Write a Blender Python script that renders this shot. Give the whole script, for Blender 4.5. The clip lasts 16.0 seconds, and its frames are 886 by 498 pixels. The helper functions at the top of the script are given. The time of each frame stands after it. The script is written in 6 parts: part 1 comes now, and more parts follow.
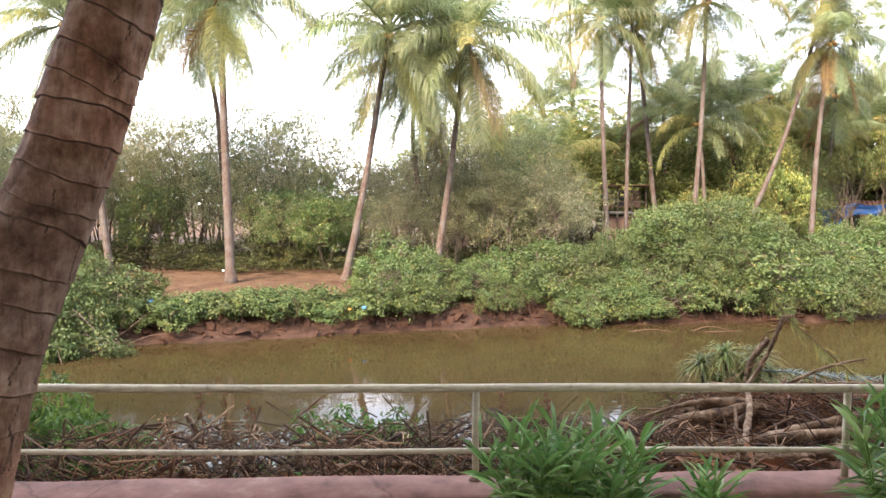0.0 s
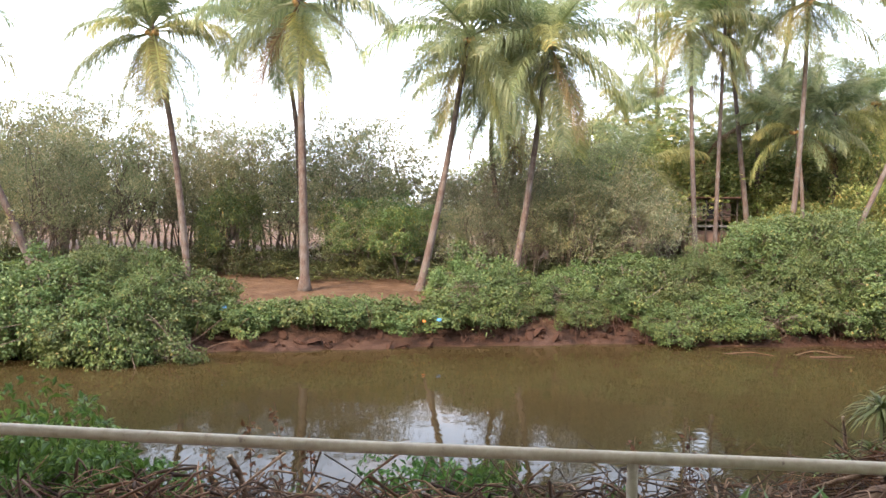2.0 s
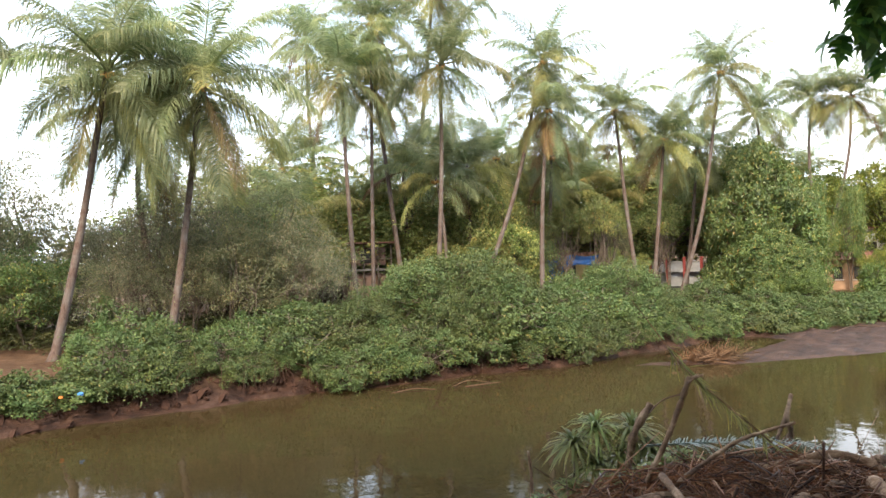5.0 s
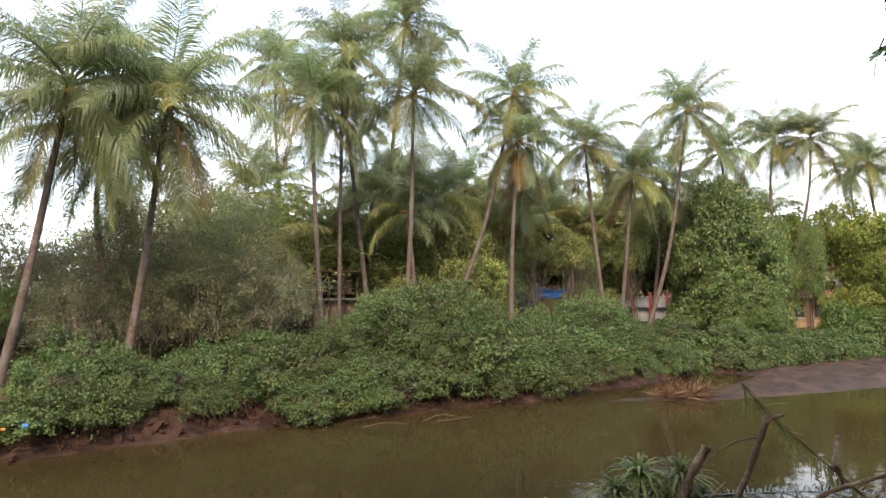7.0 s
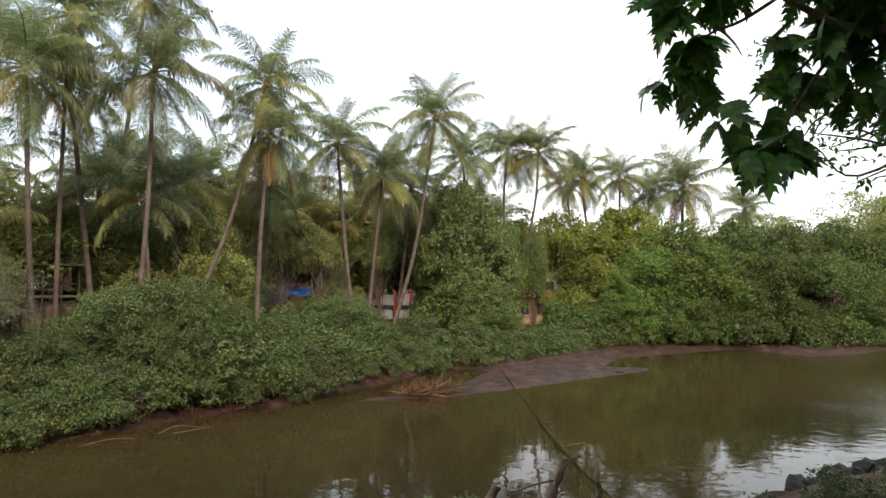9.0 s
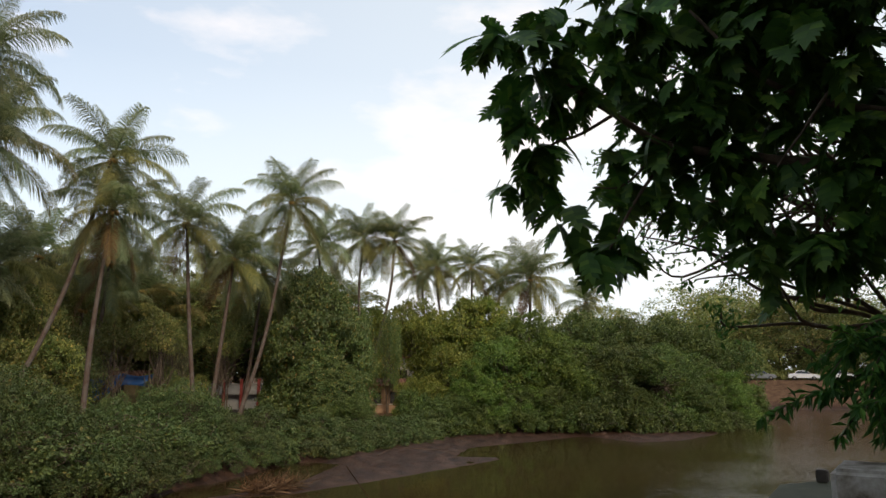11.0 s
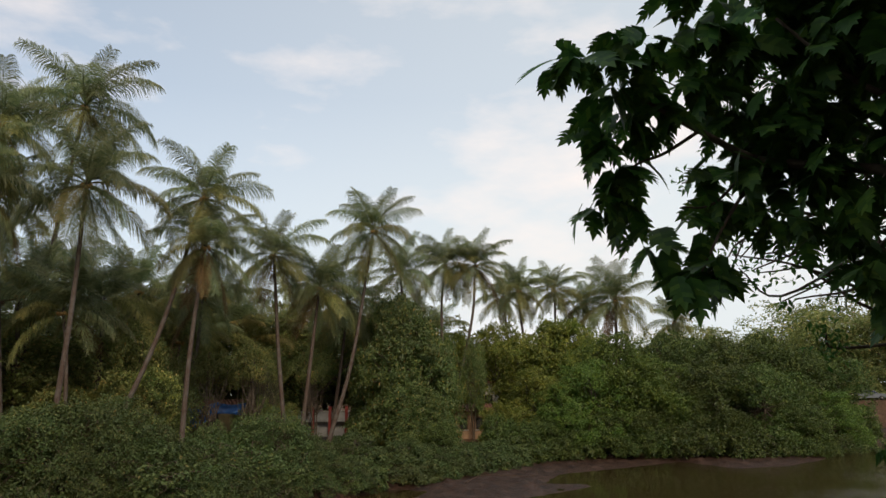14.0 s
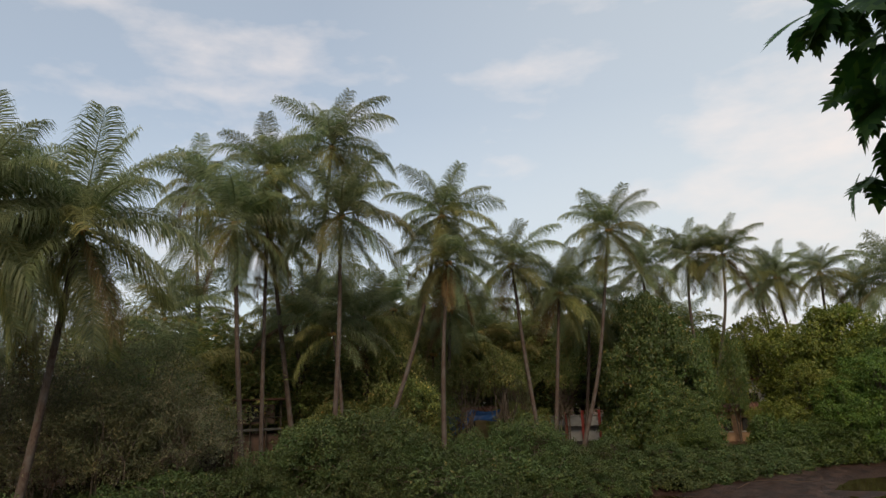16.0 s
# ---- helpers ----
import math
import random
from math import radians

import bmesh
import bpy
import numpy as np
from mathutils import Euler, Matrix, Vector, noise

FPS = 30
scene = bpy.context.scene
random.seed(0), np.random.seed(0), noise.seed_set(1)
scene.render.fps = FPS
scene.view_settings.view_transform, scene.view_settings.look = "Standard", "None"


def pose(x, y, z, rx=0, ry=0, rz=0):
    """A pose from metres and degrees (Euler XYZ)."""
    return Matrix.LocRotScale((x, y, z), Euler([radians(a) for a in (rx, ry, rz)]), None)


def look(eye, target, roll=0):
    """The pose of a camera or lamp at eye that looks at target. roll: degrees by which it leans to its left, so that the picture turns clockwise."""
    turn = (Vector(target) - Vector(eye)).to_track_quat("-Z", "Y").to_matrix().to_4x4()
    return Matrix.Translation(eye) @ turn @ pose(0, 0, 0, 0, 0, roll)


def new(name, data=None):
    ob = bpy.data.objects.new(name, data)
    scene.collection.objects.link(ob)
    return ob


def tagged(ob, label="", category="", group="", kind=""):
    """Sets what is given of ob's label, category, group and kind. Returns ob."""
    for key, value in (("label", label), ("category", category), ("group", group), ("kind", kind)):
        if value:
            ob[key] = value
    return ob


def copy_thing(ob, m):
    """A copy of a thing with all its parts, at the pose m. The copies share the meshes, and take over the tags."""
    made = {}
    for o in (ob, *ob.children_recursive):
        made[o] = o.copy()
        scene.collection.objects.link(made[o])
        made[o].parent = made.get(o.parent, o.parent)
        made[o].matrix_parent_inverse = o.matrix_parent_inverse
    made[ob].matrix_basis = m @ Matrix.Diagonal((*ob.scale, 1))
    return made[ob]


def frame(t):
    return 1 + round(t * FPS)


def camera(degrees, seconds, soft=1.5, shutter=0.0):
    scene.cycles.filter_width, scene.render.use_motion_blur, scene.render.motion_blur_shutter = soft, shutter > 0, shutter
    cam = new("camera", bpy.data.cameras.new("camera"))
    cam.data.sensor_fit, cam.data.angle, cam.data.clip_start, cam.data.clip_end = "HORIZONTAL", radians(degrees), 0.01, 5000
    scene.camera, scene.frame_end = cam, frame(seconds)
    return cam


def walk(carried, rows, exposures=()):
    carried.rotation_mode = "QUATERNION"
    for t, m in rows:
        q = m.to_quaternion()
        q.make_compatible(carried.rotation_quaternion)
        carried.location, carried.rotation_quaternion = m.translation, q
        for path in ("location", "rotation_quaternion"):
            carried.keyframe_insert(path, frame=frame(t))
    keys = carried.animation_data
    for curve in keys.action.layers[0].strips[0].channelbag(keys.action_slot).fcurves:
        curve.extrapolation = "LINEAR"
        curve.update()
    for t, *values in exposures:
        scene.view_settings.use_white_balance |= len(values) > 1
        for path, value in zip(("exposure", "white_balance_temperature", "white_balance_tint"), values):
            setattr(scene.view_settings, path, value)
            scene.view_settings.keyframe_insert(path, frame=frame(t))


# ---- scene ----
# camera and its walk
cam = camera(63.7, 16.0, soft=1.5)
ROWS = [
    (0.0, 0.002, -0.001, 1.603, 86.408, 0.036, -0.011),
    (0.5, -0.132, 0.220, 1.584, 86.182, 0.251, 1.692),
    (1.0, -0.201, 0.534, 1.566, 87.176, 0.597, 3.877),
    (1.5, -0.248, 0.781, 1.535, 87.933, 0.012, 3.885),
    (2.0, -0.222, 1.097, 1.483, 87.349, -0.681, 5.886),
    (2.5, -0.183, 1.222, 1.512, 86.671, 0.086, 6.375),
    (3.0, -0.164, 1.325, 1.497, 88.356, -0.203, -3.841),
    (3.5, -0.104, 1.495, 1.483, 91.644, -0.121, -12.845),
    (4.0, -0.086, 1.574, 1.473, 90.064, -1.677, -13.547),
    (4.5, -0.156, 1.701, 1.468, 90.226, -1.631, -14.185),
    (5.0, -0.310, 1.868, 1.493, 90.957, 1.691, -21.019),
    (5.2, -0.365, 1.914, 1.516, 90.613, 1.812, -23.132),
    (7.3, -0.456, 2.765, 1.399, 94.547, 0.569, -23.829),
    (7.5, -0.507, 2.845, 1.409, 95.206, 0.950, -22.762),
    (8.0, -0.370, 3.125, 1.502, 93.483, 3.417, -31.276),
    (8.5, -0.261, 3.030, 1.544, 92.919, -0.002, -35.608),
    (9.0, -0.348, 3.208, 1.606, 92.993, 0.040, -44.417),
    (9.5, -0.344, 3.202, 1.604, 95.876, 0.122, -52.509),
    (9.7, -0.351, 3.198, 1.605, 96.711, -0.221, -54.029),
    (11.8, -0.346, 3.197, 1.684, 101.279, 0.367, -55.753),
    (12.0, -0.338, 3.201, 1.689, 101.706, 0.230, -55.075),
    (12.5, -0.353, 3.202, 1.692, 102.241, 0.261, -54.106),
    (13.0, -0.345, 3.207, 1.693, 102.102, 0.467, -53.504),
    (13.5, -0.338, 3.217, 1.694, 102.007, 0.633, -52.803),
    (14.0, -0.312, 3.238, 1.706, 101.889, 0.661, -49.367),
    (14.5, -0.346, 3.267, 1.707, 102.154, 1.334, -44.037),
    (15.0, -0.348, 3.290, 1.712, 102.523, 1.522, -39.261),
    (15.5, -0.332, 3.327, 1.721, 102.782, 1.701, -34.882),
    (16.0, -0.308, 3.354, 1.743, 102.713, 2.423, -29.900),
]
walk(cam, [(t, pose(*row)) for t, *row in ROWS],
     exposures=[(0.0, 3.1, 6740, 15), (1.0, 3.19, 6660, 15), (1.5, 3.06, 6640, 15), (2.0, 2.72, 6530, 14), (2.5, 2.82, 6500, 13), (3.0, 2.68, 6490, 14), (3.5, 2.52, 6480, 13), (5.2, 2.33, 6550, 9), (7.3, 1.78, 6600, 9), (9.0, 1.35, 6750, 9), (9.7, 1.15, 6800, 9), (11.8, 0.22, 6950, 8), (13.5, 0.19, 6940, 8), (16.0, 0.02, 6900, 8)])

# world and sun: a bright hazy sky with thin cloud
SUN_UP, SUN_TURN = 40.0, 212.0
world = bpy.data.worlds.new("hazy_sky")
scene.world = world
world.use_nodes = True
wn, wl = world.node_tree.nodes, world.node_tree.links
wn.clear()
sky = wn.new("ShaderNodeTexSky")
sky.sky_type, sky.sun_disc = "NISHITA", False
sky.sun_elevation, sky.sun_rotation = radians(SUN_UP), radians(SUN_TURN)
sky.air_density, sky.dust_density, sky.ozone_density = 1.0, 1.2, 1.6
coord = wn.new("ShaderNodeTexCoord")
stretch = wn.new("ShaderNodeMapping")
stretch.inputs["Scale"].default_value = (1.0, 1.0, 2.6)
cloud = wn.new("ShaderNodeTexNoise")
cloud.inputs["Scale"].default_value, cloud.inputs["Detail"].default_value, cloud.inputs["Roughness"].default_value = 4.2, 7.0, 0.55
cloud_ramp = wn.new("ShaderNodeValToRGB")
cloud_ramp.color_ramp.elements[0].position, cloud_ramp.color_ramp.elements[1].position = 0.50, 0.74
cloud_ramp.color_ramp.elements[0].color = (0.0, 0.0, 0.0, 1)
cloud_ramp.color_ramp.elements[1].color = (0.75, 0.75, 0.75, 1)
haze = wn.new("ShaderNodeMixRGB")
haze.inputs["Color2"].default_value = (4.75, 5.15, 5.6, 1)
puffs = wn.new("ShaderNodeMixRGB")
puffs.inputs["Color2"].default_value = (6.2, 5.7, 5.75, 1)
sky_out = wn.new("ShaderNodeBackground")
sky_out.inputs["Strength"].default_value = 0.15
world_out = wn.new("ShaderNodeOutputWorld")
wl.new(coord.outputs["Generated"], stretch.inputs["Vector"])
wl.new(stretch.outputs["Vector"], cloud.inputs["Vector"])
wl.new(cloud.outputs["Fac"], cloud_ramp.inputs["Fac"])
veil = wn.new("ShaderNodeMapRange")
veil.inputs["From Min"].default_value, veil.inputs["From Max"].default_value = 0.3, 0.95
veil.inputs["To Min"].default_value, veil.inputs["To Max"].default_value = 0.42, 0.8
sides = wn.new("ShaderNodeSeparateXYZ")
low_haze = wn.new("ShaderNodeMapRange")
low_haze.inputs["From Min"].default_value, low_haze.inputs["From Max"].default_value = 0.0, 0.4
low_haze.inputs["To Min"].default_value, low_haze.inputs["To Max"].default_value = 0.5, 0.0
thicker = wn.new("ShaderNodeMath")
thicker.operation, thicker.use_clamp = "ADD", True
wl.new(coord.outputs["Generated"], sides.inputs["Vector"])
wl.new(sides.outputs["X"], veil.inputs["Value"])
wl.new(sides.outputs["Z"], low_haze.inputs["Value"])
wl.new(low_haze.outputs["Result"], thicker.inputs[0])
wl.new(veil.outputs["Result"], thicker.inputs[1])
wl.new(thicker.outputs["Value"], haze.inputs["Fac"])
wl.new(sky.outputs["Color"], haze.inputs["Color1"])
wl.new(haze.outputs["Color"], puffs.inputs["Color1"])
wl.new(cloud_ramp.outputs["Color"], puffs.inputs["Fac"])
wl.new(puffs.outputs["Color"], sky_out.inputs["Color"])
wl.new(sky_out.outputs["Background"], world_out.inputs["Surface"])

sun_data = bpy.data.lights.new("sun", "SUN")
sun_data.energy, sun_data.angle, sun_data.color = 1.9, radians(14), (1.0, 0.83, 0.62)
sun = new("sun", sun_data)
a, e = radians(SUN_TURN), radians(SUN_UP)
toward = Vector((math.sin(a) * math.cos(e), math.cos(a) * math.cos(e), math.sin(e)))
sun.matrix_world = look(toward * 50, (0, 0, 0))


# materials
def material(name):
    mat = bpy.data.materials.new(name)
    mat.use_nodes = True
    nodes, links = mat.node_tree.nodes, mat.node_tree.links
    return mat, nodes, links, nodes["Principled BSDF"]


def noise_node(nodes, links, scale, detail=6.0, rough=0.6, vector="Object"):
    where = nodes.new("ShaderNodeTexCoord")
    n = nodes.new("ShaderNodeTexNoise")
    n.inputs["Scale"].default_value, n.inputs["Detail"].default_value, n.inputs["Roughness"].default_value = scale, detail, rough
    links.new(where.outputs[vector], n.inputs["Vector"])
    return n


def ramp_node(nodes, links, source, stops):
    r = nodes.new("ShaderNodeValToRGB")
    while len(r.color_ramp.elements) < len(stops):
        r.color_ramp.elements.new(0.5)
    for el, (p, c) in zip(r.color_ramp.elements, stops):
        el.position, el.color = p, (*c, 1)
    links.new(source, r.inputs["Fac"])
    return r


def bump_node(nodes, links, source, bsdf, strength, distance):
    b = nodes.new("ShaderNodeBump")
    b.inputs["Strength"].default_value, b.inputs["Distance"].default_value = strength, distance
    links.new(source, b.inputs["Height"])
    links.new(b.outputs["Normal"], bsdf.inputs["Normal"])
    return b


def leaf_material(name, stops, rough=0.5, through_light=0.3, tint=0.25):
    """Foliage: each leaf takes its own colour from the stops, each plant a tint of its own, and some light passes through."""
    mat, nodes, links, bsdf = material(name)
    geo = nodes.new("ShaderNodeNewGeometry")
    ramp = ramp_node(nodes, links, geo.outputs["Random Per Island"], [(p, (r * 1.06, g, b * 0.95)) for p, (r, g, b) in stops])
    info = nodes.new("ShaderNodeObjectInfo")
    hsv = nodes.new("ShaderNodeHueSaturation")
    val = nodes.new("ShaderNodeMapRange")
    val.inputs["To Min"].default_value, val.inputs["To Max"].default_value = 1 - tint, 1 + tint
    hue = nodes.new("ShaderNodeMapRange")
    hue.inputs["To Min"].default_value, hue.inputs["To Max"].default_value = 0.485, 0.515
    links.new(info.outputs["Random"], val.inputs["Value"])
    links.new(info.outputs["Random"], hue.inputs["Value"])
    links.new(val.outputs["Result"], hsv.inputs["Value"])
    links.new(hue.outputs["Result"], hsv.inputs["Hue"])
    patch = noise_node(nodes, links, 0.9, 3.0, 0.55)
    blotch = ramp_node(nodes, links, patch.outputs["Fac"], [(0.32, (0.70, 0.80, 0.62)), (0.5, (1.0, 1.0, 1.0)), (0.68, (1.30, 1.16, 0.95))])
    mottle = nodes.new("ShaderNodeMixRGB")
    mottle.blend_type, mottle.inputs["Fac"].default_value = "MULTIPLY", 1.0
    links.new(ramp.outputs["Color"], mottle.inputs["Color1"])
    links.new(blotch.outputs["Color"], mottle.inputs["Color2"])
    links.new(mottle.outputs["Color"], hsv.inputs["Color"])
    links.new(hsv.outputs["Color"], bsdf.inputs["Base Color"])
    bsdf.inputs["Roughness"].default_value = rough
    bsdf.inputs["Specular IOR Level"].default_value = 0.35
    trans = nodes.new("ShaderNodeBsdfTranslucent")
    links.new(hsv.outputs["Color"], trans.inputs["Color"])
    mix = nodes.new("ShaderNodeMixShader")
    mix.inputs["Fac"].default_value = through_light
    links.new(bsdf.outputs["BSDF"], mix.inputs[1])
    links.new(trans.outputs["BSDF"], mix.inputs[2])
    links.new(mix.outputs["Shader"], nodes["Material Output"].inputs["Surface"])
    return mat


def rough_material(name, stops, scale, rough=0.85, bump=0.4, distance=0.02, detail=8.0, spec=0.3):
    mat, nodes, links, bsdf = material(name)
    n = noise_node(nodes, links, scale, detail, 0.65)
    ramp = ramp_node(nodes, links, n.outputs["Fac"], stops)
    wide = noise_node(nodes, links, scale * 0.13, 3.0, 0.5)
    mul = nodes.new("ShaderNodeMixRGB")
    mul.blend_type = "OVERLAY"
    mul.inputs["Fac"].default_value = 0.45
    links.new(ramp.outputs["Color"], mul.inputs["Color1"])
    links.new(wide.outputs["Fac"], mul.inputs["Color2"])
    links.new(mul.outputs["Color"], bsdf.inputs["Base Color"])
    bsdf.inputs["Roughness"].default_value, bsdf.inputs["Specular IOR Level"].default_value = rough, spec
    fine = noise_node(nodes, links, scale * 3.0, 5.0, 0.6)
    bump_node(nodes, links, fine.outputs["Fac"], bsdf, bump, distance)
    return mat


M_CREEPER = leaf_material("creeper_leaf", [(0, (0.045, 0.074, 0.026)), (0.55, (0.071, 0.11, 0.037)), (0.93, (0.104, 0.14, 0.049)), (1, (0.163, 0.142, 0.049))], 0.55, 0.3, 0.22)
M_SCRUB = leaf_material("scrub_leaf", [(0, (0.097, 0.121, 0.063)), (0.6, (0.18, 0.199, 0.108)), (1, (0.272, 0.255, 0.15))], 0.6, 0.4, 0.3)
M_DRYSCRUB = leaf_material("dry_scrub_leaf", [(0, (0.094, 0.108, 0.065)), (0.6, (0.161, 0.177, 0.109)), (1, (0.248, 0.219, 0.161))], 0.6, 0.3, 0.3)
# darker than scrub_leaf: shade below the trees is put into the colour
M_UNDER = leaf_material("shaded_undergrowth_leaf", [(0, (0.034, 0.044, 0.016)), (0.6, (0.068, 0.078, 0.029)), (1, (0.113, 0.109, 0.045))], 0.6, 0.3, 0.3)
M_BROAD = leaf_material("broad_leaf", [(0, (0.047, 0.083, 0.028)), (0.7, (0.098, 0.148, 0.048)), (0.95, (0.167, 0.19, 0.059)), (1, (0.295, 0.213, 0.065))], 0.42, 0.28, 0.25)
# paler than broad_leaf for the farther trees: haze is put into the colour
M_BROAD_FAR = leaf_material("hazed_broad_leaf", [(0, (0.11, 0.154, 0.057)), (0.7, (0.224, 0.268, 0.098)), (0.95, (0.324, 0.336, 0.129)), (1, (0.467, 0.344, 0.141))], 0.5, 0.52, 0.3)
M_MANGROVE = leaf_material("mangrove_leaf", [(0, (0.076, 0.109, 0.021)), (0.6, (0.15, 0.184, 0.034)), (1, (0.219, 0.236, 0.052))], 0.45, 0.3, 0.3)
M_MANGROVE_MID = leaf_material("green_mangrove_leaf", [(0, (0.052, 0.098, 0.02)), (0.6, (0.099, 0.163, 0.032)), (1, (0.153, 0.212, 0.045))], 0.45, 0.3, 0.2)
M_MANGROVE_DEEP = leaf_material("deep_mangrove_leaf", [(0, (0.037, 0.067, 0.017)), (0.6, (0.072, 0.111, 0.028)), (1, (0.119, 0.152, 0.04))], 0.45, 0.3, 0.25)
M_SHRUB = leaf_material("shrub_leaf", [(0.0, (0.05, 0.12, 0.025)), (0.6, (0.10, 0.21, 0.04)), (1.0, (0.17, 0.28, 0.06))], 0.4, 0.3, 0.15)
M_OLEANDER = leaf_material("lance_leaf", [(0.0, (0.075, 0.16, 0.045)), (0.6, (0.14, 0.26, 0.07)), (1.0, (0.25, 0.37, 0.14))], 0.3, 0.25, 0.1)
M_BREADFRUIT = leaf_material("lobed_leaf", [(0, (0.031, 0.091, 0.02)), (0.7, (0.056, 0.143, 0.025)), (1, (0.108, 0.211, 0.035))], 0.6, 0.22, 0.3)
M_FROND = leaf_material("palm_green", [(0, (0.112, 0.155, 0.08)), (0.6, (0.206, 0.25, 0.127)), (1, (0.311, 0.338, 0.193))], 0.38, 0.55, 0.25)
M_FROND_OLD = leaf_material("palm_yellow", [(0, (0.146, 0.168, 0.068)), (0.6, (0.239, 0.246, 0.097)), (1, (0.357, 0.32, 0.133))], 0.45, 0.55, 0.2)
M_FROND_DEAD = leaf_material("palm_brown", [(0.0, (0.096, 0.060, 0.027)), (0.6, (0.156, 0.102, 0.048)), (1.0, (0.228, 0.162, 0.078))], 0.7, 0.2, 0.2)
M_STRAP = leaf_material("strap_leaf", [(0.0, (0.07, 0.10, 0.026)), (0.6, (0.130, 0.165, 0.045)), (1.0, (0.24, 0.25, 0.085))], 0.6, 0.2, 0.2)
M_BLUEFROND = leaf_material("cut_frond", [(0.0, (0.030, 0.055, 0.043)), (0.6, (0.062, 0.098, 0.080)), (1.0, (0.130, 0.165, 0.145))], 0.35, 0.15, 0.1)
M_DRYLEAF = leaf_material("dry_leaf", [(0, (0.092, 0.040, 0.020)), (0.6, (0.172, 0.080, 0.041)), (1, (0.276, 0.150, 0.077))], 0.8, 0.15, 0.2)
M_GRASS = leaf_material("dead_grass", [(0.0, (0.060, 0.034, 0.019)), (0.6, (0.110, 0.066, 0.038)), (1.0, (0.190, 0.125, 0.075))], 0.8, 0.2, 0.2)
M_TWIG = leaf_material("dead_twig", [(0, (0.021, 0.011, 0.006)), (0.4, (0.063, 0.034, 0.018)), (0.75, (0.138, 0.080, 0.046)), (1, (0.310, 0.205, 0.128))], 0.85, 0.0, 0.1)
M_BARK = rough_material("grey_bark", [(0.3, (0.05, 0.037, 0.027)), (0.7, (0.13, 0.10, 0.075))], 9.0, 0.9, 0.5, 0.02)
M_WOOD = rough_material("cut_wood", [(0.3, (0.210, 0.140, 0.077)), (0.7, (0.385, 0.294, 0.189))], 14.0, 0.85, 0.3, 0.005)
M_STICK = rough_material("driftwood", [(0.34, (0.045, 0.025, 0.016)), (0.5, (0.135, 0.080, 0.046)), (0.64, (0.30, 0.205, 0.130))], 9.0, 0.9, 0.9, 0.02)
M_SHEATH = rough_material("palm_log_bark", [(0.34, (0.045, 0.026, 0.016)), (0.5, (0.150, 0.085, 0.045)), (0.64, (0.30, 0.200, 0.125))], 10.0, 0.9, 0.9, 0.02)


def kerb_material():
    """Worn red oxide cement: hairline cracks, pale scuffs and dark damp stains."""
    mat, nodes, links, bsdf = material("red_oxide_cement")
    n = noise_node(nodes, links, 5.0, 10.0, 0.7)
    ramp = ramp_node(nodes, links, n.outputs["Fac"], [(0.3, (0.075, 0.040, 0.031)), (0.45, (0.165, 0.082, 0.064)), (0.6, (0.22, 0.115, 0.09)), (0.75, (0.29, 0.21, 0.17))])
    where = nodes.new("ShaderNodeTexCoord")
    cell = nodes.new("ShaderNodeTexVoronoi")
    cell.feature, cell.inputs["Scale"].default_value = "DISTANCE_TO_EDGE", 1.1
    wander = noise_node(nodes, links, 6.0, 4.0, 0.6)
    shift = nodes.new("ShaderNodeMixRGB")
    shift.inputs["Fac"].default_value = 0.12
    links.new(where.outputs["Object"], shift.inputs["Color1"])
    links.new(wander.outputs["Color"], shift.inputs["Color2"])
    links.new(shift.outputs["Color"], cell.inputs["Vector"])
    line = ramp_node(nodes, links, cell.outputs["Distance"], [(0.004, (0.25, 0.22, 0.2)), (0.012, (1, 1, 1))])
    mul = nodes.new("ShaderNodeMixRGB")
    mul.blend_type, mul.inputs["Fac"].default_value = "MULTIPLY", 0.4
    links.new(ramp.outputs["Color"], mul.inputs["Color1"])
    links.new(line.outputs["Color"], mul.inputs["Color2"])
    links.new(mul.outputs["Color"], bsdf.inputs["Base Color"])
    bsdf.inputs["Roughness"].default_value, bsdf.inputs["Specular IOR Level"].default_value = 0.85, 0.25
    fine = noise_node(nodes, links, 40.0, 8.0, 0.7)
    bump_node(nodes, links, fine.outputs["Fac"], bsdf, 0.6, 0.006)
    return mat


M_KERB = kerb_material()
M_KERBFACE = rough_material("old_plaster", [(0.25, (0.11, 0.08, 0.045)), (0.6, (0.2, 0.155, 0.095)), (0.85, (0.28, 0.23, 0.16))], 5.0, 0.9, 0.4, 0.01)
M_CONCRETE = rough_material("weathered_concrete", [(0.25, (0.096, 0.090, 0.078)), (0.6, (0.204, 0.192, 0.174)), (0.85, (0.276, 0.264, 0.240))], 6.0, 0.9, 0.5, 0.012)
M_PILLAR = rough_material("stained_whitewash", [(0.36, (0.085, 0.066, 0.045)), (0.46, (0.23, 0.21, 0.18)), (0.6, (0.40, 0.38, 0.35)), (0.75, (0.48, 0.47, 0.44))], 4.0, 0.9, 0.5, 0.01)
M_MOSSY = rough_material("mossy_concrete", [(0.25, (0.016, 0.020, 0.010)), (0.6, (0.036, 0.040, 0.020)), (0.85, (0.07, 0.068, 0.05))], 3.0, 0.9, 0.6, 0.02)
M_ROCK = rough_material("wet_rubble", [(0.25, (0.014, 0.012, 0.010)), (0.6, (0.040, 0.034, 0.028)), (0.85, (0.09, 0.08, 0.068))], 4.0, 0.75, 0.6, 0.03)
M_MUDLUMP = rough_material("wet_mud", [(0.25, (0.018, 0.009, 0.006)), (0.7, (0.060, 0.030, 0.020))], 5.0, 0.9, 0.6, 0.03, 8.0, 0.15)
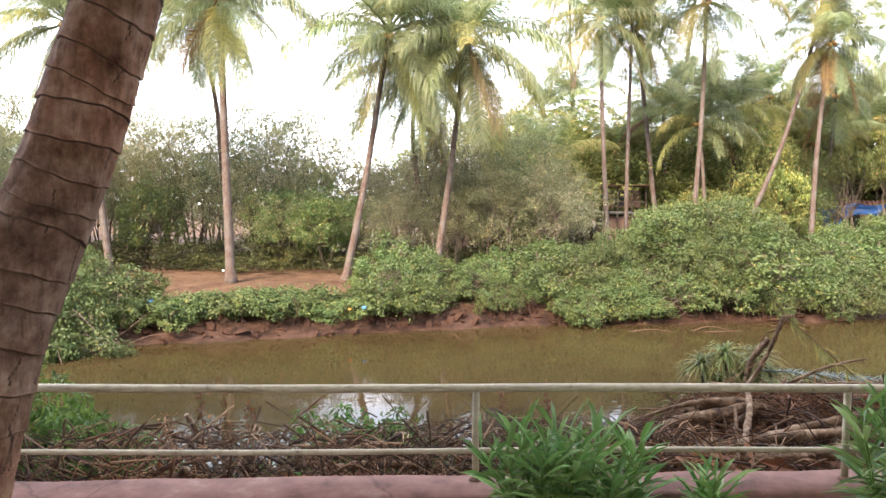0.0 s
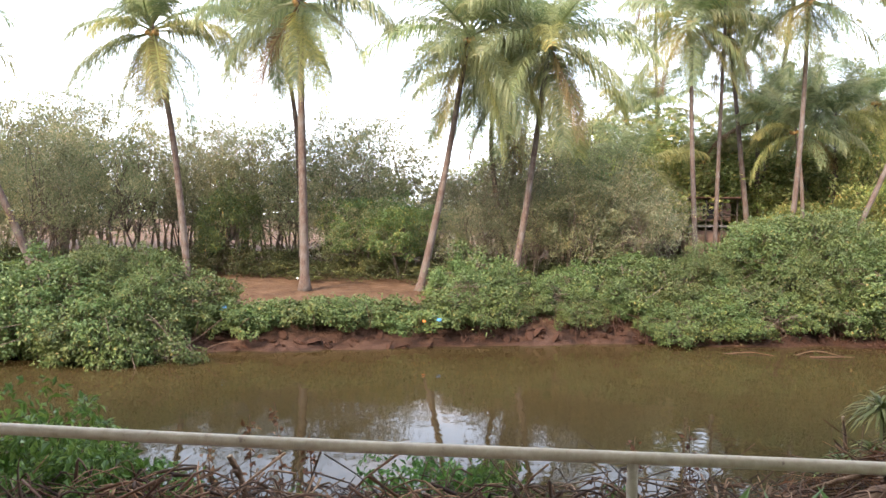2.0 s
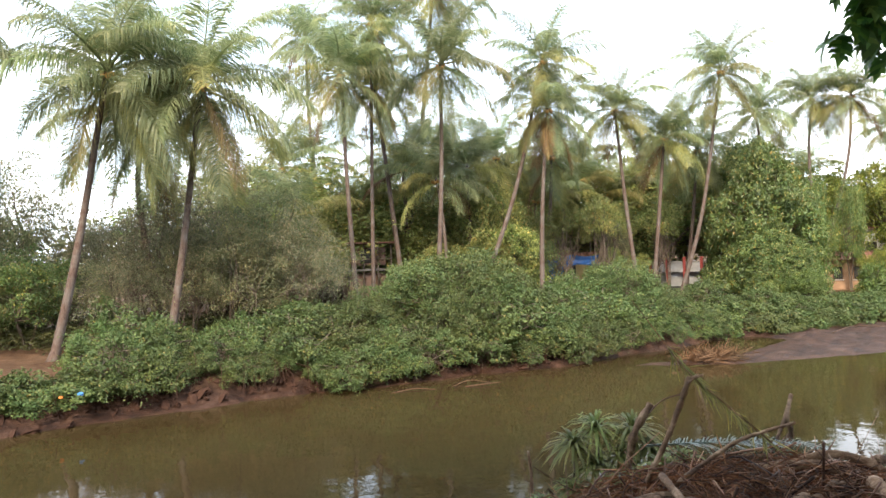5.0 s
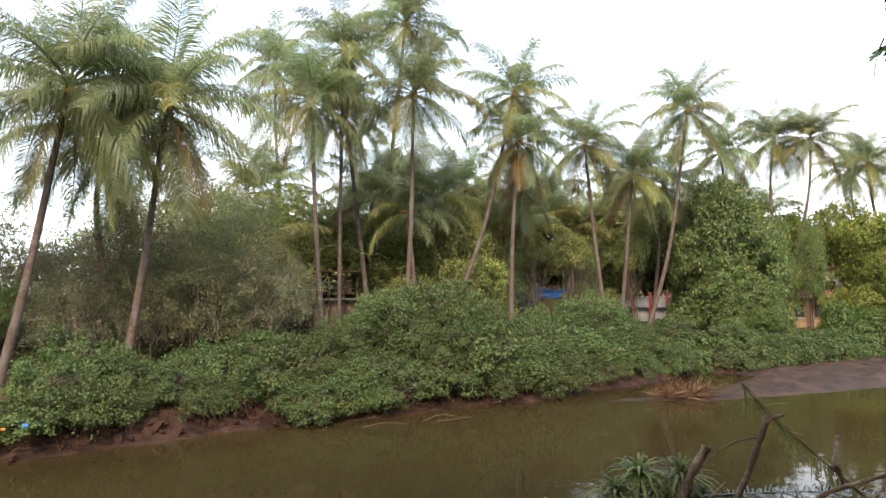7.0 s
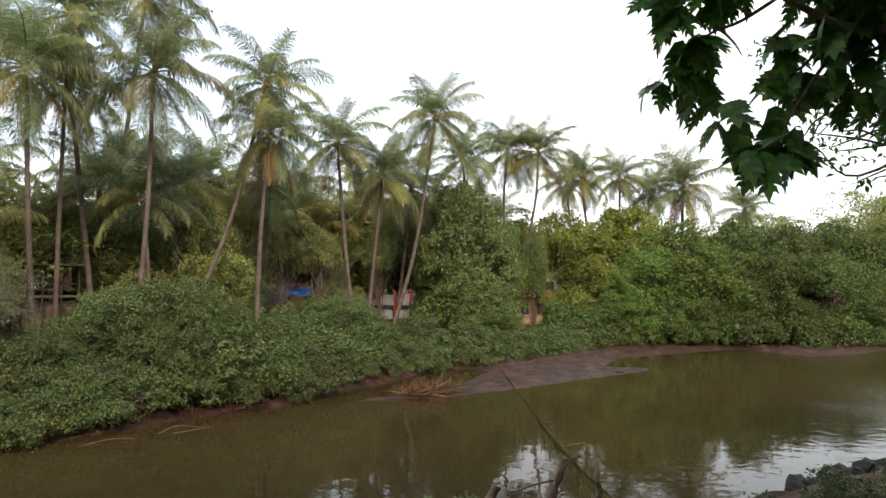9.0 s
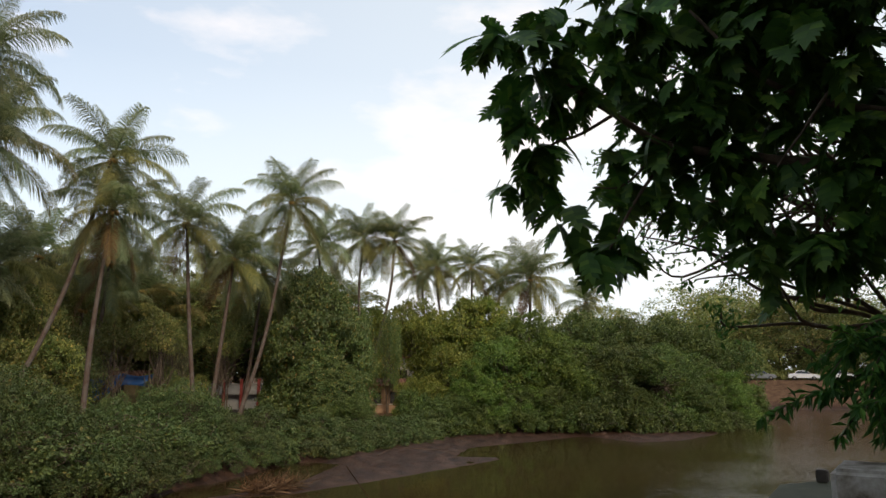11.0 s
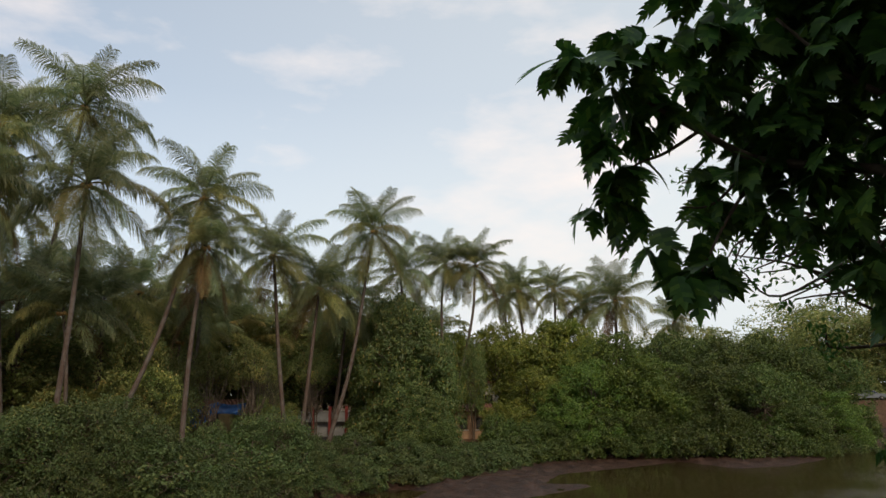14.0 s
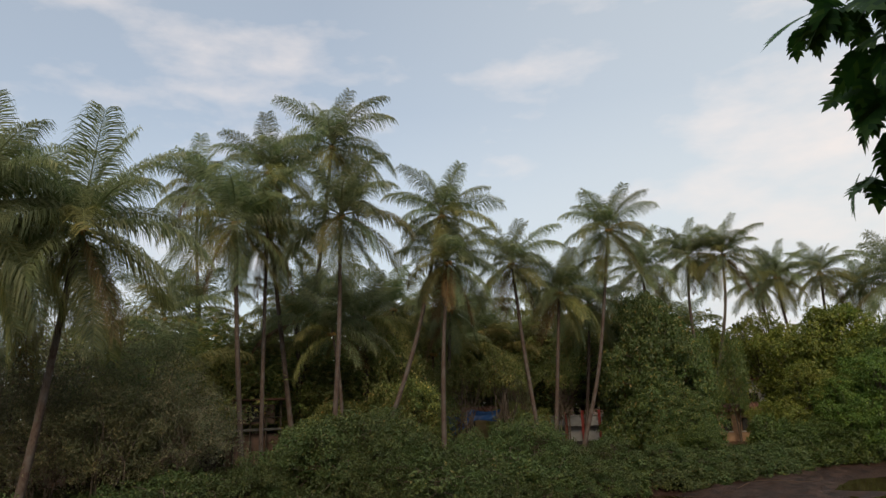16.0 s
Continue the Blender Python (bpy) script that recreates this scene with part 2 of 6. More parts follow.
M_YELLOW = rough_material("cream_wall", [(0.2, (0.15, 0.12, 0.07)), (0.7, (0.27, 0.22, 0.125))], 2.0, 0.9, 0.1)
M_PEACH = rough_material("peach_wall", [(0.2, (0.17, 0.105, 0.065)), (0.7, (0.28, 0.18, 0.115))], 2.0, 0.9, 0.1)
M_WHITE = rough_material("whitewash", [(0.2, (0.27, 0.26, 0.24)), (0.7, (0.40, 0.39, 0.36))], 2.0, 0.9, 0.1)
M_GREYWALL = rough_material("grey_wall", [(0.2, (0.20, 0.20, 0.20)), (0.7, (0.36, 0.36, 0.36))], 2.0, 0.9, 0.1)
M_BROWNWALL = rough_material("laterite_wall", [(0.2, (0.10, 0.06, 0.045)), (0.7, (0.24, 0.15, 0.11))], 2.5, 0.9, 0.3)
M_TILE = rough_material("clay_tile", [(0.2, (0.09, 0.04, 0.028)), (0.7, (0.19, 0.095, 0.065))], 5.0, 0.85, 0.4)
M_DARK = rough_material("dark_opening", [(0.2, (0.015, 0.014, 0.013)), (0.8, (0.03, 0.028, 0.026))], 2.0, 0.7, 0.1)
M_RED = rough_material("red_paint", [(0.2, (0.20, 0.032, 0.028)), (0.8, (0.30, 0.055, 0.045))], 3.0, 0.6, 0.1)
M_TARP = rough_material("blue_tarpaulin", [(0.2, (0.012, 0.05, 0.18)), (0.8, (0.03, 0.11, 0.30))], 1.5, 0.45, 0.3, 0.05)
M_BLUEBAG = rough_material("blue_plastic", [(0.2, (0.03, 0.13, 0.34)), (0.8, (0.08, 0.24, 0.48))], 6.0, 0.4, 0.3, 0.02)
M_ORANGEBAG = rough_material("orange_plastic", [(0.2, (0.34, 0.10, 0.02)), (0.8, (0.50, 0.19, 0.03))], 6.0, 0.4, 0.3, 0.02)
M_WHITEBAG = rough_material("white_plastic", [(0.2, (0.6, 0.6, 0.58)), (0.8, (0.8, 0.8, 0.78))], 6.0, 0.4, 0.3, 0.02)


def pipe_material():
    """Old cream gloss paint on steel pipe with rust flecks."""
    mat, nodes, links, bsdf = material("cream_painted_pipe")
    n = noise_node(nodes, links, 22.0, 8.0, 0.7)
    ramp = ramp_node(nodes, links, n.outputs["Fac"], [(0.30, (0.12, 0.075, 0.045)), (0.40, (0.29, 0.235, 0.15)), (0.62, (0.38, 0.32, 0.215)), (0.8, (0.43, 0.38, 0.27))])
    links.new(ramp.outputs["Color"], bsdf.inputs["Base Color"])
    bsdf.inputs["Roughness"].default_value = 0.5
    bump_node(nodes, links, n.outputs["Fac"], bsdf, 0.25, 0.003)
    return mat


def palm_bark_material(name="palm_bark", k=1.0, cool=1.0, red=1.0):
    """Grey-brown palm stem: ring scars, upright cracks and pale lichen."""
    mat, nodes, links, bsdf = material(name)
    where = nodes.new("ShaderNodeTexCoord")
    lengthen = nodes.new("ShaderNodeMapping")
    lengthen.inputs["Scale"].default_value = (1.0, 1.0, 0.22)
    links.new(where.outputs["Object"], lengthen.inputs["Vector"])
    crack = nodes.new("ShaderNodeTexNoise")
    crack.inputs["Scale"].default_value, crack.inputs["Detail"].default_value, crack.inputs["Roughness"].default_value = 26.0, 7.0, 0.7
    links.new(lengthen.outputs["Vector"], crack.inputs["Vector"])
    wide = noise_node(nodes, links, 2.2, 5.0, 0.6)
    ramp = ramp_node(nodes, links, crack.outputs["Fac"], [(0.28, (0.022 * k * red, 0.012 * k, 0.009 * k * cool)), (0.45, (0.062 * k * red, 0.034 * k, 0.026 * k * cool)), (0.7, (0.105 * k * red, 0.066 * k, 0.050 * k * cool))])
    grey = nodes.new("ShaderNodeMixRGB")
    grey.inputs["Color2"].default_value = (0.115 * k * red, 0.092 * k, 0.080 * k * cool, 1)
    patch = ramp_node(nodes, links, wide.outputs["Fac"], [(0.42, (0, 0, 0)), (0.68, (0.6, 0.6, 0.6))])
    links.new(patch.outputs["Color"], grey.inputs["Fac"])
    links.new(ramp.outputs["Color"], grey.inputs["Color1"])
    links.new(grey.outputs["Color"], bsdf.inputs["Base Color"])
    bsdf.inputs["Roughness"].default_value, bsdf.inputs["Specular IOR Level"].default_value = 0.9, 0.2
    bump_node(nodes, links, crack.outputs["Fac"], bsdf, 0.55, 0.012)
    return mat


def near_bark_material(name, k=1.0):
    """Old palm stem at close range: rust-brown and grey blotches, upright cracks, scuffed pale patches."""
    mat, nodes, links, bsdf = material(name)
    where = nodes.new("ShaderNodeTexCoord")
    lengthen = nodes.new("ShaderNodeMapping")
    lengthen.inputs["Scale"].default_value = (1.0, 1.0, 0.3)
    links.new(where.outputs["Object"], lengthen.inputs["Vector"])
    crack = nodes.new("ShaderNodeTexNoise")
    crack.inputs["Scale"].default_value, crack.inputs["Detail"].default_value, crack.inputs["Roughness"].default_value = 34.0, 8.0, 0.75
    links.new(lengthen.outputs["Vector"], crack.inputs["Vector"])
    blotch = noise_node(nodes, links, 9.0, 7.0, 0.68)
    ramp = ramp_node(nodes, links, blotch.outputs["Fac"], [(0.33, (0.050 * k, 0.024 * k, 0.014 * k)), (0.46, (0.130 * k, 0.072 * k, 0.046 * k)), (0.56, (0.185 * k, 0.118 * k, 0.082 * k)), (0.68, (0.250 * k, 0.190 * k, 0.150 * k))])
    fine = ramp_node(nodes, links, crack.outputs["Fac"], [(0.34, (0.42, 0.40, 0.38)), (0.55, (1.0, 1.0, 1.0)), (0.72, (1.18, 1.16, 1.14))])
    mul = nodes.new("ShaderNodeMixRGB")
    mul.blend_type, mul.inputs["Fac"].default_value = "MULTIPLY", 0.85
    links.new(ramp.outputs["Color"], mul.inputs["Color1"])
    links.new(fine.outputs["Color"], mul.inputs["Color2"])
    wide = noise_node(nodes, links, 1.6, 3.0, 0.5)
    tone = ramp_node(nodes, links, wide.outputs["Fac"], [(0.4, (1.12, 0.92, 0.80)), (0.62, (0.92, 0.96, 1.0))])
    mul2 = nodes.new("ShaderNodeMixRGB")
    mul2.blend_type, mul2.inputs["Fac"].default_value = "MULTIPLY", 1.0
    links.new(mul.outputs["Color"], mul2.inputs["Color1"])
    links.new(tone.outputs["Color"], mul2.inputs["Color2"])
    links.new(mul2.outputs["Color"], bsdf.inputs["Base Color"])
    bsdf.inputs["Roughness"].default_value, bsdf.inputs["Specular IOR Level"].default_value = 0.85, 0.25
    bump_node(nodes, links, crack.outputs["Fac"], bsdf, 0.8, 0.012)
    return mat


def water_material():
    """Turbid olive-brown creek water with faint ripples, ruffled by a breeze towards the open reach."""
    mat, nodes, links, bsdf = material("creek_water")
    n = noise_node(nodes, links, 0.12, 4.0, 0.5)
    ramp = ramp_node(nodes, links, n.outputs["Fac"], [(0.3, (0.0265, 0.0190, 0.0075)), (0.7, (0.0365, 0.0255, 0.0105))])
    links.new(ramp.outputs["Color"], bsdf.inputs["Base Color"])
    bsdf.inputs["Roughness"].default_value, bsdf.inputs["IOR"].default_value = 0.015, 1.33
    bsdf.inputs["Specular IOR Level"].default_value = 0.19
    where = nodes.new("ShaderNodeTexCoord")
    split = nodes.new("ShaderNodeSeparateXYZ")
    links.new(where.outputs["Object"], split.inputs["Vector"])
    ripple = noise_node(nodes, links, 1.9, 2.5, 0.5)
    chop = noise_node(nodes, links, 2.6, 4.0, 0.6)
    patch = noise_node(nodes, links, 0.07, 2.0, 0.5)
    breeze = nodes.new("ShaderNodeMapRange")
    breeze.inputs["From Min"].default_value, breeze.inputs["From Max"].default_value = 2.0, 14.0
    shift = nodes.new("ShaderNodeMath")
    shift.operation, shift.inputs[1].default_value = "MULTIPLY_ADD", -1.6
    links.new(split.outputs["Y"], shift.inputs[0])
    links.new(split.outputs["X"], shift.inputs[2])
    links.new(shift.outputs["Value"], breeze.inputs["Value"])
    gust = ramp_node(nodes, links, patch.outputs["Fac"], [(0.42, (0.3, 0.3, 0.3)), (0.58, (1, 1, 1))])
    blow = nodes.new("ShaderNodeMath")
    blow.operation = "MULTIPLY"
    links.new(breeze.outputs["Result"], blow.inputs[0])
    links.new(gust.outputs["Color"], blow.inputs[1])
    strong = nodes.new("ShaderNodeMath")
    strong.operation, strong.inputs[1].default_value = "MULTIPLY", 0.3
    links.new(blow.outputs["Value"], strong.inputs[0])
    b1 = nodes.new("ShaderNodeBump")
    b1.inputs["Strength"].default_value, b1.inputs["Distance"].default_value = 0.062, 0.09
    links.new(ripple.outputs["Fac"], b1.inputs["Height"])
    b2 = nodes.new("ShaderNodeBump")
    b2.inputs["Distance"].default_value = 0.12
    links.new(strong.outputs["Value"], b2.inputs["Strength"])
    links.new(chop.outputs["Fac"], b2.inputs["Height"])
    links.new(b1.outputs["Normal"], b2.inputs["Normal"])
    links.new(b2.outputs["Normal"], bsdf.inputs["Normal"])
    return mat


def ground_material():
    """Red-brown laterite earth with leaf litter, wet and darker mud by the water."""
    mat, nodes, links, bsdf = material("laterite_ground")
    n = noise_node(nodes, links, 1.4, 9.0, 0.7)
    earth = ramp_node(nodes, links, n.outputs["Fac"], [(0.3, (0.040, 0.020, 0.010)), (0.5, (0.080, 0.045, 0.025)), (0.68, (0.128, 0.078, 0.047))])
    mud = ramp_node(nodes, links, n.outputs["Fac"], [(0.36, (0.011, 0.0055, 0.004)), (0.5, (0.036, 0.018, 0.0115)), (0.66, (0.082, 0.047, 0.033))])
    where = nodes.new("ShaderNodeTexCoord")
    split = nodes.new("ShaderNodeSeparateXYZ")
    links.new(where.outputs["Object"], split.inputs["Vector"])
    wet = nodes.new("ShaderNodeMapRange")
    wet.inputs["From Min"].default_value, wet.inputs["From Max"].default_value = -2.5, -1.9
    links.new(split.outputs["Z"], wet.inputs["Value"])
    mix = nodes.new("ShaderNodeMixRGB")
    links.new(wet.outputs["Result"], mix.inputs["Fac"])
    links.new(mud.outputs["Color"], mix.inputs["Color1"])
    links.new(earth.outputs["Color"], mix.inputs["Color2"])
    links.new(mix.outputs["Color"], bsdf.inputs["Base Color"])
    gloss = nodes.new("ShaderNodeMapRange")
    gloss.inputs["From Min"].default_value, gloss.inputs["From Max"].default_value = -2.7, -2.4
    gloss.inputs["To Min"].default_value, gloss.inputs["To Max"].default_value = 0.5, 0.9
    links.new(split.outputs["Z"], gloss.inputs["Value"])
    links.new(gloss.outputs["Result"], bsdf.inputs["Roughness"])
    bsdf.inputs["Specular IOR Level"].default_value = 0.18
    fine = noise_node(nodes, links, 5.0, 8.0, 0.65)
    bump_node(nodes, links, fine.outputs["Fac"], bsdf, 0.9, 0.12)
    return mat


M_PIPE, M_PALMBARK, M_WATER, M_GROUND = pipe_material(), palm_bark_material("palm_bark", 1.4, 1.05, 0.84), water_material(), ground_material()
M_NEARBARK = near_bark_material("ringed_palm_bark", 1.5)
M_RINGLIP = near_bark_material("ring_scar_edge", 1.9)
# darker bark for cracks and grooves, shade put into the colour; also drift sticks
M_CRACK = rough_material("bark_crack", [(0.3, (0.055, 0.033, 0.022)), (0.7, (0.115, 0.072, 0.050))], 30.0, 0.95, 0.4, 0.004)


# mesh helpers
def as_mesh(name, verts, faces, smooth=True):
    me = bpy.data.meshes.new(name)
    me.from_pydata([tuple(v) for v in verts], [], [tuple(f) for f in faces])
    if smooth:
        me.polygons.foreach_set("use_smooth", [True] * len(me.polygons))
    me.update()
    return me


def part(name, data, mat, parent=None, label="", m=None):
    """Links a mesh or a bmesh as one object under a thing or a part."""
    if isinstance(data, bmesh.types.BMesh):
        me = bpy.data.meshes.new(name)
        data.to_mesh(me)
        data.free()
        data = me
    if mat and not data.materials:
        data.materials.append(mat)
    ob = new(name, data)
    if m is not None:
        ob.matrix_basis = m
    if parent:
        ob.parent = parent
    return tagged(ob, label)


def thing(name, where, label, category, group="", kind=""):
    ob = new(name)
    ob.matrix_basis = where if isinstance(where, Matrix) else Matrix.Translation(where)
    ob.empty_display_size = 0.2
    return tagged(ob, label, category, group, kind)


def tube_arrays(points, radii, sides=8, cap=True):
    """Vertices and faces of a tube that follows the points."""
    pts = [Vector(p) for p in points]
    verts, faces = [], []
    side = None
    for i, p in enumerate(pts):
        ahead = (pts[min(i + 1, len(pts) - 1)] - pts[max(i - 1, 0)]).normalized()
        if side is None:
            side = ahead.orthogonal().normalized()
        side = (side - ahead * side.dot(ahead)).normalized()
        up = ahead.cross(side)
        for k in range(sides):
            w = 2 * math.pi * k / sides
            verts.append(tuple(p + float(radii[i]) * (math.cos(w) * side + math.sin(w) * up)))
    for i in range(len(pts) - 1):
        for k in range(sides):
            k2 = (k + 1) % sides
            faces.append((i * sides + k, i * sides + k2, (i + 1) * sides + k2, (i + 1) * sides + k))
    if cap:
        faces.append(tuple(range(sides))[::-1])
        faces.append(tuple((len(pts) - 1) * sides + k for k in range(sides)))
    return verts, faces


def tube(name, points, radii, sides=8):
    if not isinstance(radii, (list, tuple)):
        radii = [radii] * len(points)
    return as_mesh(name, *tube_arrays(points, radii, sides))


def joined(name, lumps, smooth=True):
    """One mesh out of several (verts, faces) lumps."""
    verts, faces = [], []
    for v, f in lumps:
        n = len(verts)
        verts += [tuple(q) for q in v]
        faces += [tuple(i + n for i in face) for face in f]
    return as_mesh(name, verts, faces, smooth)


def bend(points, steps=10):
    """A smooth curve through the points."""
    p = [Vector(q) for q in points]
    p = [p[0] * 2 - p[1]] + p + [p[-1] * 2 - p[-2]]
    out = []
    for i in range(1, len(p) - 2):
        for s in range(steps):
            t = s / steps
            out.append(0.5 * ((2 * p[i]) + (p[i + 1] - p[i - 1]) * t + (2 * p[i - 1] - 5 * p[i] + 4 * p[i + 1] - p[i + 2]) * t * t
                              + (3 * p[i] - p[i - 1] - 3 * p[i + 1] + p[i + 2]) * t ** 3))
    return out + [p[-2]]


def box_mesh(name, x0, x1, y0, y1, z0, z1, bevel=0.0, segments=1):
    bm = bmesh.new()
    bmesh.ops.create_cube(bm, size=1.0)
    for v in bm.verts:
        v.co = Vector((x0 + (v.co.x + 0.5) * (x1 - x0), y0 + (v.co.y + 0.5) * (y1 - y0), z0 + (v.co.z + 0.5) * (z1 - z0)))
    if bevel:
        bmesh.ops.bevel(bm, geom=bm.edges[:], offset=bevel, segments=segments, affect="EDGES")
    me = bpy.data.meshes.new(name)
    bm.to_mesh(me)
    bm.free()
    return me


def unit(v):
    return v / np.maximum(np.linalg.norm(v, axis=1, keepdims=True), 1e-6)


def leaf_arrays(rng, centres, along, sizes, width=0.42, fold=0.12, flat=0.5, face=None):
    """Pointed folded leaves, two triangles each, that start at the centres and run along the given ways."""
    n = len(centres)
    along = unit(along)
    if face is None:
        face = rng.normal(size=(n, 3)) * (1 - flat)
        face[:, 2] += flat * 1.6
    side = unit(np.cross(along, face))
    up = np.cross(side, along)
    s = sizes[:, None]
    v = np.empty((n, 4, 3))
    v[:, 0] = centres
    v[:, 1] = centres + along * s * 0.45 + side * s * width * 0.5 + up * s * fold
    v[:, 2] = centres + along * s - up * s * fold
    v[:, 3] = centres + along * s * 0.45 - side * s * width * 0.5 + up * s * fold
    return v


def leaves_mesh(name, v, mats=None):
    n = len(v)
    me = bpy.data.meshes.new(name)
    me.vertices.add(n * 4)
    me.vertices.foreach_set("co", v.reshape(-1))
    i = np.arange(n)[:, None] * 4
    loops = np.hstack([i, i + 1, i + 2, i, i + 2, i + 3]).reshape(-1)
    me.loops.add(n * 6)
    me.loops.foreach_set("vertex_index", loops.astype(np.int32))
    me.polygons.add(n * 2)
    me.polygons.foreach_set("loop_start", (np.arange(n * 2) * 3).astype(np.int32))
    me.polygons.foreach_set("use_smooth", [False] * (n * 2))
    me.update(calc_edges=True)
    me.validate()
    return me


def clumpy(rng, clumps, per, radii, centre, clump_r, shell=0.5, low=-1.0, droop=0.7):
    """Leaves shingled over clumps that gather round an uneven oval: places, ways, facings, and the clumps with their outward ways."""
    d = unit(rng.normal(size=(clumps * 4, 3)))
    d = d[d[:, 2] > low][:clumps]
    ph = rng.random(3) * 6.283
    az = np.arctan2(d[:, 1], d[:, 0])
    r = shell + (1 - shell) * rng.random(len(d)) ** 0.6
    r *= (0.84 + 0.32 * rng.random(len(d))) * (1 + 0.14 * np.sin(3 * az + ph[0]) + 0.10 * np.sin(5 * az + 3 * d[:, 2] + ph[1]))
    c = d * r[:, None] * np.array(radii) + np.array(centre)
    out_p, out_d, out_f = [], [], []
    for k in range(len(c)):
        m = int(per * (0.5 + rng.random()))
        w = unit(unit(rng.normal(size=(m, 3))) + 0.55 * d[k] + np.array([0, 0, 0.25]))
        rad = clump_r * (0.55 + 0.9 * rng.random()) * (0.5 + 0.5 * rng.random(m) ** 0.5)
        out_p.append(c[k] + w * rad[:, None] * np.array([1, 1, 0.8]))
        down = np.array([0, 0, -1.0]) + w * w[:, 2:3]
        out_d.append(down * droop + w * 0.3 + rng.normal(size=(m, 3)) * (0.85 - 0.5 * droop))
        out_f.append(w * 0.75 + d[k] * 0.25 + np.array([0, 0, 0.4]) + rng.normal(size=(m, 3)) * 0.28)
    return np.concatenate(out_p), np.concatenate(out_d), np.concatenate(out_f), c, d


# the lie of the land: creek bed, two banks, the bare bank at the head of the reach
WATER_Z = -2.8
FAR_X = [-1500, -400, -60, -30, -11.5, -7, -3.5, 0, 3, 9, 14, 18, 25, 29.4, 35, 40.5, 45.2, 48, 50.8, 53.8, 58.0, 65, 75, 90, 104, 130, 1500]
FAR_Y = [-240, -60, 10, 17, 21.2, 22.8, 23.6, 24.9, 25.5, 26.0, 26.4, 27.6, 29.8, 30.4, 31.0, 31.8, 32.6, 29.2, 26.2, 23.4, 20.6, 19.2, 20.4, 22.8, 27, 40, 200]
NEAR_X = [-1500, -60, -20, 0, 12, 22, 30, 45, 70, 110, 1500]
NEAR_Y = [-250, -2, 8.8, 10.2, 10.0, 7.8, 5.8, 2.0, -3.0, -9.0, -100]
SPIT = [(16.2, 25.3), (20, 23.5), (26, 22.9), (33.9, 22.5), (34.6, 23.4), (33.5, 25.2), (38, 27.0), (50, 24.6), (47.5, 19.6), (51, 17.6), (58, 17.0), (63, 18.5), (66, 26), (50, 37), (40, 35), (27, 32.5), (27.5, 28.2), (22, 25.4)]


def inside_depth(px, py, ring):
    """Distance inside a ring, negative outside, for arrays of points."""
    n = len(ring)
    best = np.full(px.shape, 1e9)
    within = np.zeros(px.shape, bool)
    for i in range(n):
        (x0, y0), (x1, y1) = ring[i], ring[(i + 1) % n]
        dx, dy = x1 - x0, y1 - y0
        t = np.clip(((px - x0) * dx + (py - y0) * dy) / (dx * dx + dy * dy), 0, 1)
        best = np.minimum(best, np.hypot(px - x0 - t * dx, py - y0 - t * dy))
        if abs(dy) > 1e-9:
            within ^= ((y0 > py) != (y1 > py)) & (px < dx * (py - y0) / dy + x0)
    return np.where(within, best, -best)


def land(px, py):
    px, py = np.asarray(px, float), np.asarray(py, float)
    wob = 0.35 * np.sin(px * 0.9 + 1.3) + 0.22 * np.sin(px * 2.3) + 0.12 * np.sin(px * 5.1 + py)
    f = py - np.interp(px, FAR_X, FAR_Y) + wob * 0.5
    far = np.interp(f, [-6, -1, 0, 0.9, 1.5, 2.2, 6, 14, 30, 90], [-4.2, -3.3, -2.82, -2.5, -2.0, -1.86, -1.8, -1.55, -0.7, 0.2])
    n = np.interp(px, NEAR_X, NEAR_Y) - py + wob * 0.3
    near = np.interp(n, [-6, -1, 0, 1.2, 4.2, 5.7, 6.5, 40], [-4.2, -3.4, -2.82, -2.35, -0.95, -0.18, -0.02, 0.0])
    e = px - 106 + 0.6 * wob + 0.12 * (py - 15)
    head = np.interp(e, [-6, -1, 0, 3, 5, 9, 60], [-4.2, -3.4, -2.82, -2.4, -1.2, 0.8, 1.1])
    spit = WATER_Z + np.clip(inside_depth(px, py, SPIT) * 0.09, -0.5, 0.13)
    return np.maximum.reduce([far, near, head, np.where(spit > WATER_Z - 0.3, spit, -9)])


def land_z(x, y):
    return float(land(np.array([x]), np.array([y]))[0])


def build_ground():
    def lines(lo, hi, step, reach):
        mid = np.arange(lo, hi + step / 2, step)
        out = np.geomspace(step, reach, 26)
        return np.concatenate([(lo - np.cumsum(out * 0.5))[::-1], mid, hi + np.cumsum(out * 0.5)])
    xs, ys = lines(-32, 70, 0.55, 420), lines(-6, 40, 0.4, 420)
    gx, gy = np.meshgrid(xs, ys, indexing="ij")
    gz = land(gx, gy)
    rnd = np.random.default_rng(3).normal(size=gz.shape)
    rough = np.where((gz > -2.75) & (gz < -1.75), 0.05, np.where(gz > -1.75, 0.02, 0.006))
    path = (gy < 3.6) & (gz > -0.1)
    gz = gz + rnd * np.where(path, 0.0, rough)
    nx, ny = gz.shape
    verts = np.stack([gx, gy, gz], -1).reshape(-1, 3)
    i = (np.arange(nx - 1)[:, None] * ny + np.arange(ny - 1)[None]).reshape(-1)
    faces = np.stack([i, i + ny, i + ny + 1, i + 1], -1)
    me = as_mesh("ground", verts.tolist(), faces.tolist())
    tagged(part("ground", me, M_GROUND), "red-brown laterite earth banks with leaf litter and wet mud at the creek", "ground", kind="structure")


build_ground()
water = part("water", as_mesh("water", [(-1600, -1600, WATER_Z), (1600, -1600, WATER_Z), (1600, 1600, WATER_Z), (-1600, 1600, WATER_Z)], [(0, 1, 2, 3)]), M_WATER)
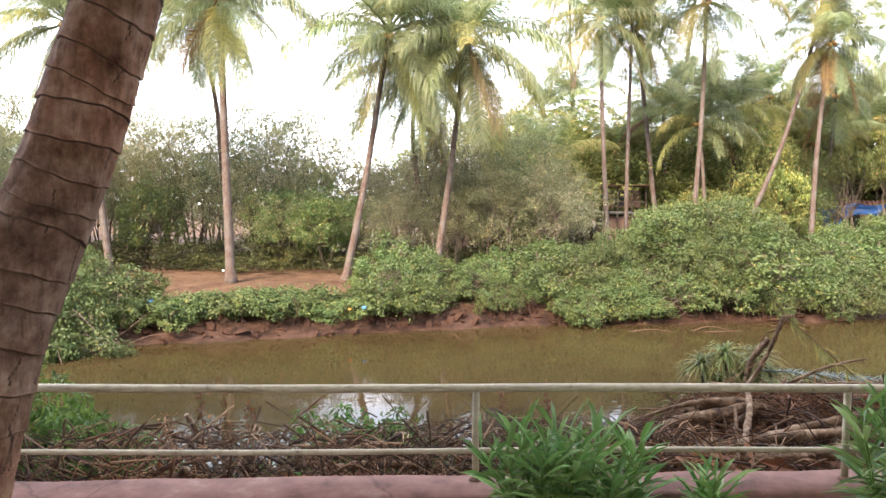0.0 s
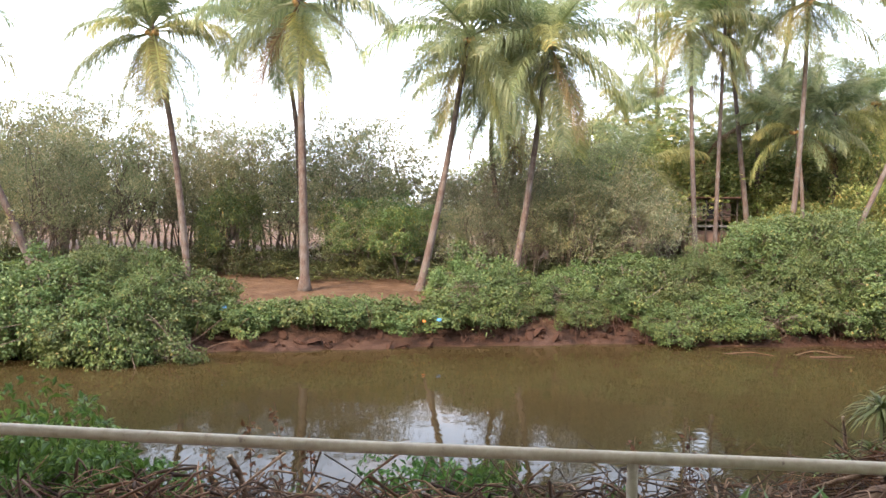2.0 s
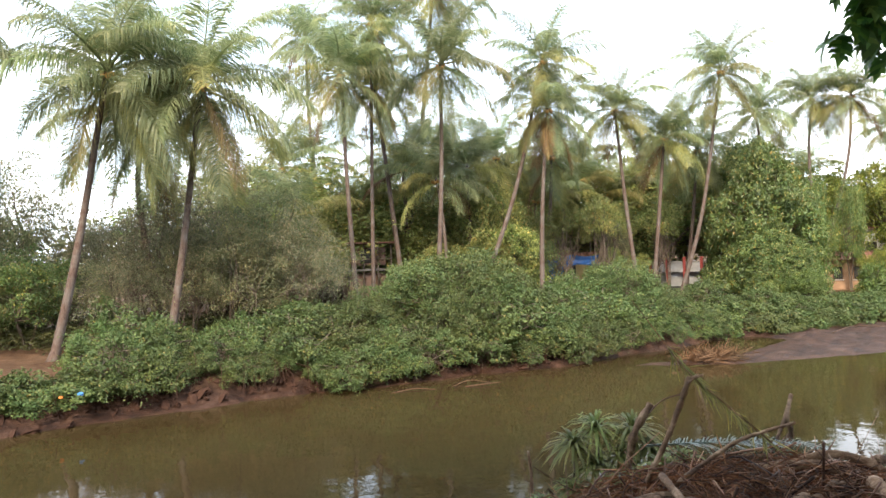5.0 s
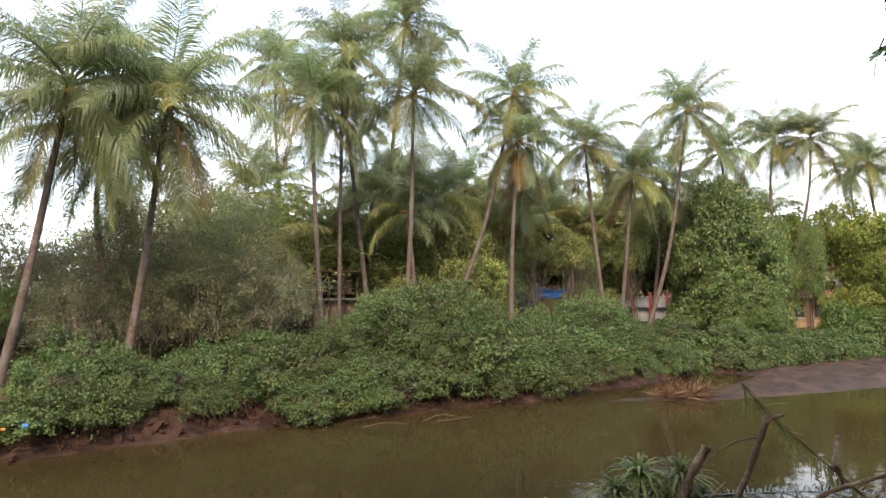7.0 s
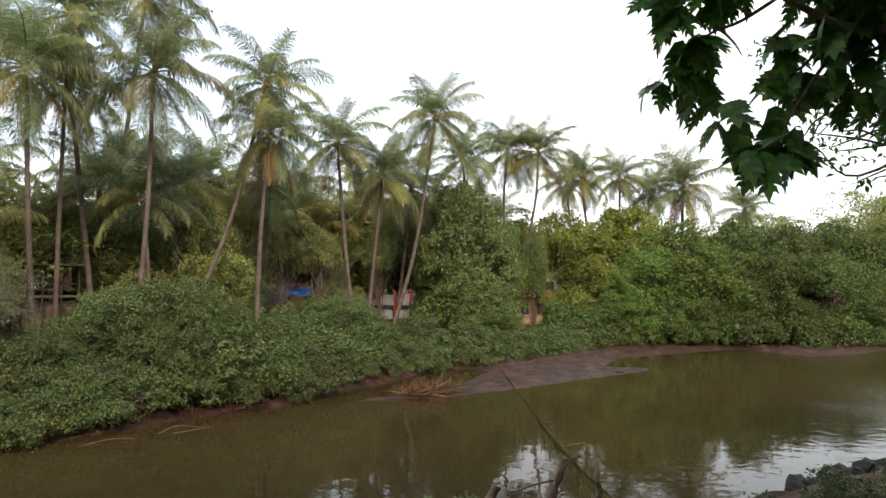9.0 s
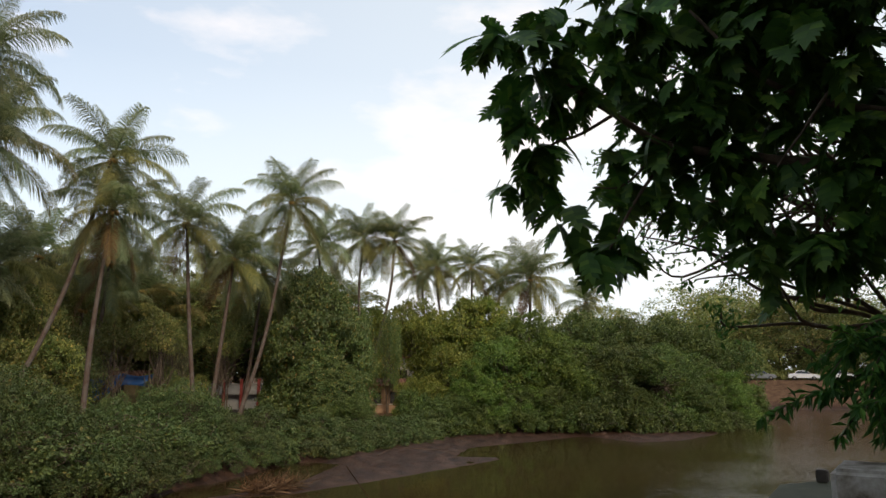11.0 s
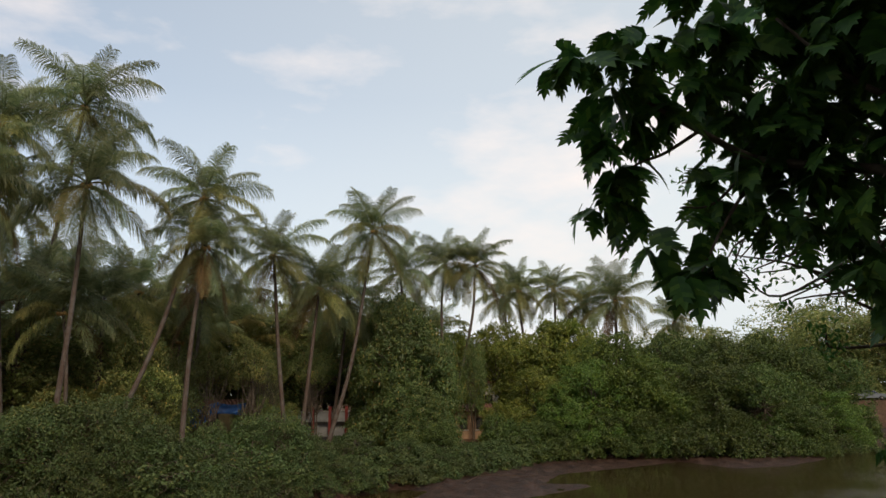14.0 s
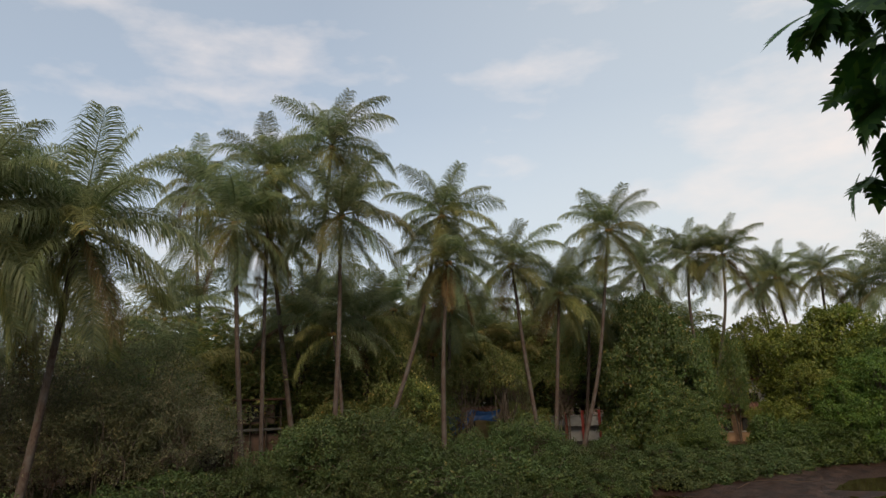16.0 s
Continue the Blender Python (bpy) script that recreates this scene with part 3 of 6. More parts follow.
tagged(water, "still olive-brown turbid creek water reflecting palms and sky", "water", kind="structure")


# parapet kerb with its pipe railing
def build_kerb():
    kerb = thing("kerb", (0, 0, 0), "low red cement kerb with cracked top and tan plaster face", "kerb", kind="structure")
    xs = np.linspace(-9, 4.23, 55)
    rng = np.random.default_rng(5)
    def strip(name, prof, mat, label):
        verts, faces = [], []
        for x in xs:
            yo = 3.48 + 0.04 * x + rng.normal() * 0.004
            for (py, pz) in prof:
                verts.append((x, yo + py + rng.normal() * 0.003, pz + rng.normal() * 0.003))
        k = len(prof)
        for a in range(len(xs) - 1):
            for b in range(k - 1):
                faces.append((a * k + b, (a + 1) * k + b, (a + 1) * k + b + 1, a * k + b + 1))
        part(name, as_mesh(name, verts, faces), mat, kerb, label)
    strip("coping", [(-0.27, 0.20), (-0.27, 0.245), (-0.25, 0.26), (-0.02, 0.262), (0.0, 0.245), (0.0, -0.2)], M_KERB, "faded red cement coping")
    strip("face", [(-0.245, -0.1), (-0.245, 0.2), (-0.268, 0.2)], M_KERBFACE, "tan plaster face")


build_kerb()


def build_railing():
    rail = thing("railing", (0, 3.4, 0.26), "low cream-painted steel pipe railing along the kerb", "railing")
    rng = np.random.default_rng(8)
    xs = np.linspace(-7.0, 4.24, 40)
    part("top_rail", tube("top_rail", [(x, 0.004 * math.sin(x * 2.1), 0.455 + 0.004 * math.sin(x * 1.3) - 0.002 * x) for x in xs], 0.0205, 14), M_PIPE, rail)
    part("lower_rail", tube("lower_rail", [(x, 0.004 * math.sin(x * 1.7), 0.145 + 0.003 * math.sin(x * 1.9) + 0.003 * x) for x in xs], 0.0135, 12), M_PIPE, rail)
    for x in (-6.4, -4.3, -2.5, 0.16, 1.96, 3.76):
        part("post", tube("post", [(x, 0, -0.05), (x, 0.002, 0.2), (x + 0.002, 0, 0.44)], 0.0175, 12), M_PIPE, rail)
        part("collar", tube("collar", [(x, 0, -0.004), (x, 0, 0.008), (x, 0, 0.02)], [0.034, 0.032, 0.02], 12), M_KERB, rail, "red cement collar at the post's foot")


build_railing()


# coconut palms
def frond_mesh(name, lift, curl, seed, pairs=104, hang=1.0):
    """One feather frond of unit length that leaves the crown along +x at the given lift, arches over and lets its leaflets hang."""
    rng = np.random.default_rng(seed)
    n = 15
    ways = [radians(lift - curl * (i / (n - 1)) ** 1.7) for i in range(n)]
    pts = [np.zeros(3)]
    for w in ways[1:]:
        pts.append(pts[-1] + np.array([math.cos(w), 0.0, math.sin(w)]) / (n - 1))
    grid = np.linspace(0, 1, n)
    pts = np.array(pts)
    lumps = [tube_arrays(pts, list(np.linspace(0.013, 0.002, n)), 4)]
    down = np.array([0, 0, -1.0])
    for k in range(pairs):
        t = min(0.13 + 0.87 * (k + rng.random() * 0.7) / pairs, 1.0)
        p = np.array([np.interp(t, grid, pts[:, a]) for a in range(3)])
        w = float(np.interp(t, grid, ways))
        ahead, over = np.array([math.cos(w), 0, math.sin(w)]), np.array([-math.sin(w), 0, math.cos(w)])
        size = 0.30 * (0.25 + 0.85 * math.sin(math.pi * (0.12 + 0.80 * t)) ** 0.8) * (0.8 + 0.4 * rng.random())
        for s in (-1, 1):
            d0 = np.array([0, s * 0.85, 0]) + ahead * (0.30 + 0.55 * t) + over * (0.30 - 0.2 * rng.random()) + rng.normal(size=3) * 0.06
            d0 /= np.linalg.norm(d0)
            d1 = d0 + down * hang * (0.5 + 0.6 * rng.random())
            d1 /= np.linalg.norm(d1)
            d2 = d0 * 0.55 + down * hang * (1.2 + 0.8 * rng.random())
            d2 /= np.linalg.norm(d2)
            p1 = p + d0 * size * 0.3
            p2 = p1 + d1 * size * 0.36
            b = ahead * 0.0046
            lumps.append(([p - b * 0.5, p + b * 0.5, p1 - b, p1 + b, p2 - b * 0.75, p2 + b * 0.75, p2 + d2 * size * 0.36],
                          [(0, 1, 3, 2), (2, 3, 5, 4), (4, 5, 6)]))
    return joined(name, lumps, False)


LIFTS = ((74, 26), (56, 44), (36, 58), (10, 66), (-24, 52), (-58, 24))
FRONDS = {}
for key, mat in (("green", M_FROND), ("yellow", M_FROND_OLD), ("brown", M_FROND_DEAD)):
    for shape, (dr, hg) in enumerate(LIFTS):
        me = frond_mesh("frond", dr, hg, 20 + shape + 7 * len(key), hang=(0.55, 0.75, 0.95, 1.15, 1.25, 1.3)[shape])
        me.materials.append(mat)
        FRONDS[key, shape] = me


def coconut_mesh():
    bm = bmesh.new()
    bmesh.ops.create_icosphere(bm, subdivisions=2, radius=0.115)
    for v in bm.verts:
        v.co.z *= 1.2 - 0.25 * (v.co.z < 0)
    me = bpy.data.meshes.new("coconut")
    bm.to_mesh(me)
    bm.free()
    return me


M_NUT = rough_material("coconut_husk", [(0.3, (0.22, 0.12, 0.04)), (0.7, (0.40, 0.24, 0.08))], 3.0, 0.6, 0.2)
COCONUTS = coconut_mesh()
COCONUTS.materials.append(M_NUT)


def palm(base, mid, top, reach, radius=0.15, count=28, seed=0, old=0.38, label="tall coconut palm with a slender curved grey trunk", fall=150, trunk_sides=10):
    """A coconut palm: ringed trunk through three places, a crown that falls open by the given angle, of feather fronds and a bunch of nuts."""
    rng = np.random.default_rng(seed + 100)
    base, mid, top = Vector(base), Vector(mid), Vector(top)
    slope = (mid - base) / max(mid.z - base.z, 0.1)
    gz = land_z(base.x, base.y)
    foot = base + slope * (gz - 0.1 - base.z) if base.z > gz else Vector((base.x, base.y, gz - 0.1))
    tree = thing("coconut_palm", foot, label, "palm tree", "coconut palms on the far bank")
    line = bend([foot - foot, mid - foot, top - foot], 18)
    radii = []
    for i in range(len(line)):
        t = i / (len(line) - 1)
        r = radius * (1.0 - 0.42 * t + 0.75 * max(0, 1 - t * 14) ** 2)
        radii.append(r * (1 + 0.035 * (i % 2)))
    part("trunk", tube("trunk", line, radii, trunk_sides), M_PALMBARK, tree)
    head = top - foot
    for k in range(count):
        u = (k + 0.5) / count
        az = k * 2.39996 + rng.normal() * 0.2
        lift = 77 - (fall - 6) * u ** 1.15
        shape = min(range(6), key=lambda q: abs(LIFTS[q][0] - lift))
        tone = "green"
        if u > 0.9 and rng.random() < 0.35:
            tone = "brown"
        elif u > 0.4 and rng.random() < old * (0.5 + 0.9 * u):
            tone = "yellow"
        size = 1.07 * reach * (0.86 + 0.26 * rng.random()) * (0.85 if u < 0.1 else 1.0)
        m = Matrix.Translation(head + Vector((0, 0, -0.45 * u))) @ Matrix.Rotation(az, 4, "Z") @ Matrix.Rotation(rng.normal() * 0.09, 4, "Y") @ Matrix.Rotation(rng.normal() * 0.2, 4, "X") @ Matrix.Scale(size, 4)
        part("frond", FRONDS[tone, shape], None, tree, "yellowing frond" if tone == "yellow" else ("dead brown frond" if tone == "brown" else ""), m)
    for k in range(6):
        az = k * 1.05 + rng.random()
        part("coconut", COCONUTS, None, tree, "", Matrix.Translation(head + Vector((0.2 * math.cos(az), 0.2 * math.sin(az), -0.3 - 0.2 * rng.random()))))
    return tree


PALMS = [
    ((-14.41, 30.59, -0.52), (-14.85, 30.37, 4.56), (-15.57, 30.01, 9.36), 3.7, 0.16),
    ((-9.11, 30.49, -1.65), (-9.24, 30.45, 4.52), (-9.34, 30.42, 10.64), 4.0, 0.2),
    ((-11.18, 36.65, -0.61), (-11.44, 36.56, 6.19), (-12.42, 36.24, 11.45), 4.0, 0.15),
    ((-4.29, 31.01, -1.77), (-3.37, 31.12, 2.63), (-2.29, 31.21, 9.2), 4.4, 0.17),
    ((-0.29, 32.28, -1.2), (0.25, 32.28, 2.41), (1.09, 32.25, 9.16), 4.5, 0.17),
    ((-0.81, 36.78, 0.26), (-1.52, 36.76, 4.81), (-1.1, 36.77, 8.47), 4.2, 0.15),
    ((9.4, 40.95, 0.65), (9.13, 41.01, 5.83), (8.92, 41.07, 12.43), 4.2, 0.15),
    ((10.93, 42.61, 0.84), (10.99, 42.59, 6.02), (11.18, 42.54, 15.96), 3.4, 0.13),
    ((13.31, 45.02, 1.66), (12.82, 45.18, 6.31), (12.12, 45.39, 12.95), 3.6, 0.17),
    ((10.62, 57.07, 7.12), (10.14, 57.17, 12.57), (10.05, 57.18, 19.39), 3.6, 0.15),
    ((14.88, 48.72, 1.99), (15.8, 48.4, 7.05), (17.22, 47.88, 20.38), 4.4, 0.18),
    ((13.82, 39.54, 0.14), (14.15, 39.41, 5.72), (14.3, 39.35, 12.84), 3.9, 0.15),
    ((17.84, 41.07, 1.26), (19.27, 40.36, 5.54), (20.93, 39.45, 13.55), 3.3, 0.15),
    ((20.06, 38.79, -0.38), (20.19, 38.72, 4.43), (20.61, 38.47, 10.5), 3.2, 0.15),
    ((28.0, 40.75, 0.82), (27.64, 41.01, 4.94), (27.23, 41.31, 11.35), 3.4, 0.15),
    ((30.18, 41.59, 0.0), (30.54, 41.31, 4.58), (30.9, 41.02, 9.55), 3.3, 0.15),
    ((31.54, 40.48, -0.78), (32.62, 39.53, 4.44), (33.64, 38.58, 13.61), 3.4, 0.15),
    ((49.93, 46.08, 4.87), (49.77, 46.27, 8.81), (50.02, 45.97, 14.34), 3.5, 0.15),
    ((50.95, 44.86, 4.77), (51.52, 44.15, 8.57), (51.8, 43.79, 14.26), 3.5, 0.15),
    ((39.93, 47.75, 5.05), (42.28, 45.52, 8.51), (42.88, 44.91, 12.65), 3.4, 0.15),
    ((59.38, 43.36, 5.8), (59.14, 43.7, 8.62), (59.03, 43.86, 12.64), 3.5, 0.15),
    ((64.31, 43.11, 6.01), (64.34, 43.05, 8.97), (64.38, 42.98, 13.2), 3.3, 0.15),
    ((64.93, 49.38, 6.27), (64.76, 49.62, 9.4), (64.59, 49.86, 13.23), 3.3, 0.15),
    ((69.44, 42.28, 6.2), (69.33, 42.48, 8.69), (69.44, 42.29, 12.15), 3.2, 0.15),
    ((66.8, 37.5, 3.6), (66.8, 37.4, 7.1), (66.9, 37.3, 11.8), 4.7, 0.2),
    ((18.29, 45.27, 1.8), (18.35, 45.24, 4.94), (18.23, 45.29, 7.83), 3.3, 0.17),
    ((14.73, 47.71, 2.32), (14.72, 47.72, 4.8), (14.65, 47.74, 8.06), 3.3, 0.17),
    ((15.6, 42.6, 1.0), (15.5, 42.7, 3.6), (15.4, 43.6, 6.8), 3.4, 0.12),
    ((77.6, 37.0, 6.42), (77.99, 36.21, 8.93), (78.14, 35.85, 10.23), 3.4, 0.15),
    ((22.4, 49.9, 3.01), (22.5, 49.88, 6.0), (22.63, 49.85, 9.33), 4.4, 0.17),
    ((24.5, 46.0, 2.0), (24.8, 45.9, 5.0), (25.0, 45.8, 8.8), 3.1, 0.15),
    ((36.5, 45.5, 2.0), (36.8, 45.3, 5.0), (37.2, 45.2, 9.6), 3.6, 0.15),
    ((-19.7, 27.8, -0.4), (-20.9, 27.2, 3.2), (-23.5, 26.0, 9.0), 3.8, 0.16),
]
for i, (pb, pm, pt, pr, pw) in enumerate(PALMS):
    palm(pb, pm, pt, pr, pw, seed=i, count=27 if pr > 4.4 else (18 if pt[2] < 9.4 and pb[1] > 40 else 27), fall=110 if pt[2] < 8.5 and pb[1] > 40 else 150)
filler = np.random.default_rng(9)
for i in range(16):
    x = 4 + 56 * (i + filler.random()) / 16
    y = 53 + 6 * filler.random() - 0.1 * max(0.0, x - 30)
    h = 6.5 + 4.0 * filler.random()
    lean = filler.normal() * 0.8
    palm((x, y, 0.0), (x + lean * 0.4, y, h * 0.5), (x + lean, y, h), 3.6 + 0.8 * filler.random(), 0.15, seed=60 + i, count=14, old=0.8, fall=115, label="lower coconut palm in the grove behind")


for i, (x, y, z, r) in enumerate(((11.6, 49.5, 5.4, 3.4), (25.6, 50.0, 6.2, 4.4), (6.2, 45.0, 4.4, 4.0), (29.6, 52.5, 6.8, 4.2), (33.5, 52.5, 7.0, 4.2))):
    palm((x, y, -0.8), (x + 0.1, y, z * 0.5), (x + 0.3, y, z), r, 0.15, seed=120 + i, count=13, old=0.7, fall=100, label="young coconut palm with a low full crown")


# the leaning palm beside the path: ringed trunk built at close range
def near_palm():
    line = bend([(-1.37, 1.60, -0.1), (-1.257, 1.63, 0.5), (-1.157, 1.66, 0.93), (-1.066, 1.70, 1.30), (-0.93, 1.77, 1.70), (-0.80, 1.82, 2.15), (-0.53, 1.95, 3.2), (-0.2, 2.1, 5.0), (0.0, 2.0, 8.2)], 14)
    foot = Vector(line[0])
    tree = thing("coconut_palm", foot, "leaning coconut palm with thick ringed grey-brown trunk beside the path", "palm tree")
    rng = np.random.default_rng(77)
    knots = [0.0]
    for p, q in zip(line[:-1], line[1:]):
        knots.append(knots[-1] + (q - p).length)
    xyz = [np.array([p[a] for p in line]) for a in range(3)]
    def axis(at):
        return Vector([float(np.interp(at, knots, c)) for c in xyz])
    rings = [0.0]
    while rings[-1] < knots[-1] - 0.35:
        rings.append(rings[-1] + 0.06 + 0.055 * rng.random())
    rings.append(knots[-1])
    n_ring, sides = len(rings), 168
    w = np.arange(sides) * 2 * math.pi / sides
    def edge(j):
        a = np.random.default_rng(900 + j).random(5)
        if j in (0, n_ring - 1):
            return np.full(sides, rings[j])
        return rings[j] + (0.006 + 0.014 * a[0]) * np.cos(w - 6.283 * a[1]) + 0.003 * np.sin(3 * w + 6.283 * a[2]) + 0.0015 * np.sin(9 * w + 6.283 * a[3])
    steps = (0.0, 0.05, 0.12, 0.22, 0.34, 0.46, 0.58, 0.70, 0.82, 0.90, 0.95, 0.98)
    verts, faces, tone = [], [], []
    rows = []
    for j in range(n_ring - 1):
        lo, hi = edge(j), edge(j + 1)
        seams = rng.integers(0, sides, size=5)
        first, last = 0.6 * rng.random(5) * (rng.random(5) < 0.6), 1.0 - 0.6 * rng.random(5) * (rng.random(5) < 0.5)
        for t in steps if rings[j] < 3.6 else (0.0, 0.3, 0.95):
            mid = float(np.mean(lo + (hi - lo) * t))
            here, ahead = axis(mid), (axis(mid + 0.02) - axis(mid - 0.02)).normalized()
            side = (Vector((1, 0, 0)) - ahead * ahead.x).normalized()
            up = ahead.cross(side)
            at = lo + (hi - lo) * t - mid
            r = 0.127 - 0.0115 * min(mid, 4.0) + 0.07 * max(0, 1 - mid / 0.5) ** 2
            r = r + 0.0034 * max(0.0, 1 - t / 0.3) - 0.0022 * (t > 0.94) + 0.002 * np.sin(w * 5 + j * 1.7) + 0.0015 * np.sin(w * 11 + mid * 9)
            # cracks and ring grooves take the darker bark that stands for their shade
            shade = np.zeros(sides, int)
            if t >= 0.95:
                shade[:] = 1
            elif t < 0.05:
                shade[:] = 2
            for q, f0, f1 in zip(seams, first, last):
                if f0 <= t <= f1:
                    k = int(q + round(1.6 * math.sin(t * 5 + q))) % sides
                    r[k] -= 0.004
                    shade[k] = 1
            rows.append(shade)
            for k in range(sides):
                verts.append(here - foot + ahead * float(at[k]) + float(r[k]) * (math.cos(w[k]) * side + math.sin(w[k]) * up))
    for i in range(len(rows) - 1):
        for k in range(sides):
            k2 = (k + 1) % sides
            faces.append((i * sides + k, i * sides + k2, (i + 1) * sides + k2, (i + 1) * sides + k))
            tone.append(int(rows[i][k]))
    me = as_mesh("trunk", verts, faces)
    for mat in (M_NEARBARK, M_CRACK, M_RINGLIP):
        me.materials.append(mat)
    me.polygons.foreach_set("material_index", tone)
    part("trunk", me, None, tree)
    head = line[-1] - foot
    for k in range(18):
        u = (k + 0.5) / 18
        m = Matrix.Translation(head) @ Matrix.Rotation(k * 2.4, 4, "Z") @ Matrix.Scale(4.2, 4)
        part("frond", FRONDS["green", min(5, int(u * 6))], None, tree, "", m)


near_palm()


# bushes and trees
def shoots(rng, c, d, reach, leaf, per=6):
    """Leaves along thin shoots that stick out of the mass."""
    out_p, out_w, out_f = [], [], []
    for k in range(len(c)):
        way = unit((d[k] + rng.normal(size=3) * 0.5 + np.array([0, 0, 0.35]))[None])[0]
        ln = reach * (0.6 + 0.8 * rng.random())
        u = np.linspace(0.3, 1.0, per)
        p = c[k] + way * (u * ln)[:, None]
        p[:, 2] -= 0.35 * ln * u * u
        out_p.append(p)
        out_w.append(way * 0.5 + rng.normal(size=(per, 3)) * 0.8)
        out_f.append(np.tile(np.array([0, 0, 1.0]), (per, 1)) + rng.normal(size=(per, 3)) * 0.4)
    return np.concatenate(out_p), np.concatenate(out_w), np.concatenate(out_f)


def foliage(rng, name, clumps, per, radii, centre, clump_r, leaf, width, shell, floor, low, sprays=0.5, droop=0.7):
    p, w, f, c, d = clumpy(rng, clumps, per, radii, centre, clump_r, shell, low=low, droop=droop)
    pick = rng.random(len(c)) < sprays
    q, v, g = shoots(rng, c[pick], d[pick], clump_r * 1.9, leaf)
    p, w, f = np.concatenate([p, q]), np.concatenate([w, v]), np.concatenate([f, g])
    keep = p[:, 2] > floor
    p, w, f = p[keep], w[keep], f[keep]
    sizes = leaf * (0.6 + 0.8 * rng.random(len(p)))
    return leaves_mesh(name, leaf_arrays(rng, p, w, sizes, width, face=f)), c


def bush_kind(name, label, category, group, mat, radii, clumps, per, leaf, seed, clump_r=0.42, width=0.5, stems=9, low=-0.15, shell=0.45, height=None, floor=0.02, sprays=0.5, droop=0.7):
    """A mound of leaves on thin stems; returns a thing at the origin to be copied."""
    rng = np.random.default_rng(seed)
    cz = radii[2] * 0.35 if height is None else height
    ob = thing(name, (0, 0, 0), label, category, group)
    me, c = foliage(rng, "foliage", clumps, per, radii, (0, 0, cz), clump_r, leaf, width, shell, floor, low, sprays, droop)
    part("foliage", me, mat, ob)
    lumps = []
    for k in range(stems):
        t = c[rng.integers(len(c))]
        root = np.array([rng.normal() * radii[0] * 0.18, rng.normal() * radii[1] * 0.18, -0.25])
        m = (root + t) / 2 + rng.normal(size=3) * 0.15
        lumps.append(tube_arrays(bend([root, m, t], 4), list(np.linspace(0.03, 0.008, 9)), 5))
    tagged(part("branchwork", joined("branchwork", lumps), M_BARK, ob), kind="stuff")
    return ob


def tree_kind(name, label, category, group, mat, height, radii, clumps, per, leaf, seed, clump_r=0.6, width=0.45, trunk_r=0.12, stems=3, shell=0.35, low=-0.75, lift=0.6, sprays=0.5, droop=0.5):
    rng = np.random.default_rng(seed)
    ob = thing(name, (0, 0, 0), label, category, group)
    me, c = foliage(rng, "crown", clumps, per, radii, (0, 0, height * lift), clump_r, leaf, width, shell, 0.1, low, sprays, droop)
    part("crown", me, mat, ob)
    lumps = []
    for s in range(stems):
        a0 = 6.283 * s / stems + rng.random()
        root = np.array([0.12 * math.cos(a0) * stems * 0.4, 0.12 * math.sin(a0) * stems * 0.4, -0.3])
        fork = np.array([radii[0] * 0.3 * math.cos(a0), radii[1] * 0.3 * math.sin(a0), height * (0.28 + 0.14 * rng.random())])
        kink = (root + fork) / 2 + rng.normal(size=3) * 0.15
        part("stem", tube("stem", bend([root, kink, fork], 5), list(np.linspace(trunk_r, trunk_r * 0.6, 11)), 7), M_BARK, ob)
        for b in range(int(16 / stems) + 3):
            t = c[rng.integers(len(c))]
            m = (fork + t) / 2 + rng.normal(size=3) * 0.25
            lumps.append(tube_arrays(bend([fork, m, t], 4), list(np.linspace(trunk_r * 0.45, 0.01, 9)), 5))
    tagged(part("branchwork", joined("branchwork", lumps), M_BARK, ob), kind="stuff")
    return ob


def lobed_kind(name, label, category, group, mat, lobes, clumps, per, leaf, seed, clump_r=0.6, width=0.55, trunk_r=0.14, stems=3, droop=0.45, low=-0.55, floor=0.05, sprays=0.5):
    """A tree whose crown is a heap of rounded lobes (x, y, z, radius, flatness) with leaves shingled over each, on a few stems."""
    rng = np.random.default_rng(seed)
    ob = thing(name, (0, 0, 0), label, category, group)
    ps, ws, fs, cs = [], [], [], []
    for x, y, z, r, flat in lobes:
        n = max(8, int(clumps * r * r))
        p, w, f, c, d = clumpy(rng, n, per, (r, r, r * flat), (x, y, z), clump_r, 0.72, low=low, droop=droop)
        pick = rng.random(len(c)) < sprays
        q, v, g = shoots(rng, c[pick], d[pick], clump_r * 1.7, leaf)
        ps += [p, q]
        ws += [w, v]
        fs += [f, g]
        cs.append(c)
    p, w, f = np.concatenate(ps), np.concatenate(ws), np.concatenate(fs)
    keep = p[:, 2] > floor
    p, w, f = p[keep], w[keep], f[keep]
    part("crown", leaves_mesh("crown", leaf_arrays(rng, p, w, leaf * (0.6 + 0.8 * rng.random(len(p))), width, face=f)), mat, ob)
    lumps = []
    for s in range(stems):
        x, y, z, r, flat = lobes[s % len(lobes)]
        a0 = 6.283 * s / stems + rng.random()
        root = np.array([0.3 * math.cos(a0), 0.3 * math.sin(a0), -0.4])
        fork = np.array([x * 0.6, y * 0.6, z * 0.6])
        kink = (root + fork) / 2 + rng.normal(size=3) * 0.2
        part("stem", tube("stem", bend([root, kink, fork], 5), list(np.linspace(trunk_r, trunk_r * 0.55, 11)), 7), M_BARK, ob)
        for c in cs:
            for b in range(2):
                t = c[rng.integers(len(c))]
                m = (fork + t) / 2 + rng.normal(size=3) * 0.25
                lumps.append(tube_arrays(bend([fork, m, t], 4), list(np.linspace(trunk_r * 0.4, 0.012, 9)), 5))
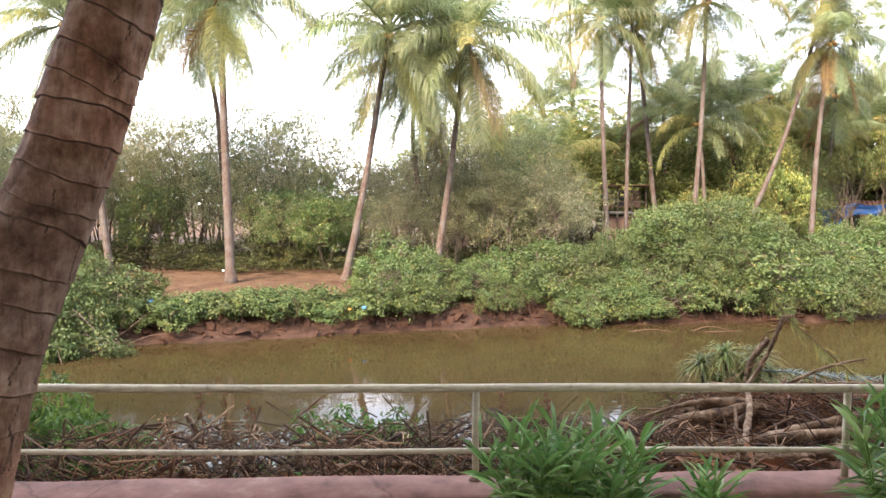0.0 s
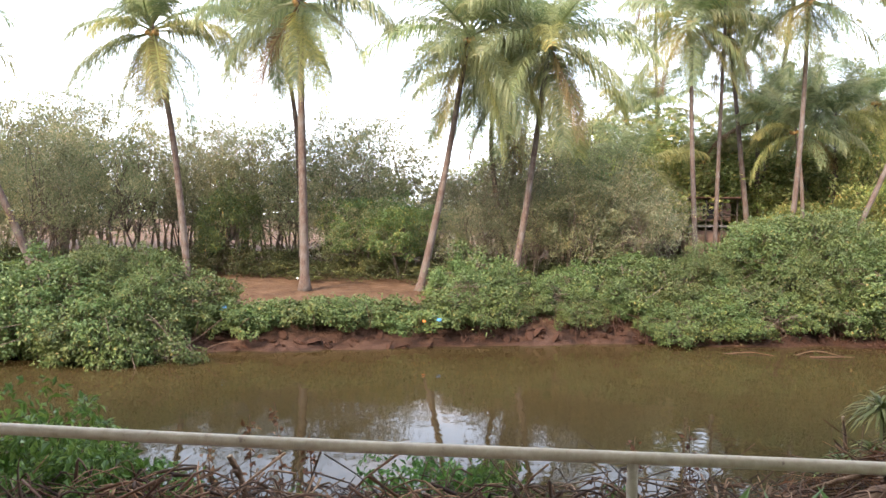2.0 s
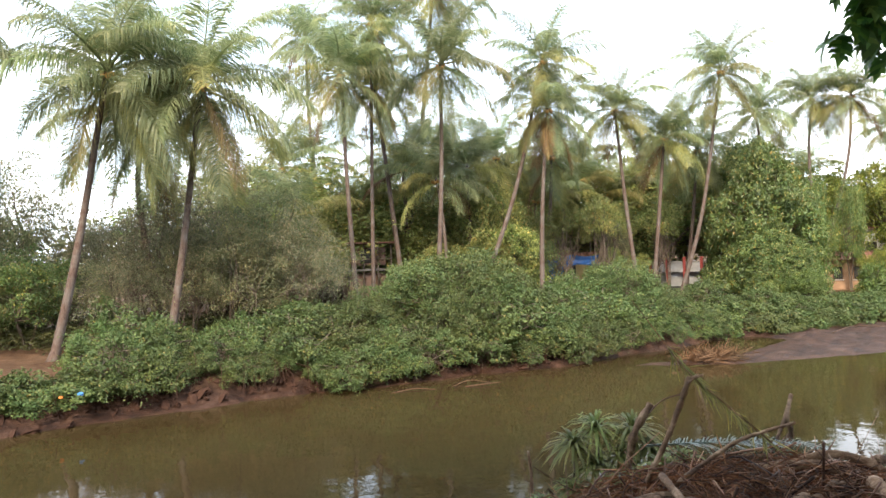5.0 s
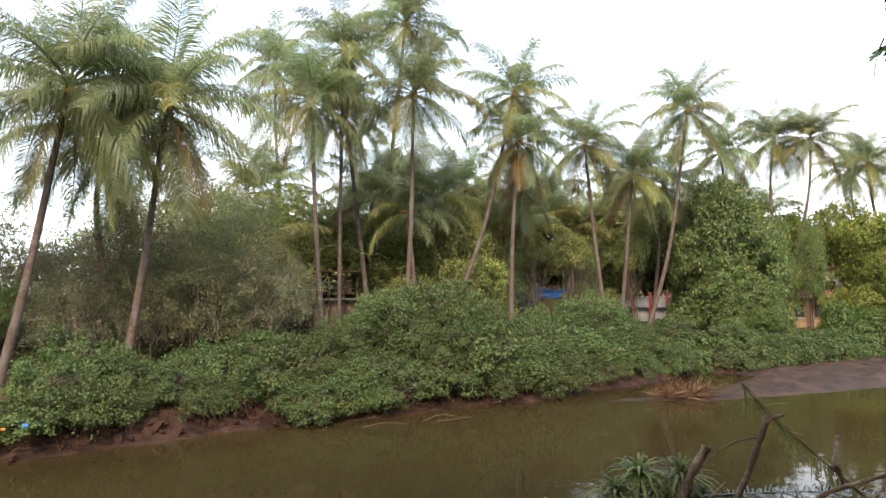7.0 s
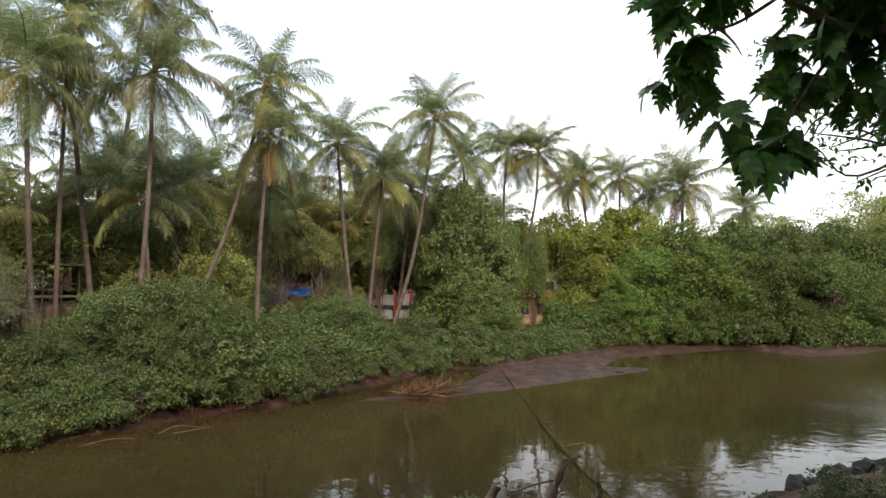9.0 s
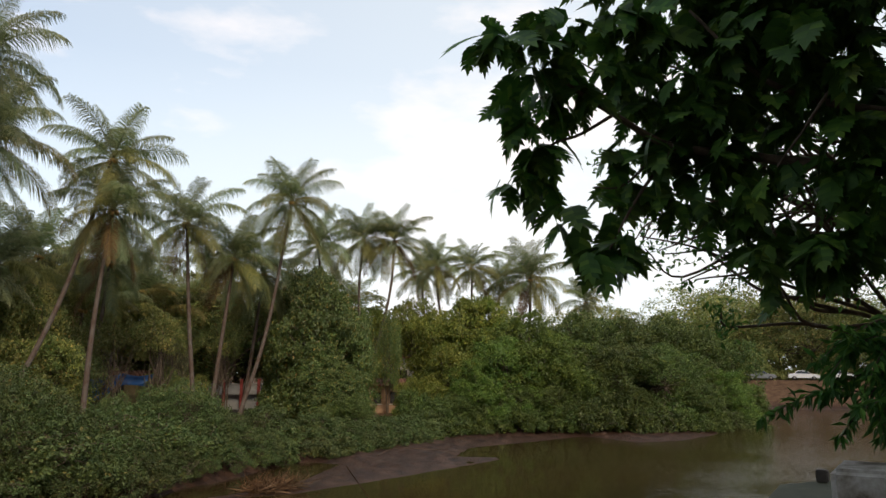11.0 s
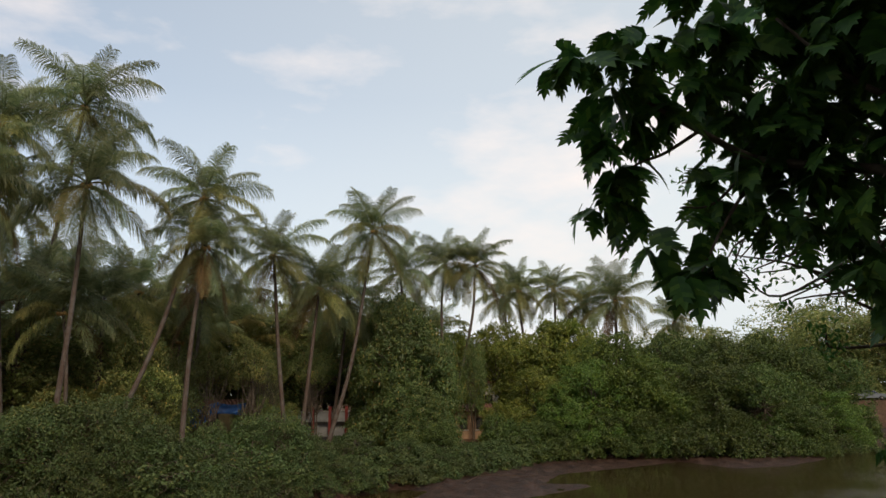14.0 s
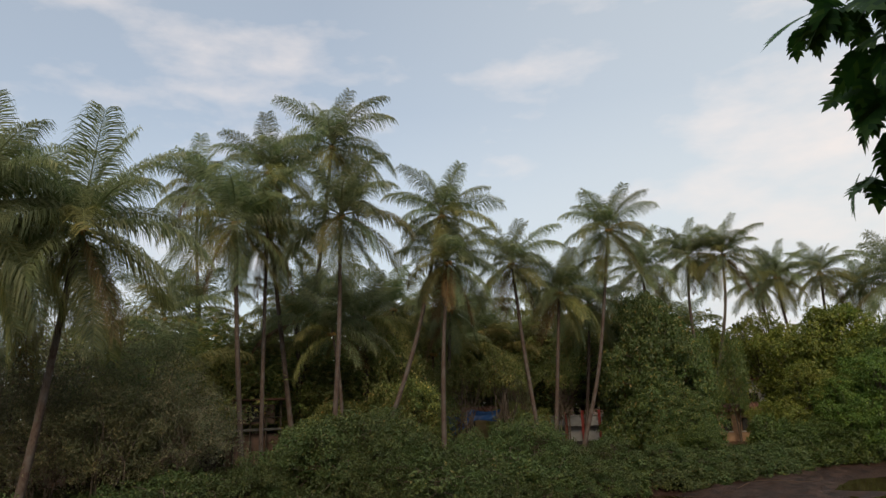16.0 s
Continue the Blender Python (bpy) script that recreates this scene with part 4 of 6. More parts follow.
    tagged(part("branchwork", joined("branchwork", lumps), M_BARK, ob), kind="stuff")
    return ob


def heap_of_lobes(seed, n, spread, height, r0, r1, base=1.2):
    """Lobes piled into an uneven dome."""
    rg = np.random.default_rng(seed)
    out = []
    for k in range(n):
        a_, u = k * 2.4 + rg.random() * 0.6, (k + 0.5) / n
        rad = spread * math.sqrt(u) * (0.85 + 0.3 * rg.random())
        top = height * (1.0 - 0.55 * u ** 1.3) * (0.88 + 0.24 * rg.random())
        r = r0 + (r1 - r0) * rg.random()
        out.append((rad * math.cos(a_), rad * math.sin(a_), max(base, top - r), r, 0.85 + 0.25 * rg.random()))
        if top - r > base + r and u > 0.3:
            out.append((1.1 * rad * math.cos(a_ + 0.3), 1.1 * rad * math.sin(a_ + 0.3), base + 0.4 * r * rg.random(), r * 0.95, 0.9))
    return out


def plant_out(kinds, places, rng, sink=0.0, grow=1.0, tall=1.0):
    """Sets copies of the kinds at places (x, y, scale, height scale); the first of each kind is used itself, and set last."""
    first = {}
    for x, y, s, sz in places:
        k = int(rng.integers(len(kinds)))
        m = Matrix.Translation((x, y, land_z(x, y) - sink)) @ Matrix.Rotation(rng.random() * 6.283, 4, "Z") @ Matrix.Diagonal((s * grow, s * grow, sz * tall, 1))
        if k in first:
            copy_thing(kinds[k], m)
        else:
            first[k] = m
    for k, ob in enumerate(kinds):
        x, y, s, sz = places[0]
        ob.matrix_basis = first.get(k, Matrix.Translation((x + 0.6, y + 0.8, land_z(x, y) - sink)) @ Matrix.Diagonal((s, s, sz, 1)))


def copy_at(ob, m):
    """A copy at the full pose m, whatever the scale of the first one."""
    return copy_thing(ob, m @ Matrix.Diagonal((1 / ob.scale.x, 1 / ob.scale.y, 1 / ob.scale.z, 1)))


rng = np.random.default_rng(42)
G_CREEP = "creeper-covered bushes along the far bank"
creepers = [lobed_kind("bush", "dense green creeper-covered bush overhanging the muddy bank", "bush", G_CREEP, M_CREEPER, heap_of_lobes(50 + k, 8 + k, 1.25, 1.65, 0.26, 0.55, 0.2), 90, 36, 0.088, 50 + k, clump_r=0.24, width=0.62, trunk_r=0.02, stems=4, droop=0.65, low=-0.7, floor=-0.5, sprays=0.9) for k in range(4)]
creepers_tall = [lobed_kind("bush", "tall mound of green creepers climbing towards the palms", "bush", G_CREEP, M_CREEPER, heap_of_lobes(56 + k, 15 + 2 * k, 2.0, 3.4, 0.34, 0.8, 0.3), 52, 46, 0.096, 56 + k, clump_r=0.32, width=0.62, trunk_r=0.03, stems=5, droop=0.65, low=-0.7, floor=-0.5, sprays=0.9) for k in range(4)]
low_hedge = [bush_kind("bush", "low trailing green hedge plant with yellowing lower leaves", "bush", "low hedge along the far bank", M_CREEPER, (1.2, 0.8, 0.62), 50, 60, 0.11, 60 + k, clump_r=0.27, width=0.62, stems=5, floor=-0.35, low=-0.5) for k in range(3)]
scrub = [tree_kind("scrub_tree", "dusty olive small-leaved scrub tree with many thin stems", "tree", "scrub trees behind the clearing", M_DRYSCRUB if k == 3 else M_SCRUB, 6.0, (2.5, 2.3, 2.7), 170, 46, 0.115, 70 + k, clump_r=0.52, trunk_r=0.06, stems=6, width=0.38, sprays=1.0, shell=0.25, droop=0.1) for k in range(4)]
broad = [tree_kind("broadleaf_tree", "full green broad-leaved tree with dense crown", "tree", "broad-leaved trees on the far bank", M_BROAD, 7.0, (2.8, 2.6, 3.1), 130, 80, 0.2, 80 + k, clump_r=0.72, trunk_r=0.16, stems=2, width=0.5, shell=0.5) for k in range(3)]
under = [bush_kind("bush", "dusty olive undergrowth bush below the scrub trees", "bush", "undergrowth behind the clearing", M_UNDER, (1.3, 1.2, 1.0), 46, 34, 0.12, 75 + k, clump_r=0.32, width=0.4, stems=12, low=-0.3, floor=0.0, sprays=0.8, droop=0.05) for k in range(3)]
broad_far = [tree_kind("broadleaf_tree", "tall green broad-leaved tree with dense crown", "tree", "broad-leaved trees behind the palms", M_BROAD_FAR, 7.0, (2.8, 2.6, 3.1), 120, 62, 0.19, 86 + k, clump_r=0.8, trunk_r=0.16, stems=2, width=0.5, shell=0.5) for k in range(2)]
mangrove = [lobed_kind("mangrove", ("yellow-green mangrove tree", "bright green mangrove tree", "deep green mangrove tree")[k] + " with leaves down to the mud", "tree", "mangroves along the mud", (M_MANGROVE, M_MANGROVE_MID, M_MANGROVE_DEEP)[k], heap_of_lobes(90 + k, 11, 3.2, 8.2, 1.2, 1.9, 0.9), 13, 60, 0.2, 90 + k, clump_r=0.6, trunk_r=0.12, stems=5, droop=0.4) for k in range(3)]
vine_tree = [lobed_kind("broadleaf_tree", "broad-leaved tree wrapped in creepers from crown to foot", "tree", "broad-leaved trees on the far bank", M_BROAD, heap_of_lobes(96 + k, 12, 3.0, 9.0, 1.2, 1.8, 1.0), 13, 64, 0.21, 96 + k, clump_r=0.6, trunk_r=0.18, stems=3, droop=0.65) for k in range(2)]
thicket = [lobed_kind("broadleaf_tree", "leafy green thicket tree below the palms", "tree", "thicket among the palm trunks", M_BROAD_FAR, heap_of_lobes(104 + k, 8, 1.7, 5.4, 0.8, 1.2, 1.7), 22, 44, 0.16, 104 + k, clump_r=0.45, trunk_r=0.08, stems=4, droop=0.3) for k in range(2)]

stemmy = tree_kind("broadleaf_tree", "thin many-stemmed tree with bare lower branches in front of the tarpaulin", "tree", "thin trees among the houses", M_BROAD_FAR, 5.6, (2.0, 1.7, 1.4), 60, 46, 0.17, 101, clump_r=0.5, trunk_r=0.06, stems=8, shell=0.3, low=-0.35, lift=0.8)

# creeper mounds: the front row spills over the bank, the rows behind climb towards the palms
def bank_y(x):
    return float(np.interp(x, FAR_X, FAR_Y))


BRIM_X = [-22, -17, -15, -13.5, -11.4, -10.4, -3.2, -1.8, -0.6, 0.6, 2.8, 5, 6.6, 8.8, 9.8, 11, 12, 13.3, 15, 17.6, 19, 20.2, 21.3, 22.6, 25, 28, 32, 39]
BRIM_Z = [0.5, 0.1, -0.2, 1.0, -0.2, -0.9, -1.2, 0.3, -0.4, -0.9, -0.3, 0.0, -0.1, 0.4, 1.2, 2.0, 1.7, 0.6, 0.2, -0.4, 0.3, 1.0, 0.4, -0.3, -0.5, -0.8, -1.3, -1.9]


def mound(x, y, top, wide=1.0):
    """Place and height of a bush whose top reaches the given height, and how wide it spreads for that."""
    return (x, y, wide, max(0.5, top - land_z(x, y)))


def brim(x):
    return float(np.interp(x, BRIM_X, BRIM_Z))


places = []
for off, step, share, lo in ((1.1, 1.0, 0.06, -1.4), (2.0, 1.25, 0.5, -1.4), (3.1, 1.5, 1.0, -2.3), (4.7, 1.9, 0.95, -1.0), (6.8, 2.2, 0.85, 2.0)):
    for x in np.arange(lo, 33.0, step):
        top = -1.45 + (brim(x) + 1.45) * share + rng.normal() * 0.28
        places.append(mound(x + rng.normal() * 0.25, bank_y(x) + off + rng.normal() * 0.3, top, 0.9 + 0.45 * rng.random()))
for x in np.arange(5.0, 8.4, 0.9):
    places.append(mound(x + rng.normal() * 0.2, bank_y(x) + 0.45 + 0.3 * rng.random(), -1.75 + rng.normal() * 0.15, 1.2))
for off, step, share in ((-0.1, 0.9, 0.25), (1.2, 1.1, 0.75), (2.8, 1.3, 1.0)):
    for x in np.arange(-23, -10.9, step):
        top = -1.6 + (brim(x) + 1.6) * share + rng.normal() * 0.12
        places.append(mound(x + rng.normal() * 0.2, bank_y(x) + off + rng.normal() * 0.2, top, 0.9 + 0.35 * rng.random()))
plant_out(creepers, [(x, y, w * h / 1.6, h / 1.6) for x, y, w, h in places if h < 2.1], rng)
plant_out(creepers_tall, [(x, y, 0.85 * w * h / 3.5, h / 3.5) for x, y, w, h in places if h >= 2.1], rng)
places = [(x + rng.normal() * 0.15, bank_y(x) + 1.6 + rng.normal() * 0.15, 0.85 + 0.25 * rng.random(), 0.66 + 0.3 * rng.random()) for x in np.arange(-10.4, -0.6, 0.6)]
places += [(x + rng.normal() * 0.2, bank_y(x) + 1.25 + rng.normal() * 0.1, 0.4 + 0.2 * rng.random(), 0.5 + 0.3 * rng.random()) for x in np.arange(-10.2, -0.8, 1.6)]
places += [(x + rng.normal() * 0.3, bank_y(x) + 0.1 + 2.3 * rng.random(), 1.0 + 0.5 * rng.random(), 0.9 + 0.5 * rng.random()) for x in np.arange(25, 46, 0.45)]
plant_out(low_hedge, places, rng, 0.08, 0.97, 0.85)

# scrub behind the clearing
places = []
for row, (y0, step, s0) in enumerate(((36.8, 2.3, 0.9), (40.5, 2.7, 1.15), (46.0, 3.2, 1.35))):
    for x in np.arange(-44, 6.6, step):
        tall = 0.72 if -7.5 < x < -2 else (1.15 if x < -18 else 1.08)
        places.append((x + rng.normal() * 0.7, y0 + rng.normal() * 0.7 + (-4.0 if x < -18 else 0), s0 * (0.85 + 0.3 * rng.random()), s0 * tall * (0.8 + 0.4 * rng.random())))
places += [(2.6, 33.6, 0.9, 0.95), (5.0, 34.0, 0.8, 0.95), (4.6, 35.6, 0.7, 0.85), (0.4, 34.2, 0.8, 0.8), (4.0, 36.0, 1.0, 1.15), (-2.0, 35.0, 0.7, 0.7), (-24, 27.5, 1.2, 1.25), (-27, 26, 1.2, 1.25), (-20.5, 29.5, 1.0, 1.05), (-31, 24, 1.3, 1.4)]
plant_out(scrub, places, rng, 0.0, 0.95, 0.95)
for k, (x, y, s, sz) in enumerate(((29.6, 44.6, 0.36, 0.95), (22.6, 44.0, 0.4, 0.85))):
    copy_at(scrub[3], Matrix.Translation((x, y, land_z(x, y) - 0.1)) @ Matrix.Rotation(k * 1.9, 4, "Z") @ Matrix.Diagonal((s, s, sz, 1)))
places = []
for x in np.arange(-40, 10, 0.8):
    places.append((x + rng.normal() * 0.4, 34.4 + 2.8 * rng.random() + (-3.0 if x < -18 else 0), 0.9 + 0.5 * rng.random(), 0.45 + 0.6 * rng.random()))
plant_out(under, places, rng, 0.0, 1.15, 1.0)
# broad-leaved trees between and behind the palms
places = [(-5.8, 35.2, 0.72, 0.66), (-8.4, 36.4, 0.7, 0.7), (-14.5, 35.5, 0.7, 0.75), (4.5, 38.5, 1.0, 1.0), (17.5, 44.5, 0.6, 0.6), (21.5, 43.0, 0.75, 0.75), (24.8, 51.5, 0.9, 1.0), (28.5, 57.0, 1.0, 0.95), (30.8, 56, 1.0, 0.9), (36.5, 52.0, 0.8, 0.8),
          (42.5, 44.0, 1.3, 1.2), (44.8, 41.8, 0.55, 1.5), (47.6, 41.0, 0.5, 1.4)]
near_broad, places = places, []
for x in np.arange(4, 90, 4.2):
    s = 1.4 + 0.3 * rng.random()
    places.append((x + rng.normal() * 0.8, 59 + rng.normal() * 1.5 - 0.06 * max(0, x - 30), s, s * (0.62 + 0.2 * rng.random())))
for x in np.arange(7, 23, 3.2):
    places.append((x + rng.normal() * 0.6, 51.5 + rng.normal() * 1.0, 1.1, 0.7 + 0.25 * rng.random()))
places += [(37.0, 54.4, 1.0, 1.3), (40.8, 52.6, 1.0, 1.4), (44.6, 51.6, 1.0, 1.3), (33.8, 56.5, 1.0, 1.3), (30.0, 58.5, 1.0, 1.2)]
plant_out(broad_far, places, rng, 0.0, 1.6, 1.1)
places = near_broad
for x in (5.6, 14.6, 16.4, 18.5, 20.4):
    places.append((x + rng.normal() * 0.4, 44.0 + rng.normal() * 1.0, 0.45 + 0.15 * rng.random(), 0.3 + 0.2 * rng.random()))
plant_out(broad, places, rng, 0.0, 0.78, 0.78)
plant_out(vine_tree, [(37.0, 39.2, 0.85, 1.12), (38.6, 39.4, 0.85, 1.0), (41.2, 43.5, 0.95, 1.2), (35.4, 37.6, 0.5, 0.62), (36.0, 36.4, 0.5, 0.5)], rng)
plant_out([stemmy], [(24.4, 43.6, 0.9, 1.05), (26.8, 42.6, 1.0, 1.15), (22.9, 45.2, 0.8, 1.0), (29.4, 45.0, 0.9, 1.1), (33.0, 44.2, 0.8, 1.15)], rng)
plant_out(thicket, [(15.6, 48.4, 0.9, 0.9), (16.0, 44.2, 0.9, 0.75), (19.2, 43.2, 1.0, 0.9), (20.2, 43.0, 0.9, 1.0), (21.8, 46.4, 0.8, 1.1), (28.2, 44.0, 0.6, 0.7), (31.0, 44.8, 0.6, 0.6), (20.0, 44.5, 1.1, 1.5), (5.6, 42.0, 1.0, 1.2), (4.2, 40.5, 1.0, 1.2), (9.2, 47.5, 1.0, 1.3), (14.2, 49.6, 1.2, 1.3), (17.4, 48.4, 1.2, 1.2), (20.5, 49.4, 1.3, 1.3), (23.6, 50.4, 1.3, 1.35), (26.5, 53.5, 1.3, 1.5), (17.6, 43.6, 0.8, 0.62), (14.4, 43.0, 0.8, 0.6)], rng)


def round_bend(bearing, reach, s, sz):
    """A place by its bearing and distance from the bend of the creek."""
    return (-0.2 + reach * math.sin(radians(bearing)), 3.0 + reach * math.cos(radians(bearing)), s, sz)


# yellow-green, bright green and deep green mangroves round the bend
for kind, spots in ((mangrove[0], ((57.4, 66, 1.15, 1.18), (58.8, 67, 1.05, 1.2), (54.0, 74, 1.0, 1.2), (50.6, 75, 0.9, 1.1), (53.2, 60.5, 0.32, 0.42), (60.5, 64, 0.8, 1.0), (56.6, 61, 0.7, 0.72))),
                    (mangrove[1], ((62.6, 62.5, 1.0, 0.98), (60.4, 60.5, 0.75, 0.75), (64.6, 62, 0.85, 0.8), (58.2, 59.5, 0.6, 0.55), (76.6, 72, 0.8, 0.6))),
                    (mangrove[2], ((66.5, 71, 1.1, 1.2), (69.0, 63.5, 0.95, 0.88), (69.6, 72, 1.1, 1.15), (72.4, 64.5, 0.9, 0.82), (73.4, 74, 1.1, 1.2), (66.8, 62.5, 0.7, 0.6), (75.0, 64.5, 0.65, 0.55), (76.4, 78, 1.0, 1.1), (77.6, 74, 0.55, 0.42), (78.3, 77, 0.5, 0.4), (56.2, 58.0, 0.5, 0.42), (48.6, 50.0, 0.4, 0.3), (61.9, 59.5, 0.42, 0.4), (64.2, 59.6, 0.5, 0.42), (70.6, 61.4, 0.5, 0.42)))):
    plant_out([kind], [round_bend(b, d * (0.945 + 0.003 * max(0, b - 60)), s, sz) for b, d, s, sz in spots], rng, 0.4)
skirt = [lobed_kind("mangrove", "low leafy mangrove bush at the edge of the mud", "bush", "low mangroves along the mud", M_MANGROVE_DEEP, heap_of_lobes(110 + k, 7, 1.3, 1.9, 0.5, 0.8, 0.3), 40, 40, 0.15, 110 + k, clump_r=0.36, trunk_r=0.04, stems=4, floor=-0.3) for k in range(2)]
plant_out(skirt, [round_bend(b + rng.normal() * 0.2, np.interp(b, (52, 55, 66, 75, 79), (52.0, 53.4, 57.0, 61.0, 71.0)) + rng.normal() * 0.5, 0.9 + 0.5 * rng.random(), 0.7 + 0.6 * rng.random()) for b in np.arange(53.5, 79, 1.3)], rng, 0.2)
for k, (x, y) in enumerate(((126, 2), (128, 8), (131, 14), (127, 20), (132, 25), (129, 31), (127, 37), (133, 42), (129, 48), (124, 54), (137, 18), (138, 30), (140, 6))):
    s = 2.3 + 0.6 * rng.random()
    copy_at(broad_far[k % 2], Matrix.Translation((x, y, land_z(x, y) - 0.1)) @ Matrix.Rotation(k * 1.3, 4, "Z") @ Matrix.Diagonal((s, s, s * (0.6 + 0.3 * rng.random()), 1)))

plant_out([bush_kind("bush", "dense green bush behind the parked cars", "bush", "bushes behind the parked cars", M_BROAD_FAR, (2.4, 2.2, 2.6), 50, 60, 0.3, 118, clump_r=0.8, low=-0.6)], [(125.5 + rng.normal(), y, 1.2 + 0.4 * rng.random(), 1.1 + 0.5 * rng.random()) for y in np.arange(0, 56, 3.0)], rng)


def far_woods():
    """Distant woods all round as one mass of leaf clumps."""
    rg = np.random.default_rng(15)
    ps, ws = [], []
    for ring, (r, top) in enumerate(((150, 9), (190, 13))):
        for az in np.arange(0, 6.283, 0.022 if ring == 0 else 0.02):
            x, y = 20 + r * math.sin(az), 20 + r * math.cos(az)
            rr = r * (0.95 + 0.1 * rg.random())
            x, y = 20 + rr * math.sin(az), 20 + rr * math.cos(az)
            gz = land_z(x, y)
            if gz < -1.9:
                gz = -2.0
            h = top * (0.6 + 0.5 * rg.random())
            m = 60
            d = unit(rg.normal(size=(m, 3)))
            ps.append(np.array([x, y, gz + h * 0.5]) + d * np.array([2.6, 2.6, h * 0.5]))
            ws.append(d + rg.normal(size=(m, 3)) * 0.4)
    p, w = np.concatenate(ps), np.concatenate(ws)
    ob = part("far_woods", leaves_mesh("far_woods", leaf_arrays(rg, p, w, 1.5 * (0.6 + 0.8 * rg.random(len(p))), 0.7)), M_SCRUB)
    tagged(ob, "distant hazy green woods on the horizon", "woods", kind="stuff")


far_woods()


# unseen shade trees added on the path's own side, behind and above the walker
places = [(-16, -1, 1.5, 1.9), (-11, -1.6, 1.5, 2.0), (-6.2, -1.6, 1.5, 2.0), (-2.4, -2.4, 1.45, 2.0), (1.8, -2.8, 1.5, 1.95), (6.2, -5.6, 1.5, 1.95), (10.8, -5.6, 1.5, 1.9), (15.5, -3.0, 1.5, 1.8), (21, -5, 1.5, 1.6), (-9, -9, 1.7, 1.8), (0, -10, 1.7, 1.8), (9, -10, 1.7, 1.8), (18, -11, 1.7, 1.8)]
grove = [copy_at(broad[0], Matrix.Translation((-22, -1, -0.1)) @ Matrix.Scale(1.4, 4))]
tagged(grove[0], "unseen leafy broad-leaved tree added to shade the path", "tree", "trees shading the path")
for x, y, s, sz in places:
    copy_at(grove[0], Matrix.Translation((x, y, -0.1)) @ Matrix.Rotation(x * 1.7, 4, "Z") @ Matrix.Diagonal((s * 0.95, s * 0.95, sz, 1)))


# houses among the palms
def house(name, label, x, y, z0, w, d, h, turn, wall, roof, openings, eave=0.35, rise=0.9):
    """A small house: wall with openings that go through it, a tiled lean roof, and framed windows. openings: (x, z, width, height)."""
    ob = thing(name, pose(x, y, z0, 0, 0, turn), label, "house")
    t = 0.2
    xs = sorted({0.0, w, *[o[0] for o in openings], *[o[0] + o[2] for o in openings]})
    zs = sorted({0.0, h, *[o[1] for o in openings], *[o[1] + o[3] for o in openings]})
    lumps = []
    def block(x0, x1, y0, y1, za, zb):
        v = [(a_, b_, c_) for a_ in (x0, x1) for b_ in (y0, y1) for c_ in (za, zb)]
        lumps.append((v, [(0, 1, 3, 2), (4, 6, 7, 5), (0, 4, 5, 1), (2, 3, 7, 6), (0, 2, 6, 4), (1, 5, 7, 3)]))
    for xa, xb in zip(xs[:-1], xs[1:]):
        for za, zb in zip(zs[:-1], zs[1:]):
            cx, cz = (xa + xb) / 2, (za + zb) / 2
            if not any(o[0] < cx < o[0] + o[2] and o[1] < cz < o[1] + o[3] for o in openings):
                block(xa, xb, 0, t, za, zb)
    block(0, t, t, d, 0, h)
    block(w - t, w, t, d, 0, h)
    block(0, w, d, d + t, 0, h)
    part("wall", joined("wall", lumps, False), wall, ob)
    part("floor_slab", box_mesh("floor_slab", t, w - t, t, d, -0.3, 0.02), M_DARK, ob)
    for ox, oz, ow, oh in openings:
        # dark boards fill the openings; the unlit room's shade is their colour
        win = part("window", box_mesh("window", ox + 0.05, ox + ow - 0.05, 0.12, 0.15, oz + 0.05, oz + oh - 0.05), M_DARK, ob, "dark board standing for the unlit window")
        part("sill", box_mesh("sill", ox - 0.06, ox + ow + 0.06, -0.06, 0.05, oz - 0.07, oz - 0.003, 0.01), M_WHITE, win)
    rv = [(-eave, -eave, h + 0.003), (w + eave, -eave, h + 0.003), (w + eave, d + eave, h + 0.003), (-eave, d + eave, h + 0.003), (-eave, d / 2, h + rise), (w + eave, d / 2, h + rise)]
    part("roof", as_mesh("roof", rv, [(0, 1, 5, 4), (2, 3, 4, 5), (0, 4, 3), (1, 2, 5), (0, 3, 2, 1)], False), roof, ob)
    n = int((w + 2 * eave) / 0.28)
    slope = math.atan2(rise, d / 2 + eave)
    for k in range(n):
        xx = -eave + 0.14 + k * 0.28
        pts = [(xx, -eave - 0.03, h + 0.02), (xx, d / 2, h + rise + 0.02)]
        part("tile", tube("tile", pts, 0.07, 6), roof, ob)
    return ob


